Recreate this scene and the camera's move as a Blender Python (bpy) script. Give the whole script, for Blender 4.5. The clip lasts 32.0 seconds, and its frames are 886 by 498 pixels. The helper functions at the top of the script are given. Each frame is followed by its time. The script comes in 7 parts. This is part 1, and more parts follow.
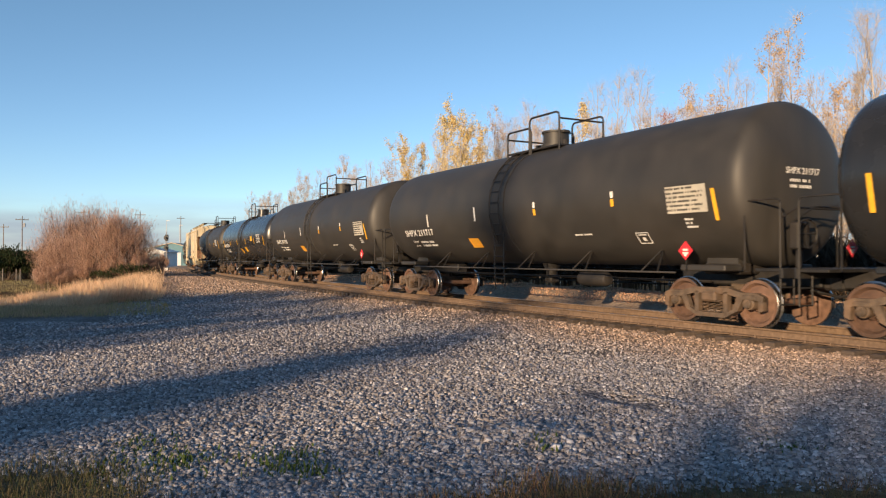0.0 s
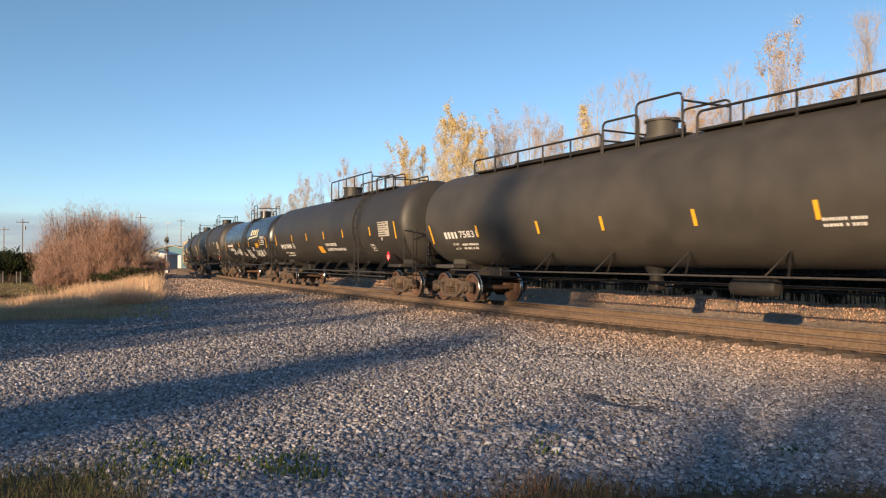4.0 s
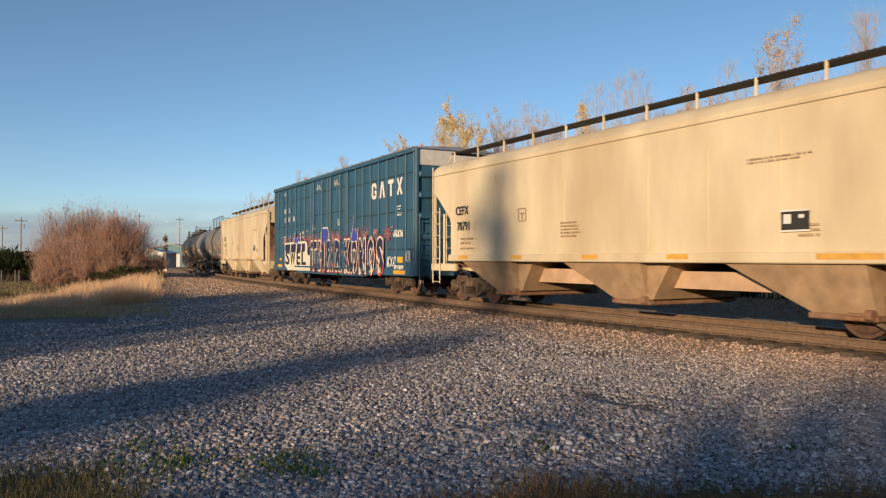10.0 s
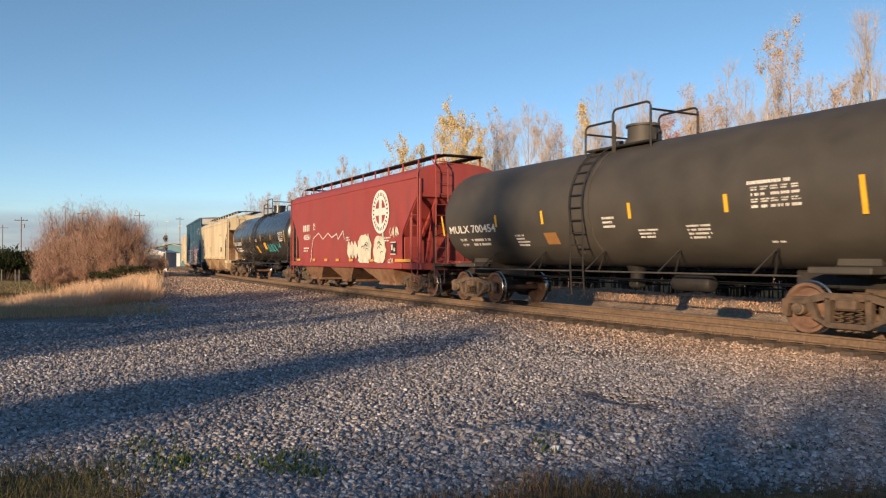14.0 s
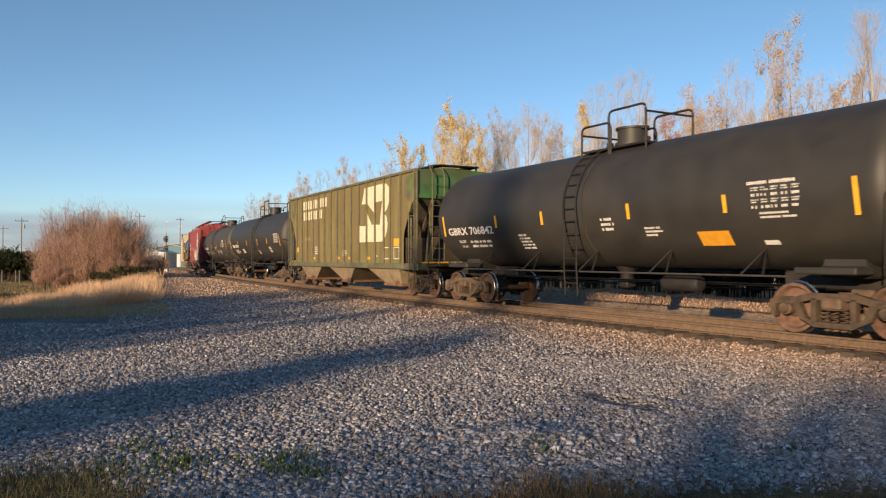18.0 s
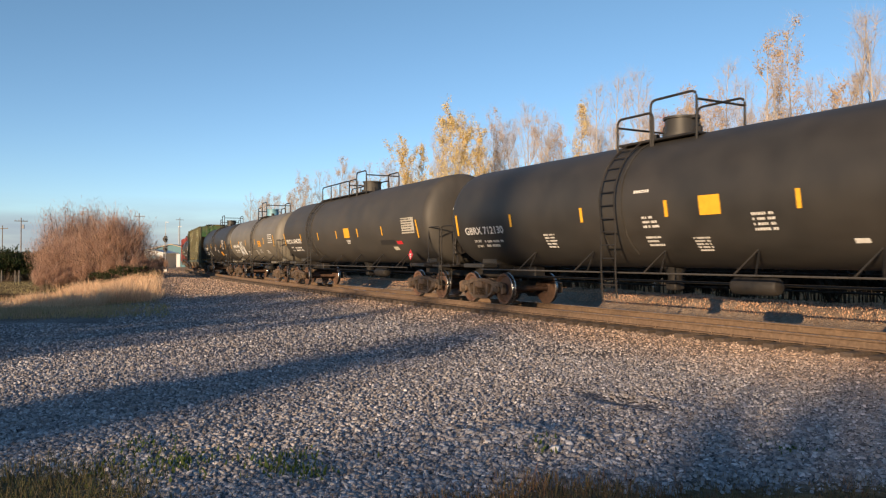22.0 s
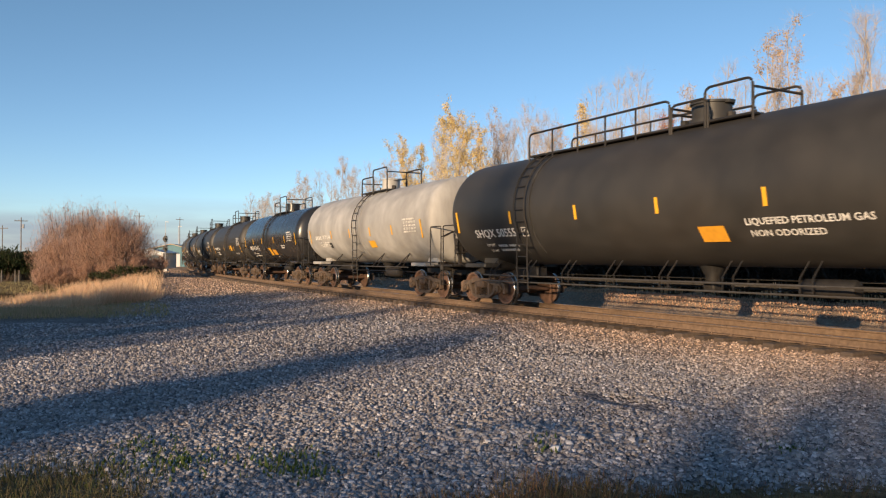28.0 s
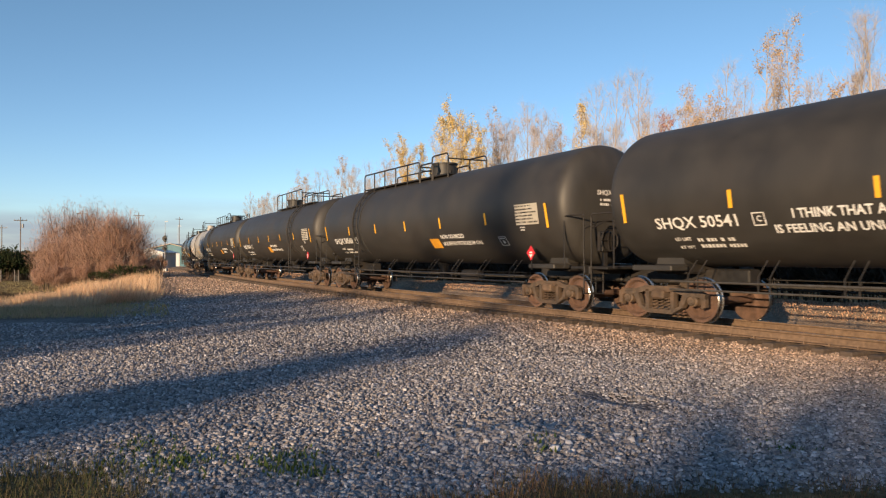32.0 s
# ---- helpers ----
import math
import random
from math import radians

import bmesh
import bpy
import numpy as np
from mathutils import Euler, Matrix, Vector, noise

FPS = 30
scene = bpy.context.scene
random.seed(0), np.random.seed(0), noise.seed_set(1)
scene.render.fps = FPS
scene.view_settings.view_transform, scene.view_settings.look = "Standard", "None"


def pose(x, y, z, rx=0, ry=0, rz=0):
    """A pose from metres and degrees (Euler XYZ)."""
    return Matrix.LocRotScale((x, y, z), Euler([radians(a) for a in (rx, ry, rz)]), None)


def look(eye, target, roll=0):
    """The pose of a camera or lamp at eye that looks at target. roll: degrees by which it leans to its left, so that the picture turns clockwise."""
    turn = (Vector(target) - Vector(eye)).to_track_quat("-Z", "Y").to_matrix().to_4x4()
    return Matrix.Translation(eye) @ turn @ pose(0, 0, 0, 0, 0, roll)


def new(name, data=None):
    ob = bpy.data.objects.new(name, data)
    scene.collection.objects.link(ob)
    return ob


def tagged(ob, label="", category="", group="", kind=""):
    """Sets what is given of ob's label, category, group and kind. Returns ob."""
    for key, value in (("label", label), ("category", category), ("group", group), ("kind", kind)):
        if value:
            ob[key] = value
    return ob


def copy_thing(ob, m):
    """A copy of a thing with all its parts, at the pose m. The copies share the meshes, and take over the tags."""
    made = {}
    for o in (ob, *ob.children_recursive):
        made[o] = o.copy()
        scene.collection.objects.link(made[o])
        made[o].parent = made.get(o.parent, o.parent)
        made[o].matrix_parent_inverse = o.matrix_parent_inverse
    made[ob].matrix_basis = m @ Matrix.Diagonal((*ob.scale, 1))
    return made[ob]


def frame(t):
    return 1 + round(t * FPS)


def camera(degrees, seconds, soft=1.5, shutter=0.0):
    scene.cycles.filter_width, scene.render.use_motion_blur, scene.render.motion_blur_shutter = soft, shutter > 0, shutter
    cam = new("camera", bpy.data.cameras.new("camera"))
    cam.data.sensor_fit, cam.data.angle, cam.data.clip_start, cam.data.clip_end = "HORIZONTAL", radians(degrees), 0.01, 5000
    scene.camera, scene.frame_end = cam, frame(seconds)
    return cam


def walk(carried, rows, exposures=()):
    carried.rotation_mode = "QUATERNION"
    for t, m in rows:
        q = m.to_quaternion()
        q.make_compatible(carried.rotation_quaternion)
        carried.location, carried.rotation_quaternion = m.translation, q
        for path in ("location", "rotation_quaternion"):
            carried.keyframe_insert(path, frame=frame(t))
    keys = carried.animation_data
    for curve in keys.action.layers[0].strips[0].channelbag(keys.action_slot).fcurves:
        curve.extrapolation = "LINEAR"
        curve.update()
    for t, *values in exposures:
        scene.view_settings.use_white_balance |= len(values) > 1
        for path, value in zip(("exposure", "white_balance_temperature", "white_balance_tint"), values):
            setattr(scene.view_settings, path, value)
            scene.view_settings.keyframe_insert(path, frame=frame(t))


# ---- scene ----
# The place: a curved main line on a gravel pad, seen from beside it. X right, Y ahead, Z up, metres.
RAIL_Z = 0.30                      # top of rail
EYE = (0.0, 0.0, 1.63)
TILT = 0.670                       # degrees above level

cam = camera(61.62, 32.0, soft=1.2, shutter=0.10)
# small sway of the hand: seconds, degrees to the right, degrees up
SWAY = [(0, -0.065, -0.050), (1, -0.049, -0.013), (2, -0.074, 0.067), (3, -0.107, 0.168), (3.5, -0.095, 0.159), (5.5, -0.074, 0.083), (6.5, -0.016, 0.000), (7.5, 0.016, 0.000), (8.5, -0.000, 0.013), (9.5, -0.000, 0.030), (10.5, 0.004, 0.050), (11.5, 0.025, 0.008), (12.5, 0.004, -0.009), (13.5, -0.000, 0.000), (14.5, -0.016, 0.013), (16.5, -0.008, -0.000), (17, -0.004, 0.012), (18, -0.029, 0.054), (19, -0.025, 0.075), (20, -0.000, 0.079), (21, -0.000, 0.054), (22, -0.000, 0.062), (23, -0.000, 0.042), (24, 0.008, -0.013), (25, 0.004, -0.046), (25.5, 0.008, -0.025), (27.5, 0.004, 0.009), (28.5, -0.000, 0.071), (29.5, 0.016, 0.075), (30.5, 0.033, 0.038), (31.5, 0.033, 0.030), (32, 0.033, 0.017)]
walk(cam, [(t, pose(*EYE, 90 + TILT + up, 0, -rt)) for t, rt, up in SWAY],
     exposures=[(0, 0.62), (3, 0.62), (6, 0.60), (6.8, 0.18), (7.3, 0.10), (8, 0.26), (9, 0.28), (10, 0.26), (10.4, 0.28), (11, 0.45), (12, 0.53), (17, 0.44), (20, 0.50), (25, 0.54), (28, 0.5), (32, 0.54)])

# ---- track curve ----
TH, D0, K = 1.03987, 12.887, 0.00166
A0 = TH - math.pi / 2
CENTRE = Vector(((D0 + 1 / K) * math.sin(TH), (D0 + 1 / K) * math.cos(TH)))


def on_track(s, side=0.0, z=0.0):
    """Point at s metres along the line; side is towards the pad, z above the rail."""
    b = A0 + K * s
    x = D0 * math.sin(TH) + (math.cos(A0) - math.cos(b)) / K
    y = D0 * math.cos(TH) + (math.sin(b) - math.sin(A0)) / K
    return Vector((x - side * math.cos(b), y + side * math.sin(b), RAIL_Z + z))


def side_of(x, y):
    return math.hypot(x - CENTRE.x, y - CENTRE.y) - 1 / K


def run(t):
    """Metres that the train has gone at t seconds."""
    return 12.3386 * t - 0.00307 * (t - 16) ** 2


# ---- world, sun ----
SUN_BEARING, SUN_UP = 209.0, 9.5
world = bpy.data.worlds.new("world")
scene.world = world
world.use_nodes = True
wt = world.node_tree
sky = wt.nodes.new("ShaderNodeTexSky")
sky.sky_type = "NISHITA"
sky.sun_disc = False
sky.sun_elevation = radians(SUN_UP)
sky.sun_rotation = radians(SUN_BEARING)
sky.air_density, sky.dust_density, sky.ozone_density = 0.8, 0.0, 2.6
wtc = wt.nodes.new("ShaderNodeTexCoord")
wsep = wt.nodes.new("ShaderNodeSeparateXYZ")
wt.links.new(wtc.outputs["Generated"], wsep.inputs[0])
# cooler air towards the horizon
wr = wt.nodes.new("ShaderNodeValToRGB")
wr.color_ramp.elements[0].position, wr.color_ramp.elements[0].color = 0.0, (0.97, 0.955, 1.03, 1)
wr.color_ramp.elements[1].position, wr.color_ramp.elements[1].color = 0.35, (1.0, 1.01, 0.935, 1)
wt.links.new(wsep.outputs["Z"], wr.inputs[0])
wm = wt.nodes.new("ShaderNodeMix")
wm.data_type, wm.blend_type = "RGBA", "MULTIPLY"
wm.inputs[0].default_value = 1
wt.links.new(sky.outputs[0], wm.inputs[6])
wt.links.new(wr.outputs[0], wm.inputs[7])
# low streaks of grey-blue cloud
wmap = wt.nodes.new("ShaderNodeMapping")
wmap.inputs["Scale"].default_value = (2.2, 2.2, 15)
wt.links.new(wtc.outputs["Generated"], wmap.inputs["Vector"])
wn = wt.nodes.new("ShaderNodeTexNoise")
wn.inputs["Scale"].default_value, wn.inputs["Detail"].default_value = 1.6, 6
wt.links.new(wmap.outputs[0], wn.inputs["Vector"])
wc = wt.nodes.new("ShaderNodeMapRange")
wc.inputs[1].default_value, wc.inputs[2].default_value, wc.inputs[4].default_value = 0.24, 0.56, 0.85
wt.links.new(wn.outputs["Fac"], wc.inputs[0])
wlow = wt.nodes.new("ShaderNodeValToRGB")
wlow.color_ramp.elements.new(0.5)
for e, (p, v) in zip(list(wlow.color_ramp.elements), ((0.0, 0.9), (0.042, 0.95), (0.078, 0.0))):
    e.position, e.color = p, (v, v, v, 1)
wt.links.new(wsep.outputs["Z"], wlow.inputs[0])
wf = wt.nodes.new("ShaderNodeMath")
wf.operation = "MULTIPLY"
wt.links.new(wc.outputs[0], wf.inputs[0])
wt.links.new(wlow.outputs[0], wf.inputs[1])
wcl = wt.nodes.new("ShaderNodeMix")
wcl.data_type = "RGBA"
wt.links.new(wf.outputs[0], wcl.inputs[0])
wt.links.new(wm.outputs[2], wcl.inputs[6])
wcl.inputs[7].default_value = (1.8, 1.98, 2.5, 1)
wt.links.new(wcl.outputs[2], wt.nodes["Background"].inputs[0])
wt.nodes["Background"].inputs[1].default_value = 0.13
sb = radians(SUN_BEARING)
sun_data = bpy.data.lights.new("sun", "SUN")
sun_data.energy, sun_data.angle, sun_data.color = 4.7, radians(0.55), (1.0, 0.715, 0.435)
sun_ob = new("sun", sun_data)
to_sun = Vector((math.sin(sb) * math.cos(radians(SUN_UP)), math.cos(sb) * math.cos(radians(SUN_UP)), math.sin(radians(SUN_UP))))
sun_ob.matrix_world = look(Vector((0, 0, 40)) + to_sun * 30, (0, 0, 40))


# ---- materials ----
def material(name, color, rough=0.6, metal=0.0, vary=0.25, scale=6.0, bump=0.15, dirt=None, dirt_amount=0.3, stretch=(1, 1, 1), dirt_scale=1.2, random_hue=0.0, spec=0.5):
    """Surface with fine grain, broad stains of a second colour and light relief."""
    m = bpy.data.materials.new(name)
    m.use_nodes = True
    nt = m.node_tree
    b = nt.nodes["Principled BSDF"]
    b.inputs["Roughness"].default_value, b.inputs["Metallic"].default_value = rough, metal
    b.inputs["Specular IOR Level"].default_value = spec
    tc, mp = nt.nodes.new("ShaderNodeTexCoord"), nt.nodes.new("ShaderNodeMapping")
    mp.inputs["Scale"].default_value = stretch
    nt.links.new(tc.outputs["Object"], mp.inputs["Vector"])

    def noise_tex(sc, detail=5.0, v=mp.outputs["Vector"]):
        n = nt.nodes.new("ShaderNodeTexNoise")
        n.inputs["Scale"].default_value, n.inputs["Detail"].default_value = sc, detail
        nt.links.new(v, n.inputs["Vector"])
        return n

    def mix(kind, fac, a, c):
        x = nt.nodes.new("ShaderNodeMix")
        x.data_type, x.blend_type = "RGBA", kind
        for sock, v in ((x.inputs[0], fac), (x.inputs[6], a), (x.inputs[7], c)):
            if hasattr(v, "links"):
                nt.links.new(v, sock)
            else:
                sock.default_value = v
        return x.outputs[2]

    def ramp(v, lo, hi):
        r = nt.nodes.new("ShaderNodeMapRange")
        r.inputs[1].default_value, r.inputs[2].default_value = lo, hi
        nt.links.new(v, r.inputs[0])
        return r.outputs[0]

    fine = noise_tex(scale)
    lo = [max(0, c * (1 - vary)) for c in color] + [1]
    hi = [min(1, c * (1 + vary)) for c in color] + [1]
    out = mix("MIX", ramp(fine.outputs["Fac"], 0.3, 0.7), lo, hi)
    if dirt:
        broad = noise_tex(dirt_scale, 6.0)
        f = nt.nodes.new("ShaderNodeMath")
        f.operation = "MULTIPLY"
        nt.links.new(ramp(broad.outputs["Fac"], 0.42, 0.72), f.inputs[0])
        f.inputs[1].default_value = dirt_amount
        out = mix("MIX", f.outputs[0], out, (*dirt, 1))
    if random_hue:
        oi = nt.nodes.new("ShaderNodeObjectInfo")
        hv = nt.nodes.new("ShaderNodeHueSaturation")
        r = nt.nodes.new("ShaderNodeMapRange")
        r.inputs[3].default_value, r.inputs[4].default_value = 1 - random_hue, 1 + random_hue
        nt.links.new(oi.outputs["Random"], r.inputs[0])
        nt.links.new(r.outputs[0], hv.inputs["Value"])
        nt.links.new(out, hv.inputs["Color"])
        out = hv.outputs[0]
    nt.links.new(out, b.inputs["Base Color"])
    rr = nt.nodes.new("ShaderNodeMapRange")
    rr.inputs[3].default_value, rr.inputs[4].default_value = max(0.03, rough - 0.1), min(1, rough + 0.1)
    nt.links.new(fine.outputs["Fac"], rr.inputs[0])
    nt.links.new(rr.outputs[0], b.inputs["Roughness"])
    if bump:
        bp = nt.nodes.new("ShaderNodeBump")
        bp.inputs["Strength"].default_value, bp.inputs["Distance"].default_value = bump, 0.02
        nt.links.new(fine.outputs["Fac"], bp.inputs["Height"])
        nt.links.new(bp.outputs[0], b.inputs["Normal"])
    return m


# ---- mesh helpers ----
def box(bm, c, s, bevel=0.0, m=None):
    """Box at centre c with sizes s, optionally with chamfered edges."""
    mat4 = Matrix.Translation(c) @ Matrix.Diagonal((*s, 1))
    if m is not None:
        mat4 = m @ mat4
    r = bmesh.ops.create_cube(bm, size=1, matrix=mat4)
    if bevel:
        es = {e for v in r["verts"] for e in v.link_edges}
        bmesh.ops.bevel(bm, geom=list(es), offset=bevel, segments=1, affect="EDGES")


def tube(bm, pts, r, n=6, caps=True, r_end=None):
    """Round bar along a line of points."""
    pts = [Vector(q) for q in pts]
    rings = []
    for i, q in enumerate(pts):
        d = (pts[min(i + 1, len(pts) - 1)] - pts[max(i - 1, 0)])
        d = d.normalized() if d.length > 1e-9 else Vector((0, 0, 1))
        u = d.orthogonal() if abs(d.z) > 0.9 else d.cross(Vector((0, 0, 1)))
        u.normalize()
        w = d.cross(u)
        rad = r if r_end is None else r + (r_end - r) * i / (len(pts) - 1)
        rings.append([bm.verts.new(q + (u * math.cos(a) + w * math.sin(a)) * rad) for a in (2 * math.pi * k / n for k in range(n))])
    for a, b in zip(rings, rings[1:]):
        for k in range(n):
            bm.faces.new((a[k], a[(k + 1) % n], b[(k + 1) % n], b[k]))
    if caps and n > 2:
        bm.faces.new(rings[0][::-1])
        bm.faces.new(rings[-1])


def rounded(pts, r=0.08, n=3):
    """The line of points with its inner corners rounded."""
    pts = [Vector(q) for q in pts]
    out = [pts[0]]
    for a, b, c in zip(pts, pts[1:], pts[2:]):
        ra = min(r, (b - a).length * 0.45, (c - b).length * 0.45)
        p0, p1 = b + (a - b).normalized() * ra, b + (c - b).normalized() * ra
        for k in range(n + 1):
            f = k / n
            out.append(p0 * (1 - f) ** 2 + b * 2 * f * (1 - f) + p1 * f * f)
    return out + [pts[-1]]


def lathe(bm, profile, axis="x", n=32, at=(0, 0, 0), m=None):
    """Turned body: profile of (along, radius), closed where the radius is nil."""
    rings = []
    for a, r in profile:
        ring = []
        for k in range(1 if r < 1e-6 else n):
            w = 2 * math.pi * k / n
            c, s = r * math.cos(w), r * math.sin(w)
            v = Vector({"x": (a, c, s), "y": (s, a, c), "z": (c, s, a)}[axis]) + Vector(at)
            ring.append(bm.verts.new(m @ v if m is not None else v))
        rings.append(ring)
    for a, b in zip(rings, rings[1:]):
        for k in range(n):
            q = [a[k % len(a)], a[(k + 1) % len(a)], b[(k + 1) % len(b)], b[k % len(b)]]
            q = list(dict.fromkeys(q))
            if len(q) > 2:
                bm.faces.new(q)


def prism(bm, outline, y0, y1, m=None):
    """Outline of (x, z) pairs drawn out from y0 to y1."""
    a = [Vector((x, y0, z)) for x, z in outline]
    b = [Vector((x, y1, z)) for x, z in outline]
    if m is not None:
        a, b = [m @ v for v in a], [m @ v for v in b]
    a, b = [bm.verts.new(v) for v in a], [bm.verts.new(v) for v in b]
    n = len(a)
    bm.faces.new(a)
    bm.faces.new(b[::-1])
    for k in range(n):
        bm.faces.new((a[k], b[k], b[(k + 1) % n], a[(k + 1) % n]))


def poly(bm, pts):
    return bm.faces.new([bm.verts.new(Vector(q)) for q in pts])


def mesh_of(name, bm, mat, smooth=False):
    bmesh.ops.recalc_face_normals(bm, faces=bm.faces)
    me = bpy.data.meshes.new(name)
    bm.to_mesh(me)
    bm.free()
    for q in (mat if isinstance(mat, (list, tuple)) else [mat]):
        me.materials.append(q)
    if smooth:
        me.polygons.foreach_set("use_smooth", [True] * len(me.polygons))
        me.set_sharp_from_angle(angle=radians(38))
    return me


def piece(name, me, parent, m=None, label=""):
    """Another object on a mesh that exists already, under a thing or part."""
    ob = new(name, me)
    ob.parent = parent
    if m is not None:
        ob.matrix_basis = m
    if label:
        ob["label"] = label
    return ob


def part(name, bm, mat, parent, label="", smooth=False, m=None):
    return piece(name, mesh_of(name, bm, mat, smooth), parent, m, label)


# ---- paints and metals ----
DUST = (0.16, 0.12, 0.085)
M_BLACK = material("tank_black", (0.034, 0.0318, 0.0288), 0.55, 0, 0.2, 3.0, 0.02, DUST, 0.07, (0.5, 1, 0.35))
M_SHINY = material("tank_gloss", (0.022, 0.023, 0.025), 0.28, 0, 0.2, 3.0, 0.01, DUST, 0.05, (0.5, 1, 0.35))
M_BROWN = material("tank_faded", (0.054, 0.049, 0.042), 0.62, 0, 0.2, 3.0, 0.02, (0.085, 0.07, 0.055), 0.3, (0.5, 1, 0.35))
M_DATAPLATE = material("data_panel_pale", (0.46, 0.43, 0.36), 0.6, 0, 0.12, 6, 0.0, (0.3, 0.27, 0.22), 0.4)
M_GREY = material("tank_grey", (0.185, 0.180, 0.168), 0.6, 0, 0.15, 3.0, 0.03, (0.11, 0.10, 0.09), 0.35, (0.6, 1, 0.3))
M_PALE = material("tank_pale", (0.40, 0.39, 0.37), 0.55, 0, 0.2, 3.0, 0.03, (0.12, 0.11, 0.10), 0.5, (0.6, 1, 0.3))
M_OLIVE = material("tank_olive", (0.165, 0.150, 0.122), 0.55, 0, 0.2, 3.0, 0.04, (0.09, 0.075, 0.055), 0.4, (0.6, 1, 0.3))
M_CREAM = material("hopper_cream", (0.62, 0.535, 0.37), 0.62, 0, 0.08, 2.5, 0.05, (0.36, 0.25, 0.14), 0.6, (0.8, 1, 0.25), 0.7)
M_DUSTTAN = material("dusty_tan", (0.34, 0.235, 0.14), 0.8, 0, 0.2, 4, 0.06, (0.20, 0.12, 0.07), 0.6, dirt_scale=1.6)
M_RED = material("hopper_red", (0.29, 0.048, 0.042), 0.6, 0, 0.15, 2.5, 0.05, (0.20, 0.07, 0.06), 0.5, (0.8, 1, 0.3))
M_GREEN = material("hopper_green", (0.20, 0.165, 0.062), 0.65, 0, 0.25, 2.5, 0.05, (0.17, 0.115, 0.06), 0.8, (1.6, 1, 0.25))
M_LEAF_GREEN = material("hopper_end_green", (0.055, 0.135, 0.045), 0.6, 0, 0.25, 3, 0.04, (0.10, 0.085, 0.05), 0.8, dirt_scale=0.9)
M_OLDGREEN = material("post_grey_green", (0.13, 0.13, 0.075), 0.7, 0, 0.3, 4, 0.05, (0.12, 0.085, 0.05), 0.6)
M_BLUE = material("boxcar_blue", (0.027, 0.100, 0.175), 0.5, 0, 0.2, 2.5, 0.04, (0.06, 0.085, 0.09), 0.5, (0.8, 1, 0.3))
M_WHITE = material("white_paint", (0.74, 0.72, 0.68), 0.6, 0, 0.1, 8, 0.05, (0.4, 0.36, 0.3), 0.3)
M_YELLOW = material("reflector_yellow", (0.80, 0.42, 0.03), 0.45, 0, 0.08, 8, 0.0)
M_ORANGE = material("panel_orange", (0.76, 0.35, 0.03), 0.5, 0, 0.1, 8, 0.0)
M_SIGNRED = material("placard_red", (0.62, 0.03, 0.04), 0.5, 0, 0.1, 8, 0.0)
M_IRON = material("dark_iron", (0.016, 0.015, 0.0145), 0.65, 0.1, 0.35, 9, 0.12, DUST, 0.16)
M_TRUCK = material("cast_steel_dusty", (0.10, 0.073, 0.053), 0.8, 0.1, 0.35, 8, 0.2, (0.20, 0.12, 0.07), 0.6, dirt_scale=3, random_hue=0.25)
M_WHEEL = material("wheel_rusty", (0.15, 0.086, 0.060), 0.75, 0.2, 0.35, 9, 0.1, (0.09, 0.06, 0.045), 0.6, dirt_scale=3, random_hue=0.3)
M_TREAD = material("wheel_tread", (0.42, 0.40, 0.38), 0.28, 1.0, 0.1, 12, 0.0)
M_RUST = material("rail_rust", (0.175, 0.118, 0.078), 0.85, 0.1, 0.3, 14, 0.1, (0.12, 0.075, 0.05), 0.5, dirt_scale=3)
M_RAILTOP = material("rail_polished", (0.42, 0.39, 0.36), 0.3, 0.9, 0.1, 12, 0.0)
M_TIE = material("sleeper_wood", (0.075, 0.055, 0.042), 0.9, 0, 0.4, 12, 0.3, (0.14, 0.11, 0.09), 0.5, (1, 6, 6), random_hue=0.3)
M_RAILGREY = material("pipe_grey", (0.075, 0.07, 0.065), 0.55, 0.2, 0.25, 8, 0.05, (0.06, 0.05, 0.04), 0.5)
M_GALV = material("galvanised", (0.36, 0.36, 0.37), 0.5, 0.6, 0.15, 9, 0.05, (0.2, 0.19, 0.18), 0.4)
M_SKYBLUE = material("valve_cover_blue", (0.16, 0.36, 0.46), 0.5, 0, 0.15, 6, 0.03, (0.2, 0.2, 0.2), 0.3)
M_TEAL = material("spray_teal", (0.06, 0.42, 0.47), 0.6, 0, 0.12, 8, 0.0)
M_SPRAYWHITE = material("spray_white", (0.72, 0.71, 0.68), 0.6, 0, 0.08, 8, 0.0)
M_SPRAYRED = material("spray_red", (0.55, 0.06, 0.05), 0.6, 0, 0.15, 8, 0.0)
M_SPRAYNAVY = material("spray_navy", (0.02, 0.022, 0.07), 0.5, 0, 0.2, 8, 0.0)
M_SPRAYMINT = material("spray_mint", (0.45, 0.62, 0.50), 0.6, 0, 0.2, 6, 0.0)

# ---- flat-on decals: a frame on the car's visible side ----
def tank_frame(x, z, zc, r, out=0.004):
    """Matrix whose X runs to the reader's right, Y up and Z out of a tank's side at height z."""
    a = math.asin(max(-0.98, min(0.98, (z - zc) / r)))
    nrm = Vector((0, math.cos(a), math.sin(a)))
    up = Vector((0, -math.sin(a), math.cos(a)))
    o = Vector((x, 0, zc)) + nrm * (r + out)
    return Matrix(((-1, up.x, nrm.x, o.x), (0, up.y, nrm.y, o.y), (0, up.z, nrm.z, o.z), (0, 0, 0, 1)))


def side_frame_at(x, z, y, out=0.004):
    return Matrix(((-1, 0, 0, x), (0, 0, 1, y + out), (0, 1, 0, z), (0, 0, 0, 1)))


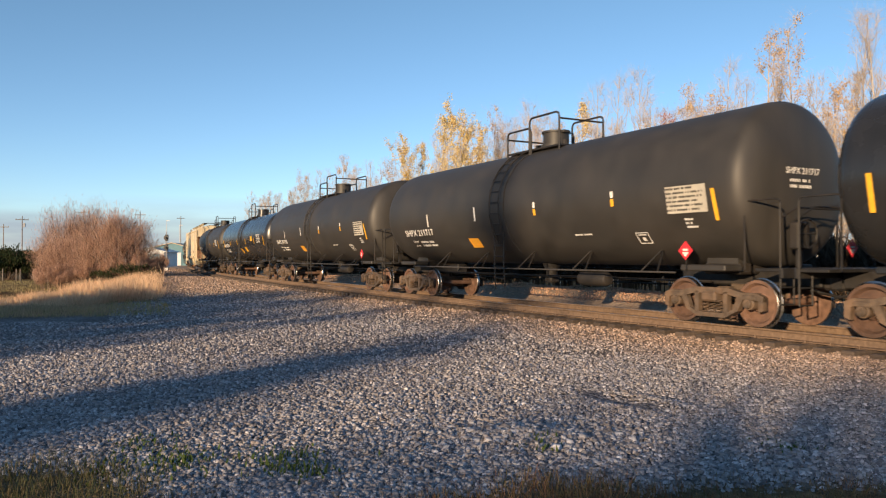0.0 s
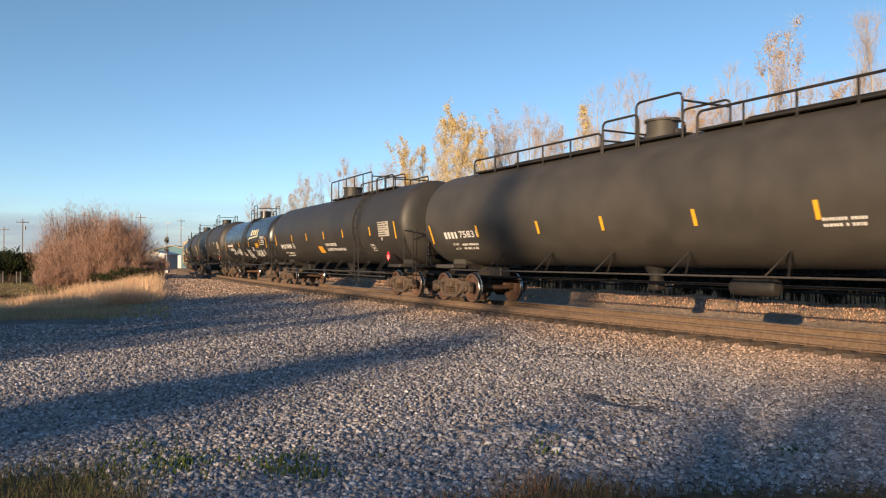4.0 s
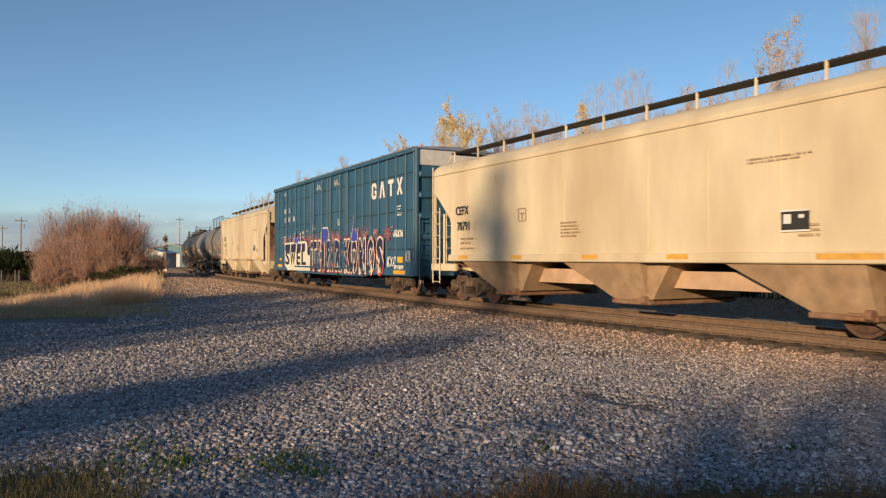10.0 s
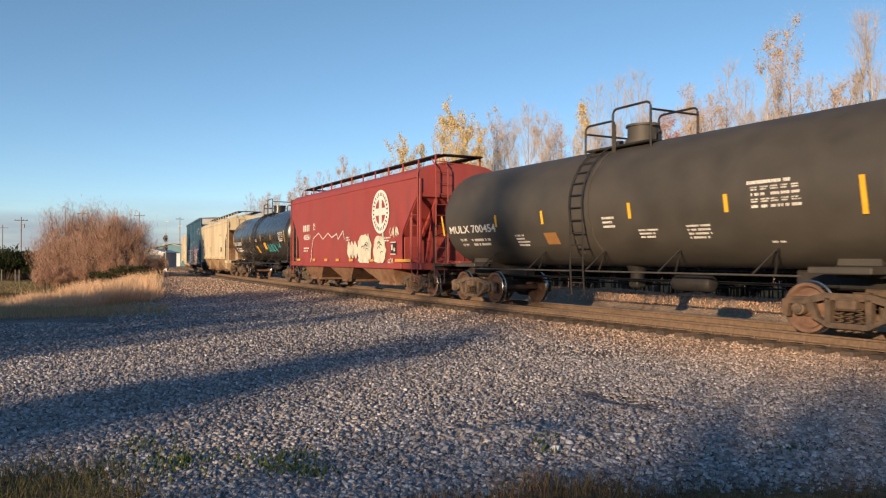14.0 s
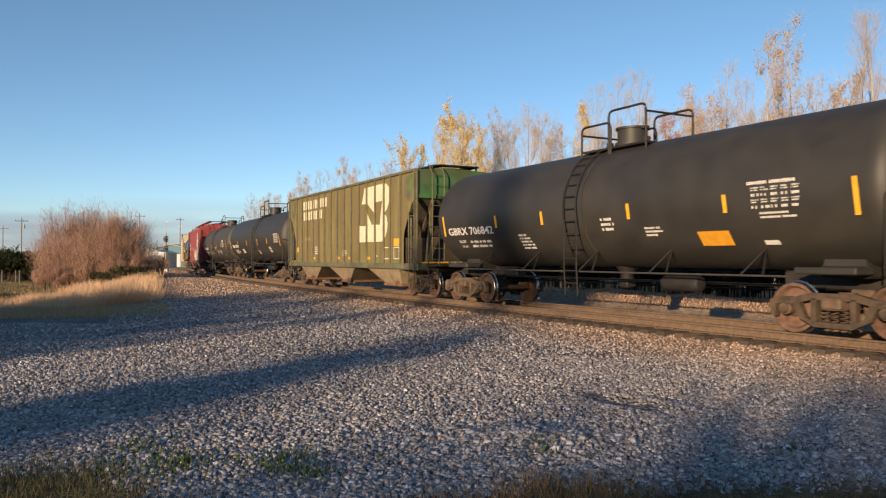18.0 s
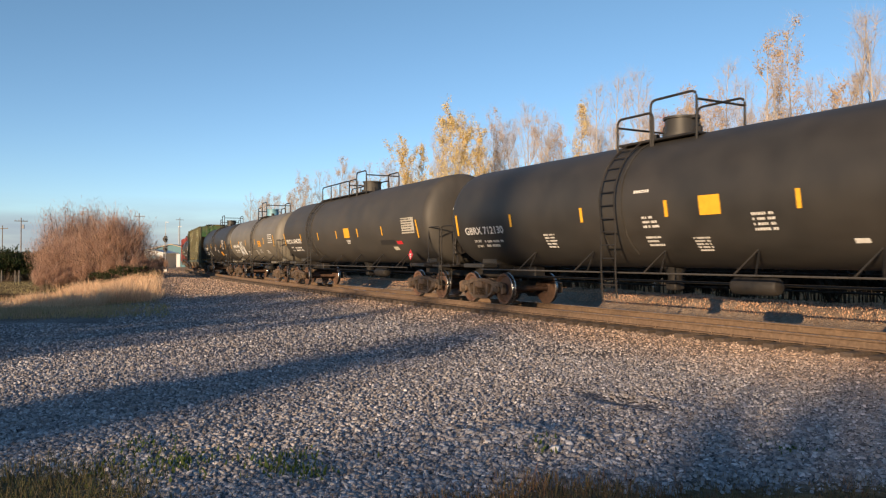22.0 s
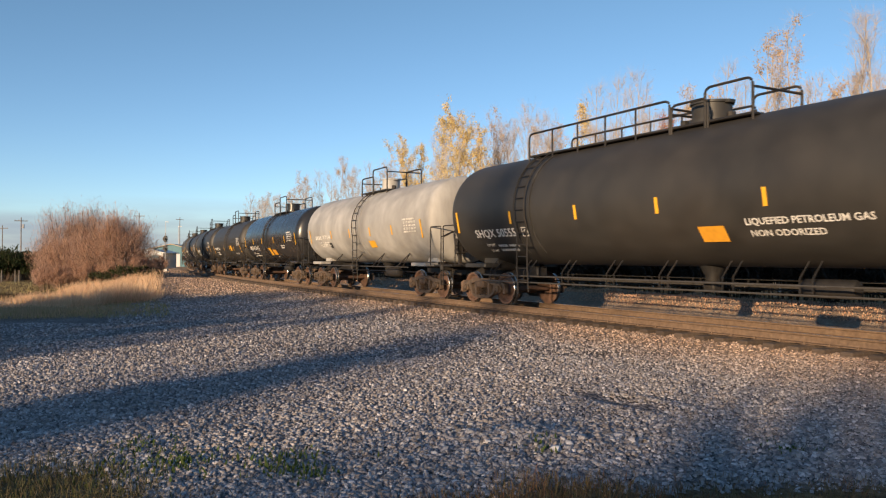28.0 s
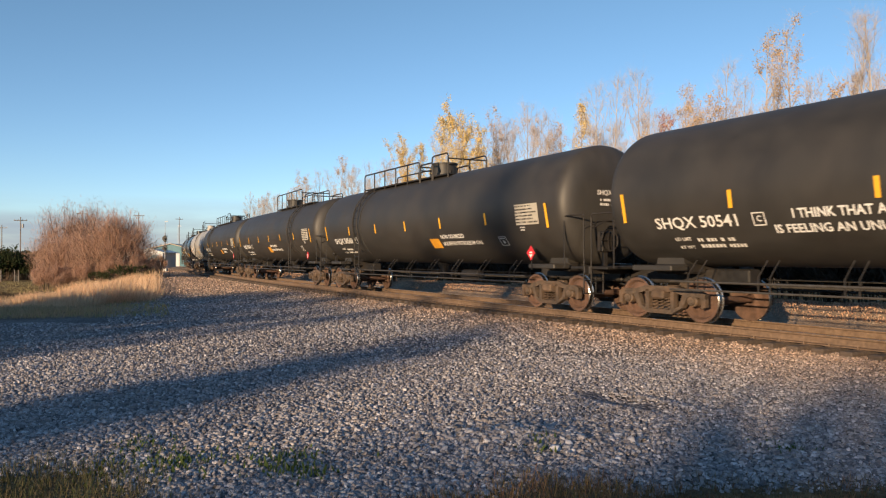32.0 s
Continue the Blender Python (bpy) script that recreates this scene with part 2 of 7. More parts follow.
def end_frame_at(x, y, z, out=0.004):
    """On a face that looks back along the train."""
    return Matrix(((0, 0, -1, x - out), (-1, 0, 0, y), (0, 1, 0, z), (0, 0, 0, 1)))


def plate(bm, m, w, h, cx=0.0, cy=0.0, t=0.004):
    box(bm, (cx, cy, t / 2), (w, h, t), 0, m)


TEXT_CACHE = {}


def lettering(name, text, size, mat, parent, m, bold=0.012, label="", squeeze=1.0, width=0.0):
    """Real letters as a thin mesh, middle at m's origin."""
    key = (text, size, mat.name, bold, squeeze, width)
    if key not in TEXT_CACHE:
        cu = bpy.data.curves.new("letters", "FONT")
        cu.body, cu.size, cu.offset, cu.extrude, cu.resolution_u = text, size, bold * size, 0.002, 2
        cu.align_x, cu.align_y = "CENTER", "CENTER"
        tmp = bpy.data.objects.new("letters", cu)
        scene.collection.objects.link(tmp)
        me = bpy.data.meshes.new_from_object(tmp.evaluated_get(bpy.context.evaluated_depsgraph_get()))
        bpy.data.objects.remove(tmp)
        bpy.data.curves.remove(cu)
        if width:
            xs = [v.co.x for v in me.vertices]
            squeeze = width / max(1e-3, max(xs) - min(xs))
        me.transform(Matrix.Diagonal((squeeze, 1, 1, 1)))
        me.materials.clear()
        me.materials.append(mat)
        TEXT_CACHE[key] = me
    return piece(name, TEXT_CACHE[key], parent, m, label)


def text_bars(bm, m, w, h, rows=3, seed=0, gap=0.45):
    """Lines of small print too fine to read: rows of short bars."""
    rnd = random.Random(seed)
    step = h / rows
    for i in range(rows):
        x, y = -w / 2, h / 2 - (i + 0.5) * step
        end = w / 2 - rnd.random() * w * 0.35
        while x < end:
            l = step * rnd.uniform(0.30, 0.48)
            plate(bm, m, l, step * (1 - gap) * rnd.uniform(0.85, 1.0), x + l / 2, y, 0.003)
            x += l + step * (0.14 if rnd.random() < 0.8 else 0.6)


def strokes(bm, m, lines, r):
    """Sprayed lines: flat ribbons through points given in m's plane."""
    lift = 0.0
    for ln in lines:
        q = [Vector((x, y, 0.003)) for x, y in ln]
        for a, b in zip(q, q[1:]):
            lift += 0.0004
            a, b = a + Vector((0, 0, lift)), b + Vector((0, 0, lift))
            d = (b - a)
            if d.length < 1e-5:
                continue
            d.normalize()
            n = Vector((-d.y, d.x, 0)) * r
            a2, b2 = a - d * r * 0.7, b + d * r * 0.7
            bm.faces.new([bm.verts.new(m @ v) for v in (a2 - n, b2 - n, b2 + n, a2 + n)])


def scrawl(bm, m, w, h, letters, r, seed):
    """A sprayed tag: loops and slashes, letter by letter, none of them readable."""
    rnd = random.Random(seed)
    step = w / letters
    for i in range(letters):
        cx = -w / 2 + (i + 0.5) * step
        k = rnd.randrange(4)
        pts = []
        if k < 2:
            a0, n = rnd.uniform(0, 6.28), 9
            for j in range(n):
                a = a0 + j / (n - 1) * rnd.uniform(4, 5.6)
                pts.append((cx + math.cos(a) * step * 0.42, math.sin(a) * h * rnd.uniform(0.32, 0.5)))
        else:
            for j in range(rnd.randint(4, 6)):
                pts.append((cx + rnd.uniform(-0.5, 0.5) * step, h * (0.5 if j % 2 else -0.5) * rnd.uniform(0.6, 1.05)))
        strokes(bm, m, [pts], r * rnd.uniform(0.8, 1.2))


def slab_row(car, name, mat, m, n, w, h):
    """A company mark with every slab a piece of its own."""
    step = w / n
    for i in range(n):
        bm = bmesh.new()
        plate(bm, m, step * (0.66, 0.58, 0.62, 0.52)[i % 4], h, -w / 2 + (i + 0.5) * step, 0, 0.003)
        part(name, bm, mat, car)


def mark_slabs(bm, m, n, w, h, t):
    """A painted company mark as plain upright slabs, n in a row."""
    step = w / n
    for i in range(n):
        cx = -w / 2 + (i + 0.5) * step
        lw = step * (0.66, 0.58, 0.62, 0.52)[i % 4]
        plate(bm, m, lw, h, cx, 0, t)


def big_mark(bm, m, kind, w, h):
    """One large painted shape with a single outline: ring, gable, tee or cross."""
    lines = {"ring": [(0.46, 0.14), (0.46, 0.32), (0.28, 0.5), (-0.28, 0.5), (-0.46, 0.32), (-0.46, -0.32), (-0.28, -0.5), (0.28, -0.5), (0.46, -0.32), (0.46, 0.02), (0.06, 0.02), (0.06, -0.12), (0.2, -0.12), (0.2, -0.24), (0.12, -0.3), (-0.12, -0.3), (-0.2, -0.24), (-0.2, 0.24), (-0.12, 0.3), (0.12, 0.3), (0.2, 0.24), (0.2, 0.14)],
             "gable": [(-0.5, -0.5), (-0.17, 0.5), (0.17, 0.5), (0.5, -0.5), (0.22, -0.5), (0.15, -0.26), (0.0, 0.22), (-0.15, -0.26), (-0.22, -0.5)],
             "tee": [(-0.46, 0.5), (0.46, 0.5), (0.46, 0.26), (0.14, 0.26), (0.14, -0.5), (-0.14, -0.5), (-0.14, 0.26), (-0.46, 0.26)],
             "cross": [(-0.5, 0.5), (-0.2, 0.5), (0.0, 0.18), (0.2, 0.5), (0.5, 0.5), (0.16, 0.0), (0.5, -0.5), (0.2, -0.5), (0.0, -0.18), (-0.2, -0.5), (-0.5, -0.5), (-0.16, 0.0)]}[kind]
    face = poly(bm, [m @ Vector((x * w, y * h, 0.003)) for x, y in lines])
    face.normal_update()
    bmesh.ops.triangulate(bm, faces=[face], ngon_method="EAR_CLIP")


# ---- running gear, shared by all cars ----
def make_truck_meshes():
    # side frame: arched casting with two windows and pedestals, in its own x-z plane
    bm = bmesh.new()
    top = [(-1.20, 0.60), (-1.05, 0.66), (-0.72, 0.66), (-0.40, 0.74), (0.40, 0.74), (0.72, 0.66), (1.05, 0.66), (1.20, 0.60)]
    prism(bm, top + [(1.20, 0.50), (1.02, 0.53), (0.72, 0.54), (0.40, 0.62), (-0.40, 0.62), (-0.72, 0.54), (-1.02, 0.53), (-1.20, 0.50)], -0.06, 0.06)
    prism(bm, [(-0.62, 0.30), (-0.34, 0.16), (0.34, 0.16), (0.62, 0.30), (0.62, 0.37), (0.36, 0.25), (-0.36, 0.25), (-0.62, 0.37)], -0.07, 0.07)
    for sx in (-1, 1):
        prism(bm, [(sx * 0.30, 0.24), (sx * 0.40, 0.24), (sx * 0.40, 0.66), (sx * 0.30, 0.66)], -0.06, 0.06)
        prism(bm, [(sx * 0.52, 0.32), (sx * 0.63, 0.30), (sx * 0.78, 0.60), (sx * 0.64, 0.62)], -0.055, 0.055)
        prism(bm, [(sx * 1.10, 0.30), (sx * 1.20, 0.34), (sx * 1.20, 0.60), (sx * 1.08, 0.60)], -0.055, 0.055)
        box(bm, (sx * 0.889, 0.0, 0.57), (0.30, 0.17, 0.10), 0.02)
    me_side = mesh_of("side_frame", bm, M_TRUCK)
    bm = bmesh.new()
    for cx in (-0.17, 0.0, 0.17):
        pts = []
        for j in range(31):
            a = j / 30 * 2 * math.pi * 4
            pts.append((cx + 0.065 * math.cos(a), 0.065 * math.sin(a), 0.25 + 0.27 * j / 30))
        tube(bm, pts, 0.014, 4)
    me_spring = mesh_of("spring", bm, M_TRUCK, True)
    bm = bmesh.new()
    box(bm, (0, 0, 0.56), (0.36, 2.3, 0.2), 0.04)
    box(bm, (0, 0, 0.72), (0.42, 0.5, 0.14), 0.03)
    for sy in (-1, 1):
        box(bm, (0, sy * 0.62, 0.70), (0.3, 0.16, 0.1), 0.02)
    for sx in (-1, 1):
        box(bm, (sx * 0.36, 0, 0.36), (0.12, 1.75, 0.12), 0.02)
        for sy in (-1, 1):
            box(bm, (sx * 0.405, sy * 0.75, 0.42), (0.07, 0.12, 0.34), 0.015)
    me_bolster = mesh_of("bogie", bm, M_TRUCK)
    bm = bmesh.new()
    # wheelset about the y axis through its own origin
    lathe(bm, [(-1.06, 0.0), (-1.06, 0.075), (1.06, 0.075), (1.06, 0.0)], "y", 12)
    for sy in (-1, 1):
        y = sy * 0.755
        lathe(bm, [(y + sy * 0.075, 0.10), (y + sy * 0.085, 0.13), (y + sy * 0.02, 0.17), (y - sy * 0.01, 0.34), (y + sy * 0.05, 0.375), (y + sy * 0.066, 0.385), (y + sy * 0.066, 0.44)], "y", 36)
        lathe(bm, [(y - sy * 0.06, 0.10), (y - sy * 0.075, 0.14), (y - sy * 0.045, 0.18), (y - sy * 0.045, 0.34), (y - sy * 0.06, 0.385), (y - sy * 0.06, 0.47)], "y", 36)
    n_rust = len(bm.faces)
    for sy in (-1, 1):
        y = sy * 0.755
        lathe(bm, [(y + sy * 0.066, 0.44), (y + sy * 0.055, 0.452), (y - sy * 0.03, 0.459), (y - sy * 0.04, 0.484), (y - sy * 0.06, 0.47)], "y", 36)
    bm.faces.ensure_lookup_table()
    for f in bm.faces[n_rust:]:
        f.material_index = 1
    me_wheel = mesh_of("wheelset", bm, [M_WHEEL, M_TREAD], True)
    bm = bmesh.new()
    lathe(bm, [(-0.10, 0.0), (-0.10, 0.115), (0.06, 0.115), (0.075, 0.09), (0.12, 0.085), (0.13, 0.0)], "y", 16)
    for k in range(3):
        a = k * 2.094
        box(bm, (0.05 * math.cos(a), 0.135, 0.05 * math.sin(a)), (0.028, 0.02, 0.028), 0.004)
    me_cap = mesh_of("bearing_cap", bm, M_TRUCK, True)
    return me_side, me_spring, me_bolster, me_wheel, me_cap


ME_SIDE, ME_SPRING, ME_BOLSTER, ME_WHEEL, ME_CAP = make_truck_meshes()
WHEELSETS = {1: [], -1: []}


def add_truck(car, x):
    b = piece("bogie", ME_BOLSTER, car, pose(x, 0, 0), "dusty cast-steel freight bogie")
    for sy in (-1, 1):
        piece("side_frame", ME_SIDE, b, pose(0, sy * 1.0, 0, 0, 0, 0 if sy > 0 else 180))
        piece("spring", ME_SPRING, b, pose(0, sy * 1.0, 0))
        for sx in (-1, 1):
            piece("bearing_cap", ME_CAP, b, pose(sx * 0.889, sy * 1.0, 0.457, 0, 0, 0 if sy > 0 else 180))
    for sx in (-1, 1):
        WHEELSETS[sx].append(piece("wheelset", ME_WHEEL, b, pose(sx * 0.889, 0, 0.457), "rusty wheels with a polished tread"))


def make_coupler_mesh():
    bm = bmesh.new()
    box(bm, (0.35, 0, 0.86), (0.9, 0.14, 0.17), 0.02)
    box(bm, (0.83, 0.03, 0.86), (0.24, 0.26, 0.28), 0.05)
    box(bm, (0.97, -0.1, 0.86), (0.14, 0.12, 0.27), 0.03)
    tube(bm, [(0.1, 0.1, 0.8), (0.5, 0.16, 0.66), (0.95, 0.1, 0.6)], 0.028, 6)
    return mesh_of("coupler", bm, M_IRON)


ME_COUPLER = make_coupler_mesh()


def new_car(name, label, half):
    """half: from the middle to a truck's centre."""
    car = tagged(new(name), label, "freight wagon", "wagons of the freight train")
    for sx in (1, -1):
        add_truck(car, sx * half)
        piece("coupler", ME_COUPLER, car, pose(sx * (half + 1.0), 0, 0, 0, 0, 0 if sx > 0 else 180))
    return car


def ladder(bm, frames, width, r=0.02, rung=0.017):
    """Ladder through a list of (point, outward) along its middle; it widens along x."""
    for sx in (-0.5, 0.5):
        tube(bm, [Vector((p[0] + sx * width, p[1], p[2])) for p in frames], r, 5)
    tot = [0.0]
    for a, b in zip(frames, frames[1:]):
        tot.append(tot[-1] + (Vector(b) - Vector(a)).length)
    n = int(tot[-1] / 0.30)
    for k in range(1, n + 1):
        d = k * tot[-1] / (n + 0.5)
        for i in range(len(tot) - 1):
            if tot[i] <= d <= tot[i + 1]:
                p = Vector(frames[i]).lerp(Vector(frames[i + 1]), (d - tot[i]) / (tot[i + 1] - tot[i]))
                tube(bm, [p + Vector((-width / 2, 0, 0)), p + Vector((width / 2, 0, 0))], rung, 5)
                break


# ---- tank wagons ----
def tank_wagon(label, f, r_, paint, rad=1.47, over=1.35, zc=2.62, name="tank_wagon", ladder_x=0.0, dome_x=0.0, rails=((-0.9, 0.9),), mark=None, extra=None, dome_mat=None, ribbed=False, pressure=False, bars=(), bar_mat=None, side_rail=True, rail_y=0.74):
    """f, r_: train places of front and rear bogie."""
    half = (f - r_) / 2
    car = new_car(name, label, half)
    L = half + over
    bm = bmesh.new()
    hd = 0.56
    prof = [(-L, 0.0)]
    for k in range(1, 13):
        a = k / 12 * math.pi / 2
        prof.append((-L + hd - hd * max(0.0, math.cos(a)) ** 0.74, rad * math.sin(a) ** 0.74))
    if ribbed:
        for x in (-0.55, 0.55):
            prof += [(x - 0.05, rad), (x - 0.04, rad + 0.02), (x + 0.04, rad + 0.02), (x + 0.05, rad)]
    prof += [(-x, q) for x, q in prof[12::-1]]
    lathe(bm, prof, "x", 56, (0, 0, zc))
    part("tank_shell", bm, paint, car, smooth=True)
    # stub sills, saddles and jacking pads
    for sx in (1, -1):
        bm = bmesh.new()
        box(bm, (sx * (half + 0.1), 0, 0.93), (3.3, 0.36, 0.34), 0.03)
        box(bm, (sx * half, 0, 1.10), (0.9, 1.5, 0.22), 0.04)
        part("stub_sill", bm, M_IRON, car)
        bm = bmesh.new()
        prism(bm, [(sx * half - 0.42, 1.05), (sx * half + 0.42, 1.05), (sx * half + 0.30, 1.62), (sx * half - 0.30, 1.62)], -0.72, 0.72)
        for sy in (-1, 1):
            box(bm, (sx * half, sy * 1.05, 1.12), (1.1, 0.5, 0.12), 0.02)
        part("saddle", bm, paint, car)
        # end platform with handrail
        bm = bmesh.new()
        e = half + 1.55
        box(bm, (sx * e, 0, 1.10), (0.55, 2.7, 0.06), 0.01)
        box(bm, (sx * (e + 0.28), 0, 1.05), (0.06, 2.8, 0.18), 0.01)
        part("end_platform", bm, M_IRON, car)
        bm = bmesh.new()
        for sy in (-1, 1):
            tube(bm, rounded([(sx * (e - 0.5), sy * 1.36, 1.1), (sx * (e - 0.5), sy * 1.36, 2.35), (sx * (e + 0.24), sy * 1.36, 2.35), (sx * (e + 0.24), sy * 1.36, 0.5)]), 0.019, 5)
            tube(bm, [(sx * (e + 0.24), sy * 1.0, 1.1), (sx * (e + 0.24), sy * 1.0, 0.5)], 0.016, 5)
            for z in (0.5, 0.8):
                tube(bm, [(sx * (e + 0.24), sy * 1.0, z), (sx * (e + 0.24), sy * 1.36, z)], 0.016, 5)
        tube(bm, rounded([(sx * (e + 0.24), -1.36, 2.0), (sx * (e + 0.24), -0.9, 2.2), (sx * (e + 0.24), 0.9, 2.2), (sx * (e + 0.24), 1.36, 2.0)]), 0.019, 5)
        part("handrail", bm, M_IRON, car)
    # brake wheel and reservoir on the rear end
    bm = bmesh.new()
    e = -(half + 1.55)
    prev = [(e - 0.2, 0.55 + 0.26 * math.cos(a), 1.75 + 0.26 * math.sin(a)) for a in (2 * math.pi * k / 16 for k in range(17))]
    tube(bm, prev, 0.018, 5)
    for k in range(4):
        a = k * math.pi / 2
        tube(bm, [(e - 0.16, 0.55, 1.75), (e - 0.2, 0.55 + 0.26 * math.cos(a), 1.75 + 0.26 * math.sin(a))], 0.012, 4)
    box(bm, (e - 0.03, 0.55, 1.72), (0.2, 0.34, 0.5), 0.03)
    box(bm, (e - 0.03, 0.55, 1.3), (0.08, 0.1, 0.5))
    part("brake_wheel", bm, M_IRON, car)
    # side sill pipes, brake gear
    w = half - 0.6
    if side_rail:
        for sy in (-1, 1):
            for z in ((0.86, 0.70) if pressure else (1.02,)):
                bm = bmesh.new()
                tube(bm, [(-w, sy * 1.38, z), (w, sy * 1.38, z)], 0.02, 6)
                part("safety_rail", bm, M_RAILGREY, car)
            k = -w + 0.5
            while k < w - 0.3:
                bm = bmesh.new()
                for q in (0, 0.24):
                    if pressure:
                        tube(bm, [(k + q, sy * 1.38, 0.70), (k + q, sy * 1.38, 0.98), (k + q, sy * 1.12, 1.28)], 0.016, 4)
                    else:
                        tube(bm, [(k + q * 2, sy * 1.38, 1.02), (k + 0.24, sy * 0.95, 1.52)], 0.018, 4)
                part("rail_bracket", bm, M_IRON, car)
                k += 1.6 if pressure else 2.3
    bm = bmesh.new()
    tube(bm, [(-w, 0.35, 0.82), (w, 0.35, 0.82)], 0.03, 6)
    part("brake_pipe", bm, M_IRON, car)
    bm = bmesh.new()
    tube(bm, [(-w, -0.3, 0.70), (w, -0.3, 0.70)], 0.022, 6)
    part("brake_pipe", bm, M_IRON, car)
    bm = bmesh.new()
    lathe(bm, [(-0.55, 0), (-0.5, 0.14), (-0.45, 0.17), (0.45, 0.17), (0.5, 0.14), (0.55, 0)], "x", 14, (-w * 0.45, 0.72, 0.80))
    part("air_reservoir", bm, M_IRON, car, smooth=True)
    bm = bmesh.new()
    lathe(bm, [(0.62, 0), (0.62, 0.13), (0.7, 0.16), (0.95, 0.16), (1.2, 0.30)], "z", 14, (0, 0, 0))
    box(bm, (0, 0, 0.72), (0.3, 0.3, 0.2), 0.03)
    part("bottom_valve", bm, M_IRON, car, smooth=True)
    # dome housing with its lid
    bm = bmesh.new()
    zt = zc + rad
    dr = 0.36 if not pressure else 0.42
    lathe(bm, [(zt - 0.12, dr + 0.06), (zt + 0.10, dr + 0.06), (zt + 0.10, dr), (zt + 0.42, dr), (zt + 0.42, dr + 0.04), (zt + 0.47, dr + 0.04), (zt + 0.50, 0)], "z", 24, (dome_x, 0, 0))
    box(bm, (dome_x - dr - 0.05, 0, zt + 0.43), (0.12, 0.2, 0.07), 0.01)
    dome = part("valve_housing", bm, dome_mat or paint, car, smooth=True)
    for q in (-0.62, 0.62):
        bm = bmesh.new()
        tube(bm, [(dome_x + q, 0.15, zt - 0.05), (dome_x + q, 0.15, zt + 0.16)], 0.09, 8)
        part("vent_valve", bm, M_IRON, car)
    # top platform and railings
    for a, b, *low in rails:
        bm = bmesh.new()
        for sy in (rail_y - 0.17, 0.17 - rail_y):
            box(bm, ((a + b) / 2, sy, zt - 0.07), (b - a, 0.34, 0.05), 0.01)
        part("walkway", bm, M_IRON, car)
        mid = (a + b) / 2 + 0.1
        if a < dome_x < b and b - a < 3:
            loops = [(mid - 0.05, b, 0.66, b), (a, mid + 0.02, 0.92, a)]
        else:
            loops = [(a, b, low[0] if low else 0.86 if a < dome_x < b else 0.66, a)]
        for p, q, hgt, closed in loops:
            hgt *= 0.80 if pressure and q - p < 3 else 1.0
            for sy in (1, -1):
                bm = bmesh.new()
                y = sy * rail_y
                tube(bm, rounded([(p, y, zt - 0.22), (p, y, zt - 0.12 + hgt), (q, y, zt - 0.12 + hgt), (q, y, zt - 0.22)], 0.16, 5), 0.028, 6)
                n = max(1, round((q - p) / 1.1))
                for k in range(1, n):
                    x = p + (q - p) * k / n
                    tube(bm, [(x, y, zt - 0.22), (x, y, zt - 0.12 + hgt)], 0.024, 5)
                part("railing", bm, M_IRON, car)
            if closed is not None:
                bm = bmesh.new()
                tube(bm, [(closed, rail_y, zt - 0.30 + hgt), (closed, -rail_y, zt - 0.30 + hgt)], 0.026, 6)
                part("railing", bm, M_IRON, car)
    # side ladder that follows the shell, and the band it hangs from
    if ladder_x is not None:
        bm = bmesh.new()
        rows = [(ladder_x, 1.46, 0.45), (ladder_x, 1.5, 1.1)]
        for k in range(11):
            a = -0.72 + k / 10 * 1.93
            rows.append((ladder_x, (rad + 0.09) * math.cos(a) if a > -0.2 else max((rad + 0.09) * math.cos(a), 1.5), zc + (rad + 0.09) * math.sin(a)))
        ladder(bm, rows, 0.46)
        part("ladder", bm, M_IRON, car)
        bm = bmesh.new()
        for q in (-0.36, 0.36):
            pts = [(ladder_x + q, (rad + 0.012) * math.cos(a), zc + (rad + 0.012) * math.sin(a)) for a in (-0.9 + k / 14 * 2.6 for k in range(15))]
            tube(bm, pts, 0.018, 4)
        part("shell_band", bm, paint, car)
    # yellow reflectors, one by one
    for x, z, h in bars:
        bm = bmesh.new()
        plate(bm, tank_frame(x, z, zc, rad), 0.09, h)
        part("reflector", bm, bar_mat or M_YELLOW, car, "yellow reflective strip")
    if mark:
        mark(car, half, zc, rad)
    return car


def hazard_diamond(car, m, s=0.27):
    bm = bmesh.new()
    d = m @ pose(0, 0, 0, 0, 0, 45)
    plate(bm, d, s, s, 0, 0, 0.006)
    p = part("hazard_placard", bm, M_SIGNRED, car, "red diamond hazard placard")
    bm = bmesh.new()
    q = m @ pose(0, 0, 0.0075)
    poly(bm, [q @ Vector(v) for v in ((-s * 0.32, -s * 0.12, 0), (0, -s * 0.5, 0), (s * 0.32, -s * 0.12, 0))])
    plate(bm, q, s * 0.5, s * 0.16, 0, 0.05 * s, 0.001)
    part("marking", bm, M_WHITE, p)


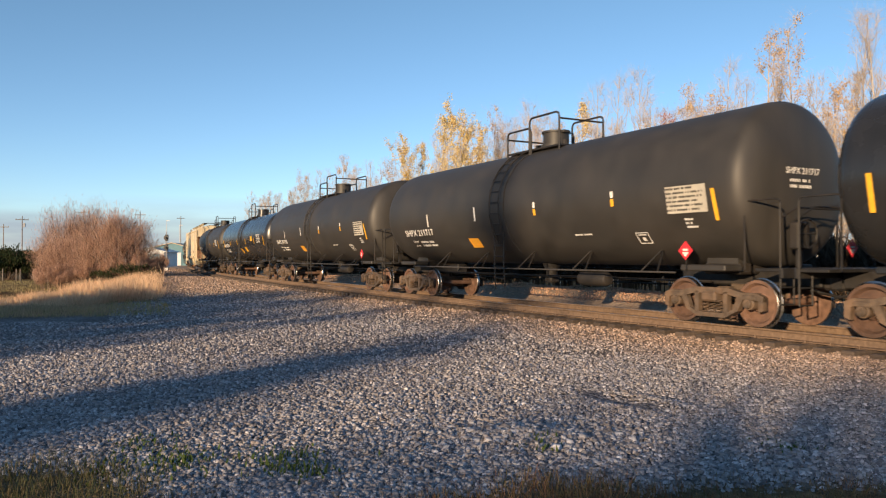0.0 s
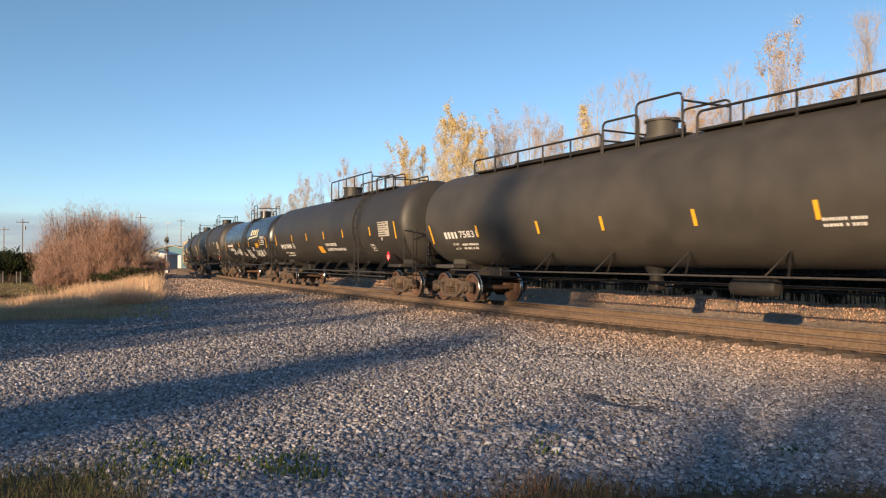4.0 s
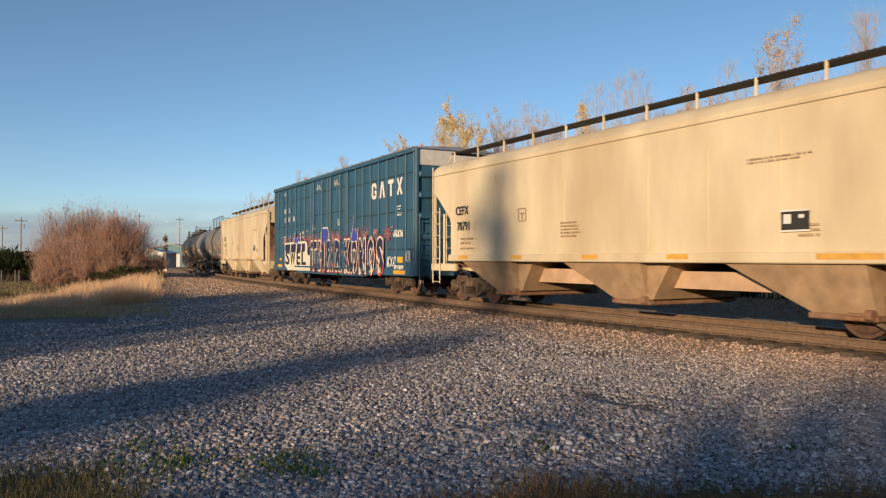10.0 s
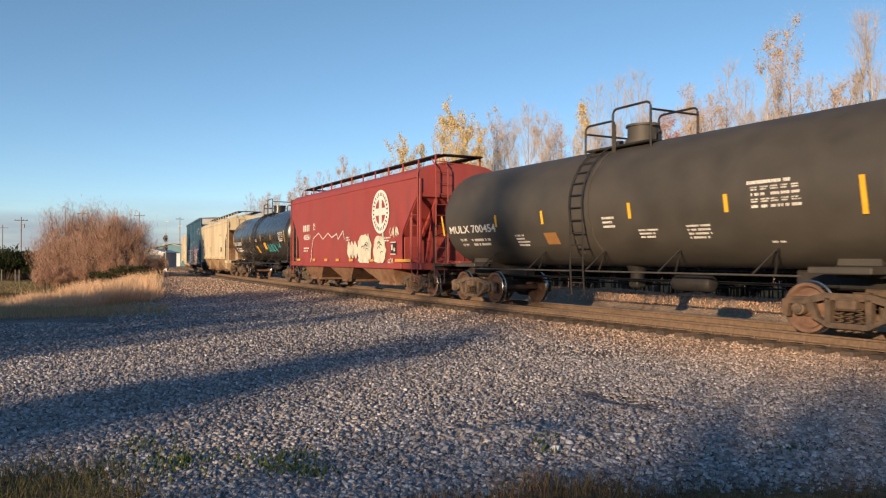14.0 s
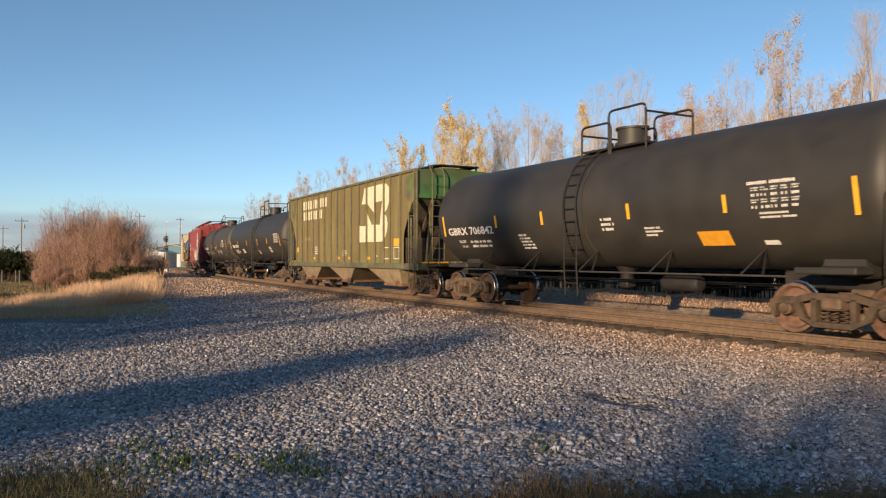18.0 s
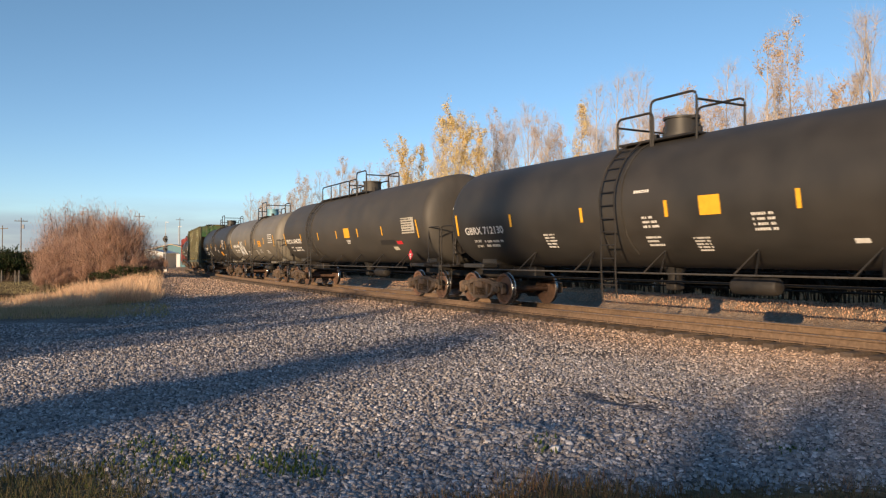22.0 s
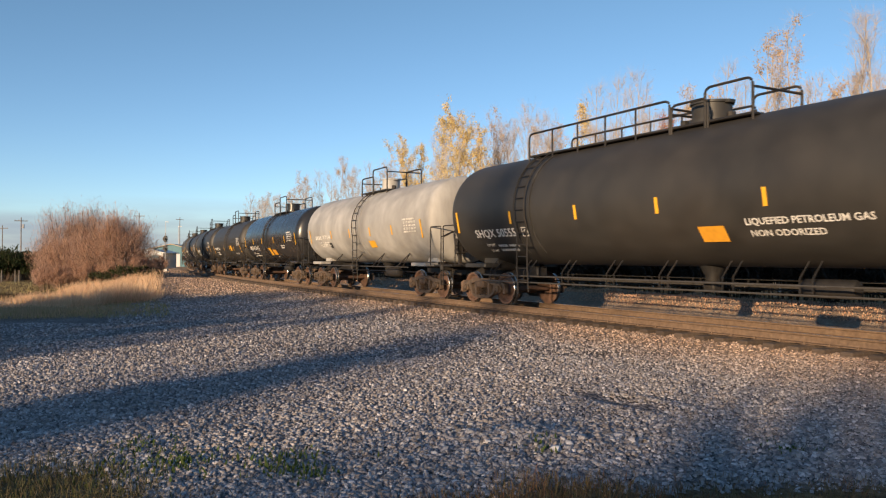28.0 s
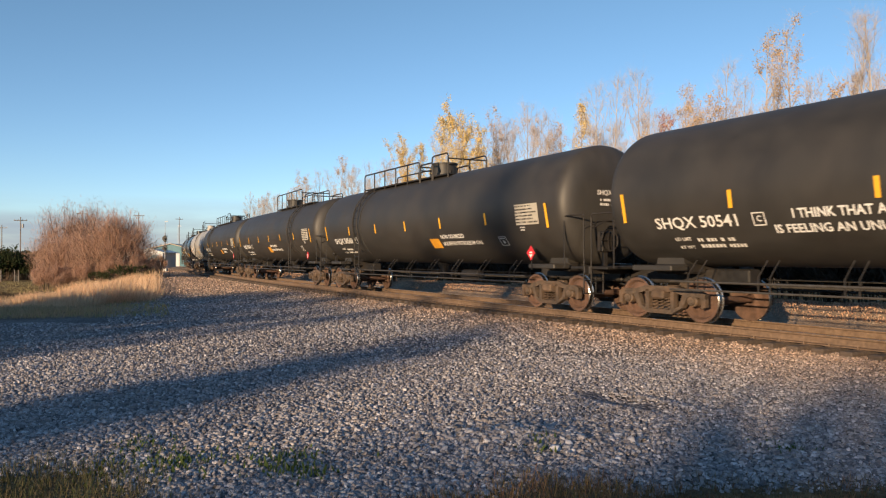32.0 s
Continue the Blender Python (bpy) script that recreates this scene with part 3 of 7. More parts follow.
def spec_plate(car, m, w, h, seed, solid=True):
    if not solid:
        # a grid of white stencil blocks straight on the paint
        for i in range(5):
            bm = bmesh.new()
            y = (0.5 - (i + 0.5) / 5) * h
            if i == 0:
                text_bars(bm, m @ pose(0, y, 0), w * 1.1, h / 6, 1, seed, 0.3)
            else:
                for k in range(5):
                    text_bars(bm, m @ pose((k - 2) * w / 5, y, 0), w / 6.5, h / 6.5, 2 if i % 2 else 1, seed + i * 7 + k, 0.35)
            part("stencil_print", bm, M_WHITE, car)["kind"] = "stuff"
        return
    bm = bmesh.new()
    plate(bm, m, w, h, 0, 0, 0.003)
    panel = part("data_panel", bm, M_DATAPLATE, car, "pale stencilled data panel")
    rnd = random.Random(seed)
    for i in range(6):
        bm = bmesh.new()
        text_bars(bm, m @ pose(-0.02, (0.5 - (i + 0.6) / 6.4) * h, 0.0032), w * 0.94, h / 7.5, 1, seed + i, 0.42)
        part("stencil_print", bm, M_INK, panel)["kind"] = "stuff"


def standard_marks(code, number, spec_x, diamond=True, size=0.24, seed=1, extra=None, end_text=True, brand=False, panels=(), num_x=None, num_z=2.25, frame_box=None, prints=(), num_w=2.0):
    """Stencils of a tank wagon; places are metres from its middle, forward positive."""
    def put(car, half, zc, rad):
        nx = num_x if num_x is not None else half - 0.7
        text = f"{code} {number}"
        if brand:
            bm = bmesh.new()
            mark_slabs(bm, tank_frame(nx + num_w * 0.29, num_z, zc, rad), len(code), num_w * 0.42, size * 0.72, 0.003)
            part("company_mark", bm, M_WHITE, car)
            lettering("wagon_number", number, size, M_WHITE, car, tank_frame(nx - num_w * 0.24, num_z, zc, rad), width=num_w * 0.52)
        else:
            lettering("wagon_number", text, size, M_WHITE, car, tank_frame(nx, num_z, zc, rad), width=num_w)
        bm = bmesh.new()
        text_bars(bm, tank_frame(nx - num_w * 0.20, num_z - size * 1.15, zc, rad), num_w * 0.52, size * 0.95, 2, seed)
        for i, line in enumerate(("LD LMT", "LT WT")):
            lettering("load_lettering", line, size * 0.36, M_WHITE, car, tank_frame(nx + num_w * 0.24, num_z - size * (0.92 + 0.47 * i), zc, rad), 0.004)
        part("weight_stencil", bm, M_WHITE, car)["kind"] = "stuff"
        spec_plate(car, tank_frame(spec_x, 2.46, zc, rad), 1.02, 0.54, seed + 3, diamond)
        if diamond:
            bm = bmesh.new()
            tube(bm, [(-half + 0.35, 1.34, 1.02), (-half + 0.35, 1.34, 1.5)], 0.014, 4)
            part("placard_holder", bm, M_IRON, car)
            hazard_diamond(car, side_frame_at(-half + 0.35, 1.46, 1.355))
        L = half + 1.35
        if end_text:
            ef = end_frame_at(-L, 0.12, 2.93, 0.004)
            lettering("end_number", number if brand else text, 0.17, M_WHITE, car, ef)
            bm = bmesh.new()
            text_bars(bm, end_frame_at(-L, 0.12, 2.70), 0.75, 0.22, 2, seed + 9)
            part("end_stencil", bm, M_WHITE, car)["kind"] = "stuff"
            if diamond:
                hazard_diamond(car, end_frame_at(-half - 1.86, -0.55, 1.5, 0.01), 0.24)
        for x, z, w, h, mt, *print_on in panels:
            bm = bmesh.new()
            plate(bm, tank_frame(x, z, zc, rad), w, h)
            pan = part("label_panel", bm, mt, car)
            if print_on:
                for q, hh, n in ((0.22, 0.30, 3), (-0.26, 0.34, 1)):
                    bm = bmesh.new()
                    text_bars(bm, tank_frame(x, z, zc, rad, 0.0085) @ pose(0.04 * w, q * h, 0), w * 0.86, h * hh, n, seed + int(10 * w), 0.4)
                    part("stencil_print", bm, M_INK, pan)["kind"] = "stuff"
        for i, (x, z, w, h, n) in enumerate(prints):
            bm = bmesh.new()
            text_bars(bm, tank_frame(x, z, zc, rad), w, h, n, seed + 20 + i)
            part("stencil_print", bm, M_WHITE, car)["kind"] = "stuff"
        if frame_box:
            x, z = frame_box
            bm = bmesh.new()
            fm = tank_frame(x, z, zc, rad)
            for cx, cy, w, h in ((0, 0.14, 0.36, 0.018), (0, -0.14, 0.36, 0.018), (-0.175, 0, 0.018, 0.29), (0.175, 0, 0.018, 0.29), (0, 0.085, 0.24, 0.025), (0.0, -0.03, 0.09, 0.09)):
                plate(bm, fm, w, h, cx, cy)
            part("test_panel", bm, M_WHITE, car, "white outlined inspection box")
        if extra:
            extra(car, half, zc, rad)
    return put


# ---- covered hopper wagons ----
def hopper_wagon(label, half, paint, xa, xe, z0, ribs=None, crease=3.65, eave=4.0, top=4.42, side_y=1.58, bays=((6.0, 3.0), (1.9, -1.9), (-3.0, -6.0)), end_paint=None, name="hopper_wagon", board_z=4.72, open_board=True, posts_y=1.5, pocket_paint=None, post_paint=None, slope_paint=None, rear_outlets=False):
    """xa: foot of the end opening, xe: end of the body, z0: side sill."""
    car = new_car(name, label, half)
    flat = ribs is not None

    def prof_y(z):
        if flat:
            return side_y if z <= eave else side_y * max(0.0, 1 - (z - eave) / max(1e-3, top - eave))
        if z <= crease:
            return side_y * (1 - 0.012 * ((z - 2.4) / 1.3) ** 2)
        f = (z - crease) / (top - crease)
        return side_y * math.sqrt(max(0.0, 1 - f ** 2.6))

    lift = 3.42
    st = [(-xe, lift), (-xe + 0.35, lift - 0.28), (-xa - 0.06, z0 + 1.2), (-xa, z0 + 1.0), (-xa, z0)]
    st += [(-xa + 2 * xa * k / 10, z0) for k in range(1, 10)]
    st += [(-x, z) for x, z in st[4::-1]]
    zs = [0, 0.08, 0.2, 0.4, 0.6, 0.72, 0.8, 0.86, 0.91, 0.95, 0.98, 1.0]
    bm = bmesh.new()
    for sy in (1, -1):
        rows = []
        for x, zl in st:
            rows.append([bm.verts.new((x, sy * prof_y(zl + (top - zl) * f), zl + (top - zl) * f)) for f in zs])
        for a, b in zip(rows, rows[1:]):
            for k in range(len(zs) - 1):
                bm.faces.new((a[k], b[k], b[k + 1], a[k + 1]))
    bmesh.ops.remove_doubles(bm, verts=bm.verts, dist=0.003)
    part("body", bm, paint, car, smooth=True)
    for sy in ((1, -1) if flat else ()):
        for x in ribs:
            zl = z0 if abs(x) < xa else z0 + 1.0 + (lift - z0 - 1.0) * (abs(x) - xa) / (xe - xa)
            bm = bmesh.new()
            box(bm, (x, sy * (side_y + 0.03), (zl + eave) / 2), (0.085, 0.06, eave - zl - 0.02), 0.012)
            part("side_post", bm, post_paint or paint, car)
        bm = bmesh.new()
        box(bm, (0, sy * (side_y + 0.03), eave - 0.03), (2 * xe, 0.09, 0.09), 0.015)
        part("eave_rail", bm, post_paint or paint, car)
    for sy in (1, -1):
        bm = bmesh.new()
        box(bm, (0, sy * (side_y + 0.02), z0 - 0.02), (2 * xa + 0.1, 0.10, 0.20), 0.02)
        part("side_sill", bm, post_paint or paint, car)
        if not flat:
            bm = bmesh.new()
            box(bm, (0, sy * (prof_y(crease) + 0.02), crease), (2 * xe - 0.1, 0.05, 0.06), 0.012)
            part("roof_lip", bm, paint, car)
    ep = end_paint or paint
    for sx in (1, -1):
        bm = bmesh.new()
        w = side_y - 0.04
        zz = [lift + (top - 0.02 - lift) * f for f in zs]
        for a, b in zip(zz, zz[1:]):
            ya, yb = prof_y(a) - 0.01, prof_y(b) - 0.01
            bm.faces.new([bm.verts.new(v) for v in ((sx * xe, -ya, a), (sx * xe, ya, a), (sx * xe, yb, b), (sx * xe, -yb, b))])
        box(bm, (sx * (xe - 0.02), 0, lift), (0.10, 2 * w, 0.14), 0.02)
        part("end_sheet", bm, ep, car)
        bm = bmesh.new()
        prism(bm, [(sx * xe, lift), (sx * (xa - 1.15), z0 - 0.05), (sx * (xa - 1.22), z0), (sx * (xe - 0.06), lift + 0.05)], -w, w)
        sp = slope_paint or (M_RUSTY_STEEL if paint is M_CREAM else ep)
        part("slope_sheet", bm, sp, car)
        for y in (-0.85, 0.85):
            bm = bmesh.new()
            prism(bm, [(sx * (xe - 0.15), lift - 0.2), (sx * (xa - 0.9), z0 + 0.1), (sx * (xa - 0.75), z0 + 0.05), (sx * (xe - 0.02), lift - 0.22)], y - 0.05, y + 0.05)
            part("slope_rib", bm, sp, car)
        bm = bmesh.new()
        box(bm, (sx * (xa - 0.02), 0, 1.55), (0.06, 2 * w - 0.1, 1.0), 0.01)
        part("bulkhead", bm, sp, car)
        # end platform, posts and braces
        bm = bmesh.new()
        box(bm, (sx * (xe - 0.4), 0, 1.06), (1.7, 0.5, 0.34), 0.03)
        box(bm, (sx * (xe + 0.12), 0, 1.05), (0.16, 2 * posts_y + 0.1, 0.24), 0.02)
        for sy in (-1, 1):
            box(bm, (sx * (xe - 0.55), sy * posts_y, 1.05), (1.5, 0.12, 0.22), 0.02)
        part("end_platform", bm, post_paint or ep, car)
        for sy in (-1, 1):
            bm = bmesh.new()
            box(bm, (sx * (xe + 0.03), sy * posts_y, (0.95 + eave) / 2), (0.08, 0.08, eave - 1.0), 0.012)
            part("corner_post", bm, post_paint or ep, car)
            bm = bmesh.new()
            tube(bm, [(sx * (xe - 0.1), sy * 0.85, lift - 0.1), (sx * (xa + 0.25), sy * 0.75, 1.2)], 0.07, 4)
            part("brace", bm, post_paint or ep, car)
            bm = bmesh.new()
            tube(bm, [(sx * (xa + 0.55), sy * posts_y, 1.1), (sx * (xa + 0.55), sy * posts_y, 2.7)], 0.035, 5)
            part("corner_post", bm, post_paint or ep, car)
        # ladders: side and end
        bm = bmesh.new()
        for q in (-0.02, 0.42):
            tube(bm, [(sx * (xe - q), posts_y + 0.09, 0.55), (sx * (xe - q), posts_y + 0.09, top - 0.25 if q < 0 else 2.9)], 0.02, 5)
        z = 0.6
        while z < 2.9:
            tube(bm, [(sx * (xe + 0.02), posts_y + 0.09, z), (sx * (xe - 0.42), posts_y + 0.09, z)], 0.014, 4)
            z += 0.36
        part("side_ladder", bm, post_paint or ep, car)
        bm = bmesh.new()
        for y in (0.55, 1.0):
            tube(bm, rounded([(sx * (xe + 0.2), y, 1.1), (sx * (xe + 0.2), y, top - 0.2), (sx * (xe - 0.1), y, top + 0.1)], 0.15), 0.022, 5)
        z = 1.3
        while z < top:
            tube(bm, [(sx * (xe + 0.2), 0.55, z), (sx * (xe + 0.2), 1.0, z)], 0.014, 4)
            z += 0.36
        part("end_ladder", bm, post_paint or ep, car)
    # brake wheel at the rear
    bm = bmesh.new()
    tube(bm, [(-xe - 0.3, -0.5 + 0.28 * math.cos(a), 2.1 + 0.28 * math.sin(a)) for a in (2 * math.pi * k / 16 for k in range(17))], 0.018, 5)
    for k in range(4):
        a = k * math.pi / 2 + 0.4
        tube(bm, [(-xe - 0.24, -0.5, 2.1), (-xe - 0.3, -0.5 + 0.28 * math.cos(a), 2.1 + 0.28 * math.sin(a))], 0.012, 4)
    box(bm, (-xe - 0.14, -0.5, 2.05), (0.2, 0.36, 0.5), 0.03)
    part("brake_wheel", bm, M_IRON, car)
    # centre sill and discharge pockets
    bm = bmesh.new()
    box(bm, (0, 0, 0.92), (2 * half + 2.4, 0.42, 0.36), 0.03)
    part("centre_sill", bm, M_IRON, car)
    for i, (b0, b1) in enumerate(bays):
        bm = bmesh.new()
        mid = (b0 + b1) / 2
        q0, q1 = (mid + 0.25 * (b0 - mid), mid + 0.25 * (b1 - mid))
        if rear_outlets:
            q0, q1 = b0 + 0.60 * (b1 - b0), b1
        elif i == 0:
            q0, q1 = b0 - 0.25, b0 - 1.7
        elif i == len(bays) - 1:
            q0, q1 = b1 + 1.7, b1 + 0.25
        zt, zb = z0 - 0.1, 0.42
        tp = [bm.verts.new(v) for v in ((b0, side_y - 0.03, zt), (b1, side_y - 0.03, zt), (b1, -side_y + 0.03, zt), (b0, -side_y + 0.03, zt))]
        bt = [bm.verts.new(v) for v in ((q0, 1.25, zb), (q1, 1.25, zb), (q1, -1.25, zb), (q0, -1.25, zb))]
        bm.faces.new(bt)
        bm.faces.new(tp)
        for k in range(4):
            bm.faces.new((tp[k], tp[(k + 1) % 4], bt[(k + 1) % 4], bt[k]))
        part("discharge_pocket", bm, pocket_paint or paint, car)
        if rear_outlets and i < len(bays) - 1:
            # added band over the dark sill; its peach carries light seen in the gap
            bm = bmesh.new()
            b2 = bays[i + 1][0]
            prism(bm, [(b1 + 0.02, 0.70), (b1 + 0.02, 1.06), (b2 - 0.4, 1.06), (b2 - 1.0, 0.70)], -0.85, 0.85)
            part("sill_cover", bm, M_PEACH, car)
            bm = bmesh.new()
            prism(bm, [(b1 + 0.02, 0.46), (b1 - 0.16, 0.46), (b1 - 0.66, z0 - 0.12), (b1 + 0.02, z0 - 0.12)], -1.3, 1.3)
            part("slope_sheet", bm, pocket_paint or paint, car)
        bm = bmesh.new()
        box(bm, ((q0 + q1) / 2, 0, zb - 0.04), (abs(q0 - q1) + 0.1, 2.65, 0.10), 0.02)
        for sy in (-1, 1):
            lathe(bm, [(-0.06, 0), (-0.06, 0.09), (0.06, 0.09), (0.06, 0)], "x", 10, ((q0 + q1) / 2 - 0.5, sy * 1.36, zb + 0.02))
            box(bm, ((q0 + q1) / 2 - 0.3, sy * 1.36, zb + 0.02), (0.3, 0.05, 0.05))
        part("outlet_gate", bm, M_RUSTY_STEEL, car)
    # roof hatches and running board on brackets
    bm = bmesh.new()
    box(bm, (0, 0, top + 0.03), (2 * xe - 1.2, 0.62, 0.12), 0.03)
    part("hatch_cover", bm, paint, car)
    for sy in (1, -1):
        bm = bmesh.new()
        box(bm, (0, sy * 0.66, board_z), (2 * xe + 0.2, 0.42, 0.035), 0.008)
        for k in range(int((2 * xe) / 0.12)):
            box(bm, (-xe + 0.06 + k * 0.12, sy * 0.66, board_z + 0.022), (0.03, 0.40, 0.02))
        part("running_board", bm, M_IRON, car)
        n = 11
        for k in range(n + 1):
            x = -xe + 0.1 + (2 * xe - 0.2) * k / n
            bm = bmesh.new()
            zf = min(top - 0.03, crease + (top - crease) * 0.75) if not flat else eave + 0.02
            box(bm, (x, sy * 0.86, (zf + board_z) / 2), (0.05, 0.05, board_z - zf + 0.05), 0.006)
            part("bracket", bm, ep, car)
    for sx in (1, -1):
        bm = bmesh.new()
        box(bm, (sx * (xe + 0.02), 0, board_z), (0.45, 1.5, 0.035), 0.008)
        part("running_board", bm, M_IRON, car)
    return car


M_RUSTY_STEEL = material("rusty_steel", (0.20, 0.105, 0.06), 0.8, 0.1, 0.35, 6, 0.1, (0.30, 0.20, 0.13), 0.6, dirt_scale=2)
# peach of the sill band, with the gap's light and shade in the tone
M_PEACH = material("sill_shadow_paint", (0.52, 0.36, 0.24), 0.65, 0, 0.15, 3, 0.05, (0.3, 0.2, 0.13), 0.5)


def side_text(car, name, text, size, mat, x, z, y=1.58, squeeze=1.0):
    return lettering(name, text, size, mat, car, side_frame_at(x, z, y, 0.03), 0.012, "", squeeze)


def side_panel(car, name, mat, x, z, w, h, y=1.58, out=0.032, label=""):
    bm = bmesh.new()
    plate(bm, side_frame_at(x, z, y, out), w, h)
    return part(name, bm, mat, car, label)


def side_print(car, mat, x, z, w, h, n, seed, y=1.58):
    bm = bmesh.new()
    text_bars(bm, side_frame_at(x, z, y, 0.03), w, h, n, seed)
    ob = part("stencil_print", bm, mat, car)
    ob["kind"] = "stuff"
    return ob


M_FADEBROWN = material("faded_brown_print", (0.36, 0.26, 0.16), 0.65, 0, 0.15, 8, 0.0)
M_INK = material("black_ink", (0.03, 0.028, 0.026), 0.6, 0, 0.1, 8, 0.0)
M_FADEYELLOW = material("faded_yellow", (0.62, 0.34, 0.05), 0.6, 0, 0.15, 6, 0.0, (0.4, 0.25, 0.1), 0.5)


def cream_hopper(number, f, r_, label, num_col, pocket=None, shift=0.0):
    half = (f - r_) / 2
    car = hopper_wagon(label, half, M_CREAM, 6.75, 7.85, 1.36, bays=((6.2, 3.6), (1.45, -1.15), (-3.3, -6.0)), top=4.45, board_z=4.70, crease=3.93, pocket_paint=pocket or M_CREAM, rear_outlets=True)
    side_text(car, "wagon_number", "CEFX", 0.36, num_col, 6.05, 2.72, squeeze=0.86)
    side_text(car, "wagon_number", number, 0.36, num_col, 5.95, 2.26, squeeze=0.84)
    side_print(car, M_FADEBROWN, 5.75, 1.84, 0.75, 0.24, 2, 3)
    side_print(car, M_FADEBROWN, 5.75, 1.62, 0.8, 0.10, 1, 4)
    side_print(car, M_FADEBROWN, -4.7, 3.05, 1.6, 0.12, 2, 5)
    side_print(car, M_FADEBROWN, 1.0, 2.02, 0.8, 0.40, 5, 6)
    side_print(car, M_FADEBROWN, -5.1, 1.8, 0.4, 0.25, 3, 7)
    for cx, cz, w, h in ((3.0, 2.62, 0.34, 0.02), (3.0, 2.30, 0.34, 0.02), (3.16, 2.46, 0.02, 0.3), (2.84, 2.46, 0.02, 0.3), (3.0, 2.5, 0.2, 0.03), (3.0, 2.42, 0.03, 0.16)):
        side_panel(car, "marking", M_FADEBROWN, cx, cz, w, h)
    side_panel(car, "inspection_panel", M_INK, -4.3 - shift, 1.96, 0.52, 0.36, label="black and white inspection panel")
    for cx, cz, w, h in ((-4.3, 2.13, 0.56, 0.03), (-4.3, 1.79, 0.56, 0.03), (-4.16, 1.99, 0.14, 0.16), (-4.42, 2.03, 0.10, 0.06)):
        side_panel(car, "marking", M_WHITE, cx - shift, cz, w, h, out=0.04)
    for x, w in ((5.9, 0.5), (3.2, 0.5), (0.3, 0.55), (-2.3, 0.55), (-5.8, 1.1)):
        side_panel(car, "reflector", M_FADEYELLOW, x, 1.36, w, 0.10, 1.62, 0.03, "yellow reflective strip")
    for x in (4.3, 1.3, -1.45, -3.0, -4.55, 5.9):
        bm = bmesh.new()
        box(bm, (x, 1.580, 2.50), (0.045, 0.022, 2.2), 0.006)
        part("seam", bm, M_CREAM, car)
    couple(car, f, r_)
    return car


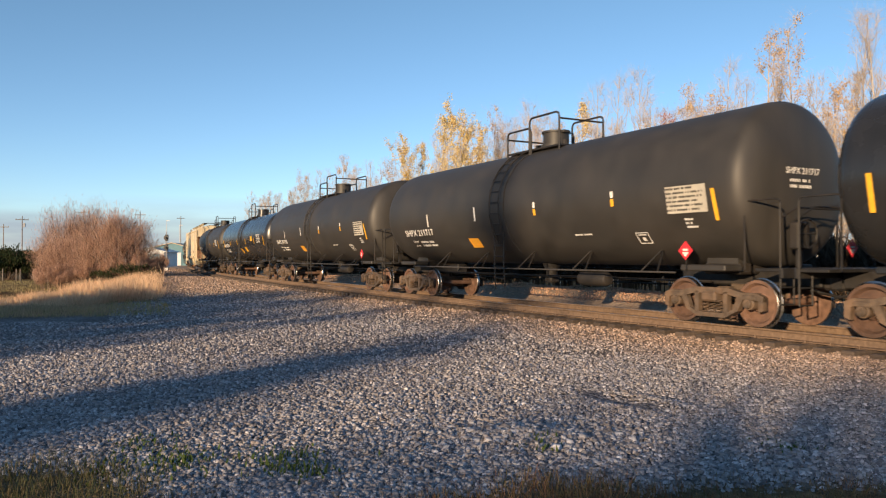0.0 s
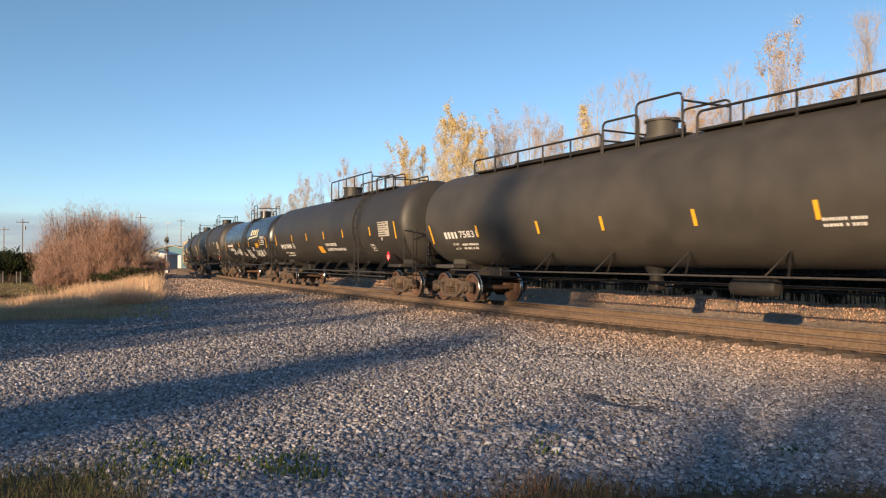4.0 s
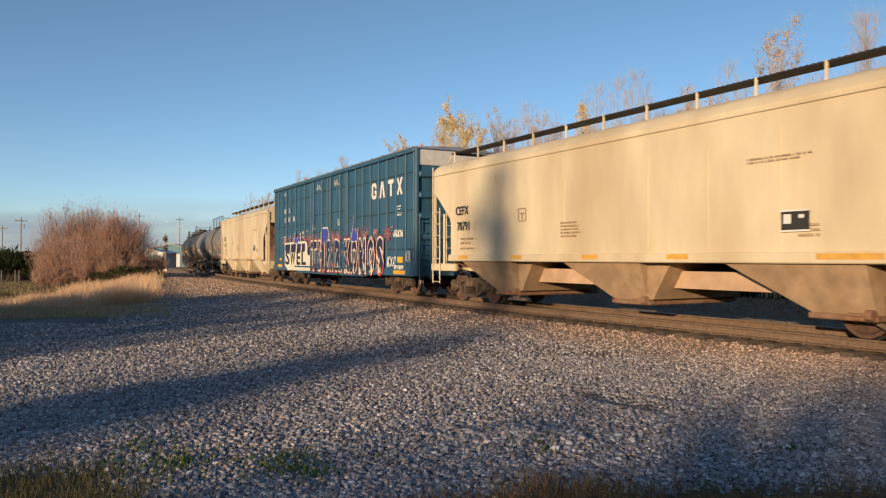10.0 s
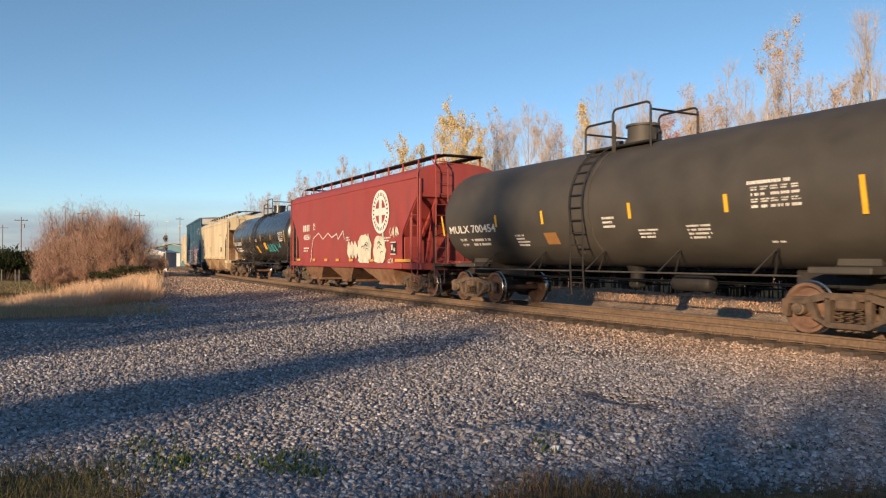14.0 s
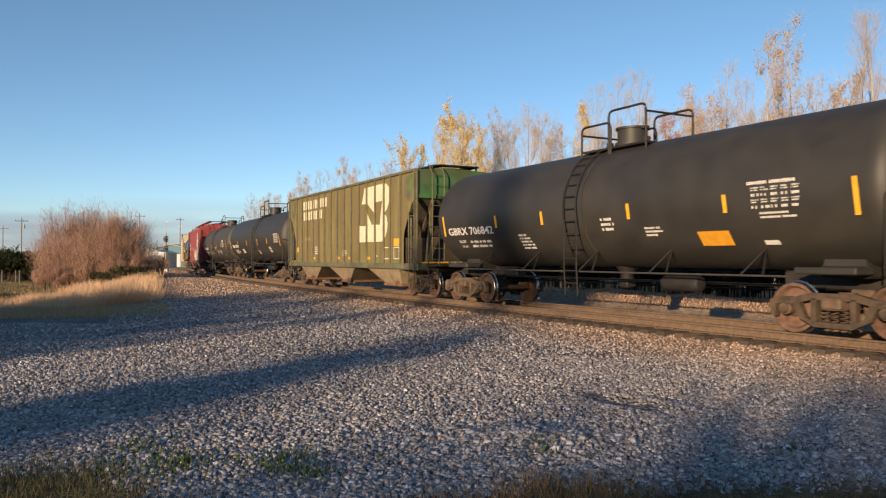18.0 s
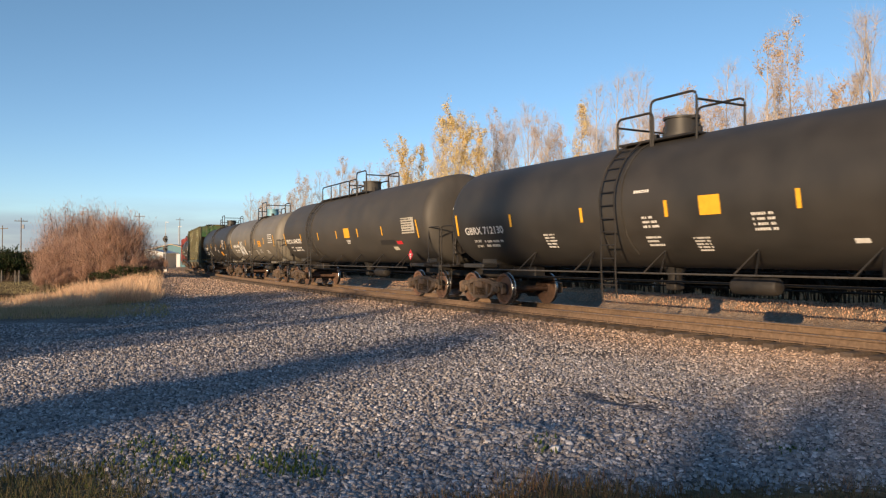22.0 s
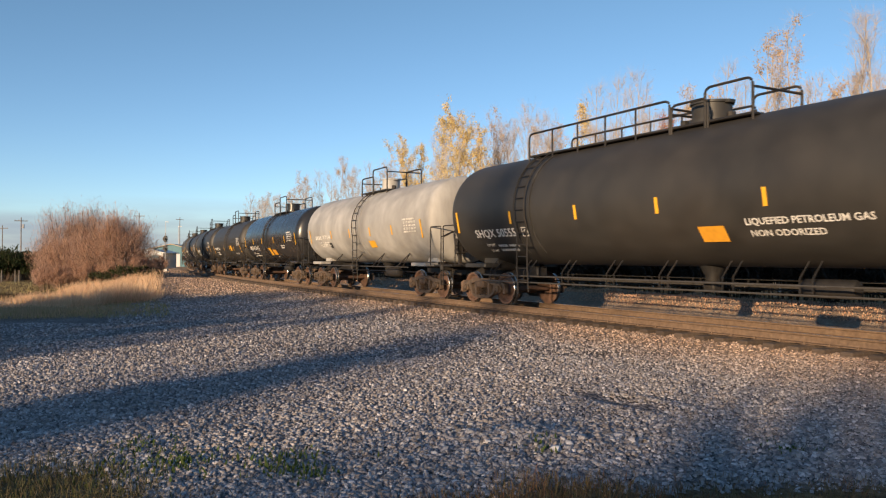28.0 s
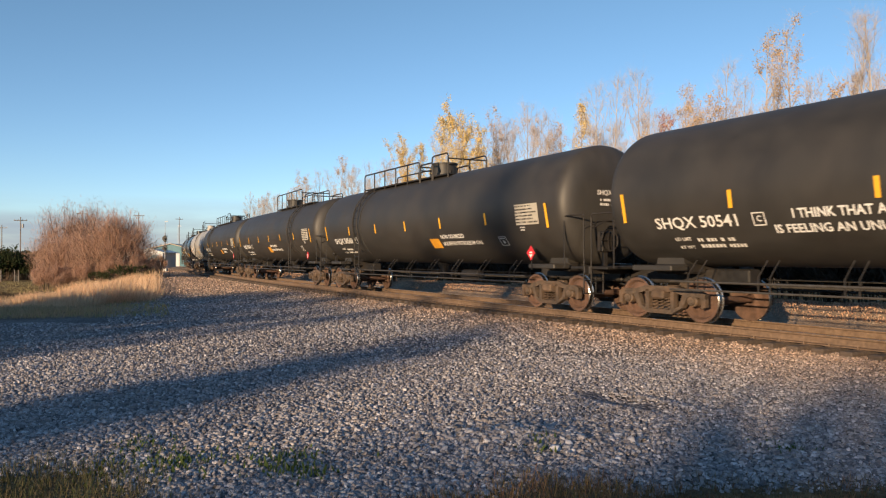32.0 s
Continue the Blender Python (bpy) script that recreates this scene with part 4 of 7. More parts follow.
def red_hopper(f, r_):
    half = (f - r_) / 2
    car = hopper_wagon("weathered red covered hopper wagon with a white roundel and sprayed graffiti", half, M_RED, 6.1, 7.35, 1.06, crease=4.02, top=4.55, board_z=4.78, side_y=1.57, bays=((5.2, 2.4), (1.6, -1.4), (-2.2, -5.2)), pocket_paint=M_RUSTY_STEEL)
    slab_row(car, "mark_slab", M_WHITE, side_frame_at(4.75, 2.72, 1.57, 0.03), 4, 1.05, 0.30)
    side_text(car, "wagon_number", "403561", 0.36, M_WHITE, 4.65, 2.28, 1.57)
    side_print(car, M_WHITE, 4.7, 1.72, 0.9, 0.25, 2, 11, 1.57)
    for cx, cz, w, h in ((3.55, 2.88, 0.26, 0.025), (3.55, 2.62, 0.26, 0.025), (3.67, 2.75, 0.025, 0.27), (3.43, 2.75, 0.025, 0.27), (3.55, 2.80, 0.16, 0.03)):
        side_panel(car, "marking", M_WHITE, cx, cz, w, h, 1.57)
    # roundel: white disc, red cross-shaped quarters
    bm = bmesh.new()
    m = side_frame_at(-4.24, 3.02, 1.57, 0.03)
    ring = [bm.verts.new(m @ Vector((0.80 * math.cos(a), 0.80 * math.sin(a), 0))) for a in (2 * math.pi * k / 48 for k in range(48))]
    bm.faces.new(ring)
    rd = part("roundel", bm, M_WHITE, car, "white painted roundel")
    for qx in (1, -1):
        for qy in (1, -1):
            bm = bmesh.new()
            pts = [(0.13, 0.13)] + [(max(0.13, 0.47 * math.cos(a)), max(0.13, 0.47 * math.sin(a))) for a in (k / 8 * math.pi / 2 for k in range(9))]
            poly(bm, [m @ Vector((qx * x, qy * y, 0.004)) for x, y in pts])
            part("roundel_quarter", bm, M_RED, rd)
    bm = bmesh.new()
    for k in range(26):
        a = 2 * math.pi * (k + 0.5) / 26
        plate(bm, m @ pose(0.64 * math.cos(a), 0.64 * math.sin(a), 0.003, 0, 0, math.degrees(a)), 0.12, 0.06)
    part("roundel_print", bm, M_INK, rd)
    # sprayed outline like a mountain ridge
    bm = bmesh.new()
    fm = side_frame_at(0, 0, 1.57, 0.032)
    strokes(bm, fm, [[(-4.15, 1.12), (-3.9, 1.4), (-4.0, 1.5), (-3.7, 2.2), (-2.9, 2.45), (-2.3, 2.15), (-1.6, 2.4), (-1.1, 2.2), (-0.5, 2.35), (-0.3, 2.1), (0.3, 2.45), (0.45, 2.1)]], 0.02)
    part("sprayed_line", bm, M_SPRAYWHITE, car)
    bm = bmesh.new()
    for cx in (1.0, 1.35, 1.7):
        pts = [(cx + 0.22 * math.cos(a), 1.65 + 0.33 * math.sin(a) + 0.06 * math.cos(3 * a)) for a in (2 * math.pi * k / 14 for k in range(14))]
        poly(bm, [fm @ Vector((x, y, 0)) for x, y in pts])
    part("sprayed_lobes", bm, M_PALESPRAY, car)
    for cx, w, h, sd in ((2.65, 0.75, 0.62, 1), (4.15, 0.6, 0.52, 2)):
        bm = bmesh.new()
        rnd = random.Random(sd)
        pts = [(cx + w * math.cos(a) * rnd.uniform(0.9, 1.1), 1.62 + h * max(-0.9, math.sin(a)) * rnd.uniform(0.95, 1.1)) for a in (2 * math.pi * k / 22 for k in range(22))]
        poly(bm, [fm @ Vector((x, y, 0.002)) for x, y in pts])
        blob = part("sprayed_patch", bm, M_PALESPRAY, car, "pale sprayed patch")
        bm = bmesh.new()
        for k in range(5):
            x0 = cx + rnd.uniform(-0.5, 0.45) * w
            y0 = 1.62 + rnd.uniform(-0.4, 0.5) * h
            strokes(bm, fm @ pose(0, 0, 0.004), [[(x0 + 0.13 * math.cos(a), y0 + 0.08 * math.sin(a)) for a in (0.5 * q for q in range(7))]], 0.014)
        part("sprayed_line", bm, M_INK, blob)
        bm = bmesh.new()
        strokes(bm, fm @ pose(0, 0, 0.004), [[(cx + w * 0.55, 2.2), (cx + w * 0.75, 1.8), (cx + w * 0.62, 1.4)], [(cx - w * 0.8, 1.25), (cx - w * 0.3, 1.2)]], 0.05)
        part("sprayed_line", bm, M_SPRAYMINT, blob)
    side_panel(car, "inspection_panel", M_INK, -5.42, 1.67, 0.42, 0.42, 1.57, label="black and white inspection panel")
    for cx, cz, w, h in ((-5.42, 1.88, 0.46, 0.03), (-5.42, 1.46, 0.46, 0.03), (-5.32, 1.7, 0.1, 0.2), (-5.52, 1.62, 0.1, 0.12)):
        side_panel(car, "marking", M_WHITE, cx, cz, w, h, 1.57, 0.04)
    side_print(car, M_WHITE, -4.9, 2.0, 0.6, 0.2, 2, 21, 1.57)
    side_print(car, M_WHITE, -0.9, 2.1, 0.6, 0.2, 2, 22, 1.57)
    bm = bmesh.new()
    scrawl(bm, side_frame_at(-5.5, 2.25, 1.57, 0.032), 0.8, 0.35, 4, 0.018, 4)
    scrawl(bm, side_frame_at(-5.2, 1.22, 1.57, 0.032), 0.5, 0.2, 3, 0.015, 8)
    part("sprayed_tag", bm, M_PALESPRAY, car)
    for x, w in ((6.0, 0.6), (3.6, 0.4), (1.9, 0.4), (0.4, 0.4), (-1.2, 0.45), (-3.3, 0.5), (-6.2, 1.3)):
        side_panel(car, "reflector", M_FADEYELLOW, x, 1.24, w, 0.10, 1.57, 0.03, "yellow reflective strip")
    couple(car, f, r_)


M_DULLORANGE = material("panel_dull_orange", (0.30, 0.15, 0.05), 0.6, 0, 0.15, 8, 0.0)
M_PALESPRAY = material("spray_pale", (0.62, 0.58, 0.47), 0.6, 0, 0.2, 4, 0.0, (0.45, 0.5, 0.4), 0.4, dirt_scale=4)
M_LOGOCREAM = material("faded_cream_paint", (0.74, 0.70, 0.50), 0.6, 0, 0.1, 6, 0.0, (0.4, 0.35, 0.2), 0.35, dirt_scale=3)


def green_hopper(f, r_):
    half = (f - r_) / 2
    ribs = [7.38, 6.22] + [6.22 - 0.9 - 0.84 * k for k in range(13)] + [-5.33, -6.22, -7.38]
    car = hopper_wagon("weathered green ribbed covered hopper wagon with a cream emblem", half, M_GREEN, 6.46, 7.42, 1.08, ribs=ribs, eave=4.32, top=4.42, side_y=1.52, board_z=4.48, bays=((5.6, 2.5), (1.5, -1.7), (-3.0, -6.0)), end_paint=M_LEAF_GREEN, pocket_paint=M_DUSTYOLIVE, post_paint=M_OLDGREEN, slope_paint=M_DARKOLIVE)
    Y = 1.52
    fm = side_frame_at(0, 0, Y, 0.004)
    # emblem: two stacked bowls joined by a slanted bar
    shape = [(-2.8, 4.05), (-4.52, 4.08), (-4.94, 4.05), (-5.17, 3.91), (-5.26, 3.65), (-5.17, 3.35), (-4.99, 3.11), (-4.71, 2.98), (-4.94, 2.87), (-5.06, 2.61), (-4.99, 2.29), (-4.78, 2.05), (-4.51, 1.95), (-2.12, 1.96), (-2.26, 2.6), (-2.86, 2.58), (-3.11, 3.04), (-3.54, 2.61), (-4.33, 2.58), (-4.41, 2.99), (-4.57, 3.45), (-3.93, 3.44), (-3.8, 3.02), (-3.11, 3.43), (-2.51, 3.44)]
    bm = bmesh.new()
    face = poly(bm, [fm @ Vector((-x, z, 0.0)) for x, z in shape])
    face.normal_update()
    bmesh.ops.triangulate(bm, faces=[face], ngon_method="EAR_CLIP")
    part("emblem", bm, M_LOGOCREAM, car, "faded cream emblem")
    for x, z, n, w in ((3.45, 3.84, 10, 3.6), (3.75, 3.34, 8, 2.9)):
        slab_row(car, "mark_slab", M_LOGOCREAM, side_frame_at(x, z, Y, 0.004), n, w, 0.40)
    side_text(car, "wagon_number", "462186", 0.28, M_FADEBROWN, 4.5, 2.25, Y - 0.026)
    side_print(car, M_WHITE, 3.1, 1.7, 0.5, 0.4, 4, 31, Y - 0.026)
    side_print(car, M_WHITE, -0.6, 1.55, 0.5, 0.25, 3, 32, Y - 0.026)
    side_print(car, M_WHITE, -4.1, 1.42, 0.2, 0.08, 1, 33, Y - 0.026)
    for x, paint in ((-5.0, M_WHITE), (-5.85, M_INK)):
        for cx, cz, w, h in ((x, 1.72, 0.46, 0.03), (x, 1.32, 0.46, 0.03), (x - 0.22, 1.52, 0.03, 0.4), (x + 0.22, 1.52, 0.03, 0.4)):
            side_panel(car, "marking", M_WHITE, cx, cz, w, h, Y, 0.006)
    side_panel(car, "label_panel", M_YELLOW, -5.85, 1.90, 0.46, 0.26, Y, 0.006)
    side_panel(car, "label_panel", M_YELLOW, 6.1, 1.75, 0.35, 0.22, Y, 0.006)
    for x in (3.5, 0.2, -1.2, -3.2):
        side_panel(car, "reflector", M_FADEYELLOW, x, 1.34, 0.42, 0.11, Y, 0.006, "yellow reflective strip")
    for x in (5.9, 1.2, -2.4, -4.05, -5.85):
        side_panel(car, "paint_patch", M_BRIGHTGREEN, x, 1.17, 0.2, 0.10, Y, 0.006)
    # green paint that shows through the grime at the upper corners
    for sx in (1, -1):
        rnd = random.Random(4)
        for k in range(3):
            bm = bmesh.new()
            cx, cz, rr = sx * (6.85 + 0.12 * k), 3.75 + 0.12 * k, 0.36 - 0.10 * k
            poly(bm, [fm @ Vector((-cx + rr * math.cos(a) * rnd.uniform(0.8, 1.1), cz + rr * 1.3 * math.sin(a) * rnd.uniform(0.8, 1.1), 0.001 + 0.001 * k)) for a in (2 * math.pi * q / 14 for q in range(14))])
            part("paint_patch", bm, (M_OLDGREEN, M_PATCHGREEN, M_PATCHGREEN)[k], car)
    for sx in (1, -1):
        bm = bmesh.new()
        box(bm, (sx * 7.62, 0.9, 1.19), (0.3, 0.9, 0.05), 0.01)
        part("step_edge", bm, M_YELLOW, car, "yellow painted step edge")
    couple(car, f, r_)


M_DARKOLIVE = material("grimy_brown_steel", (0.055, 0.042, 0.028), 0.8, 0, 0.3, 4, 0.06, (0.12, 0.085, 0.055), 0.5, dirt_scale=0.8)
M_PATCHGREEN = material("green_showing_through", (0.13, 0.155, 0.05), 0.65, 0, 0.25, 5, 0.03)
M_BRIGHTGREEN = material("bright_green_paint", (0.08, 0.28, 0.06), 0.6, 0, 0.15, 6, 0.0)
M_DUSTYOLIVE = material("dusty_olive", (0.26, 0.20, 0.125), 0.8, 0, 0.25, 4, 0.05, (0.3, 0.22, 0.14), 0.5)


def boxcar(f, r_):
    half = (f - r_) / 2
    car = new_car("boxcar", "blue plug-door boxcar with sprayed lettering along its lower side", half)
    X, Y, Z0, Z1 = 8.90, 1.50, 0.74, 5.02
    bm = bmesh.new()
    box(bm, (0, 0, (Z0 + Z1) / 2), (2 * X, 2 * Y, Z1 - Z0), 0.02)
    part("body", bm, M_BLUE, car)
    fronts = [8.85, 8.19, 7.39, 6.58, 5.78, 4.98, 4.2, 3.4, 2.48]
    for sy in (1, -1):
        posts = fronts + [-x for x in fronts]
        for x in posts:
            bm = bmesh.new()
            box(bm, (x, sy * (Y + 0.03), (Z0 + Z1) / 2), (0.055, 0.06, Z1 - Z0 - 0.06), 0.012)
            part("side_post", bm, M_BLUE, car)
        # panel joints: dark strips that paint the shade below each ridge
        for z in (4.25, 2.98, 1.66):
            for a, b in zip(fronts, fronts[1:]):
                for sx in (1, -1):
                    bm = bmesh.new()
                    box(bm, (sx * (a + b) / 2, sy * (Y + 0.006), z - 0.02), (a - b - 0.06, 0.012, 0.035), 0.004)
                    part("panel_joint", bm, M_JOINTSHADE, car)
        bm = bmesh.new()
        box(bm, (0, sy * (Y + 0.05), Z1 - 0.06), (2 * X + 0.06, 0.12, 0.14), 0.02)
        part("eave_rail", bm, M_BLUE, car)
        bm = bmesh.new()
        prism(bm, [(-X, 0.98), (-X, 0.72), (-5.0, 0.72), (-4.4, 0.62), (4.4, 0.62), (5.0, 0.72), (X, 0.72), (X, 0.98)], sy * (Y + 0.01), sy * (Y + 0.055))
        part("side_sill", bm, M_BLUE, car)
        # two plug door leaves with rods
        for x0, x1 in ((2.36, 0.02), (-0.02, -2.36)):
            bm = bmesh.new()
            c = (x0 + x1) / 2
            box(bm, (c, sy * (Y + 0.03), 2.92), (x0 - x1, 0.06, 3.9), 0.015)
            door = part("door", bm, M_BLUE, car)
            for z in (4.3, 3.3, 2.5, 1.66):
                bm = bmesh.new()
                box(bm, (c, sy * (Y + 0.063), z), (x0 - x1 - 0.1, 0.012, 0.035), 0.004)
                part("panel_joint", bm, M_JOINTSHADE, door)
            for x in (x0 - 0.04, x1 + 0.04, c):
                bm = bmesh.new()
                box(bm, (x, sy * (Y + 0.07), 2.92), (0.06, 0.03, 3.86), 0.008)
                part("door_stile", bm, M_BLUE, door)
            for x in (c - 0.62, c + 0.62):
                bm = bmesh.new()
                tube(bm, [(x, sy * (Y + 0.12), 0.9), (x, sy * (Y + 0.12), 4.85)], 0.03, 6)
                for z in (1.3, 2.2, 3.1, 4.0, 4.7):
                    box(bm, (x, sy * (Y + 0.10), z), (0.10, 0.07, 0.06), 0.01)
                part("lock_rod", bm, M_BLUE, door)
        for z in (4.92, 0.93):
            bm = bmesh.new()
            box(bm, (0.8, sy * (Y + 0.09), z), (8.2, 0.07, 0.07), 0.015)
            part("door_track", bm, M_BLUE, car)
    # roof
    bm = bmesh.new()
    prof = [(-1.62, 5.02), (-1.62, 5.06), (0, 5.16), (1.62, 5.06), (1.62, 5.02)]
    prism(bm, [(y, z) for y, z in prof], -X - 0.03, X + 0.03, pose(0, 0, 0, 0, 0, -90))
    for k in range(17):
        x = -X + 0.5 + k * (2 * X - 1) / 16
        prism(bm, [(y, z + 0.03) for y, z in prof], x - 0.035, x + 0.035, pose(0, 0, 0, 0, 0, -90))
    part("roof", bm, M_GALV, car)
    # corrugated ends, pale top band
    for sx in (1, -1):
        for z in (1.35, 2.05, 2.75, 3.45, 4.15):
            bm = bmesh.new()
            box(bm, (sx * (X + 0.05), 0, z), (0.12, 2 * Y - 0.16, 0.22), 0.05)
            part("end_rib", bm, M_BLUE, car)
        bm = bmesh.new()
        box(bm, (sx * (X + 0.02), 0, 4.72), (0.05, 2 * Y - 0.08, 0.52), 0.01)
        part("end_band", bm, M_PALEBAND, car, "pale weathered end band")
        for sy in (1, -1):
            bm = bmesh.new()
            box(bm, (sx * (X + 0.04), sy * (Y - 0.02), (Z0 + Z1) / 2), (0.14, 0.12, Z1 - Z0), 0.02)
            part("corner_post", bm, M_BLUE, car)
        bm = bmesh.new()
        for q in (0.0, 0.42):
            tube(bm, [(sx * (X + 0.16), 1.42 - q, 0.6), (sx * (X + 0.16), 1.42 - q, 2.7)], 0.02, 5)
        for k in range(6):
            tube(bm, [(sx * (X + 0.16), 1.42, 0.7 + k * 0.37), (sx * (X + 0.16), 1.0, 0.7 + k * 0.37)], 0.014, 4)
        part("end_ladder", bm, M_BLUE, car)
        bm = bmesh.new()
        box(bm, (sx * (X + 0.35), 0, 1.02), (0.5, 1.9, 0.05), 0.01)
        box(bm, (sx * (X + 0.3), 0, 0.88), (0.9, 0.5, 0.3), 0.03)
        part("end_platform", bm, M_BLUE, car)
    bm = bmesh.new()
    tube(bm, [(-X - 0.4, -0.35 + 0.27 * math.cos(a), 1.95 + 0.27 * math.sin(a)) for a in (2 * math.pi * k / 16 for k in range(17))], 0.018, 5)
    for k in range(4):
        a = k * math.pi / 2 + 0.3
        tube(bm, [(-X - 0.33, -0.35, 1.95), (-X - 0.4, -0.35 + 0.27 * math.cos(a), 1.95 + 0.27 * math.sin(a))], 0.012, 4)
    box(bm, (-X - 0.2, -0.35, 1.9), (0.22, 0.36, 0.5), 0.03)
    tube(bm, [(-X - 0.2, -0.35, 1.7), (-X - 0.15, -0.3, 1.05)], 0.05, 5)
    part("brake_wheel", bm, M_IRON, car)
    bm = bmesh.new()
    box(bm, (0, 0, 0.62), (2 * half, 0.5, 0.26), 0.03)
    tube(bm, [(-half + 1.5, 0.9, 0.55), (half - 1.5, 0.9, 0.55)], 0.03, 5)
    part("centre_sill", bm, M_IRON, car)
    # painted marks
    for i, x in enumerate((-5.28, -6.06, -6.86, -7.62)):
        bm = bmesh.new()
        big_mark(bm, side_frame_at(x, 3.85, Y, 0.006), ("ring", "gable", "tee", "cross")[i], 0.52, 0.60)
        part("company_mark", bm, M_WHITE, car, "white painted company mark")
    for tx, x, z in (("LR", 7.0, 3.75), ("S", 6.22, 3.75), ("13", 7.0, 3.30), ("02", 6.22, 3.30), ("56", 5.38, 3.30)):
        side_text(car, "wagon_number", tx, 0.34, M_WHITE, x, z, Y - 0.026)
    for i, tx in enumerate(("LD LMT", "LT WT", "CU FT")):
        side_text(car, "load_lettering", tx, 0.13, M_WHITE, 7.02, 2.42 - 0.13 * i, Y - 0.026)
    for x, z, w, h in ((1.15, 4.55, 0.6, 0.24), (-1.25, 4.55, 0.6, 0.24), (1.9, 2.75, 0.40, 0.30), (-1.6, 2.85, 0.45, 0.30), (0.6, 2.72, 0.4, 0.16), (-7.6, 3.0, 0.4, 0.4), (6.97, 4.65, 0.35, 0.16), (5.9, 2.30, 0.42, 0.36), (3.2, 2.62, 0.22, 0.08)):
        side_print(car, M_WHITE, x, z, w, h, 4, int(100 * z), Y + (0.045 if abs(x) < 2.3 else -0.026))
    for cx, cz, w, h in ((3.83, 2.60, 0.28, 0.03), (3.83, 2.34, 0.28, 0.03), (3.96, 2.47, 0.03, 0.28), (3.70, 2.47, 0.03, 0.28)):
        side_panel(car, "marking", M_WHITE, cx, cz, w, h, Y, 0.006)
    side_panel(car, "label_panel", M_YELLOW, -7.62, 1.28, 0.52, 0.20, Y, 0.006)
    side_panel(car, "label_panel", M_ORANGE, 7.75, 0.94, 0.75, 0.16, Y, 0.06)
    side_panel(car, "label_panel", M_YELLOW, 7.85, 1.28, 0.35, 0.13, Y, 0.006)
    side_panel(car, "label_panel", M_ORANGE, -7.7, 0.84, 1.0, 0.13, Y, 0.06)
    # sprayed lettering over posts and doors: red mist, pale edge, navy and black letters
    rnd = random.Random(12)
    OY = Y + 0.075
    fm = side_frame_at(0, 0, OY, 0.0)
    for paint in (M_MISTRED, M_MISTPINK):
        bm = bmesh.new()
        for k in range(46):
            cx = rnd.uniform(-7.3, 7.0)
            cz = rnd.uniform(1.95, 2.35) if rnd.random() < 0.75 else rnd.uniform(0.95, 2.0)
            wide = rnd.uniform(0.08, 0.26)
            for q in range(26):
                x, z, rr = rnd.gauss(cx, wide), rnd.gauss(cz, wide * 0.6), rnd.uniform(0.008, 0.036)
                poly(bm, [fm @ Vector((-x + rr * math.cos(t), z + rr * math.sin(t), 0.0005 + rnd.random() * 0.002)) for t in (0.3, 1.5, 2.4, 3.6, 4.6, 5.6)])
        part("sprayed_mist", bm, paint, car, "red spray over the lower side")["kind"] = "stuff"
    LET = side_frame_at(0, 0, OY, 0.0)

    def word(text, x0, x1, z0, z1, low):
        """Each letter: red halo, pale edge, navy top, and a lower body of its own paint."""
        n = len(text)
        step = (x0 - x1) / n
        for i, ch in enumerate(text):
            cx = x0 - (i + 0.5) * step
            zc = (z0 + z1) / 2
            for grow, mt, dz, nm in ((0.125, M_SPRAYRED, 0.005, "letter_halo"), (0.085, M_PALESPRAY2, 0.009, "letter_edge"), (0.0, M_SPRAYNAVY, 0.013, "letter_fill")):
                lettering("sprayed_letter" if nm == "letter_halo" else nm, ch, 1.62, mt, car, LET @ pose(-cx, zc, dz + 0.0004 * i), 0.055 + grow * 0.5, "", 1.0, step * 0.74 + grow * 1.1)
            for q in range(4):
                bm = bmesh.new()
                w, h = step * rnd.uniform(0.05, 0.10), rnd.uniform(0.12, 0.4)
                bx, bz = -cx + rnd.uniform(-0.38, 0.38) * step, z0 + rnd.uniform(0.1, 0.35)
                poly(bm, [LET @ Vector((bx + a * w, bz + b * h, 0.0170 + q * 2e-4)) for a, b in ((-1, -0.5), (0.2, -0.7), (1, -0.4), (0.8, 0.3), (0.1, 0.6), (-0.7, 0.4))])
                part("letter_shade", bm, low if q % 2 else M_INK, car)
            bm = bmesh.new()
            pts = [(-cx + step * rnd.uniform(-0.38, 0.38), zc + rnd.uniform(-0.5, 0.5)) for q in range(4)]
            strokes(bm, LET @ pose(0, 0, 0.0155), [pts], 0.014)
            part("letter_line", bm, M_PALESPRAY2, car)
    # pale block behind the first word
    bm = bmesh.new()
    poly(bm, [LET @ Vector((-x, z, 0.006)) for x, z in ((6.8, 2.12), (3.2, 2.15), (2.9, 2.06), (2.85, 1.5), (2.45, 1.45), (2.42, 0.74), (6.2, 0.72), (6.75, 0.98))])
    part("sprayed_block", bm, M_PALESPRAY2, car, "pale sprayed block behind letters")
    for x0, x1 in ((6.7, 5.75), (5.62, 4.75), (4.62, 3.9), (3.78, 3.2)):
        bm = bmesh.new()
        poly(bm, [LET @ Vector((-x, z, 0.011)) for x, z in ((x0, 2.03), (x1, 2.05), (x1 + 0.04, 1.68), ((x0 + x1) / 2, 1.62), (x0 - 0.02, 1.66))])
        part("letter_top", bm, M_SPRAYNAVY, car)
    for ch, x, w in (("S", 6.25, 0.8), ("W", 5.3, 0.9), ("E", 4.35, 0.62), ("L", 3.5, 0.72)):
        lettering("sprayed_letter", ch, 0.95, M_INK, car, LET @ pose(-x, 1.32, 0.012), 0.03, "", 1.0, w)
    word("THRR", 2.4, -1.95, 0.72, 2.05, M_MISTRED)
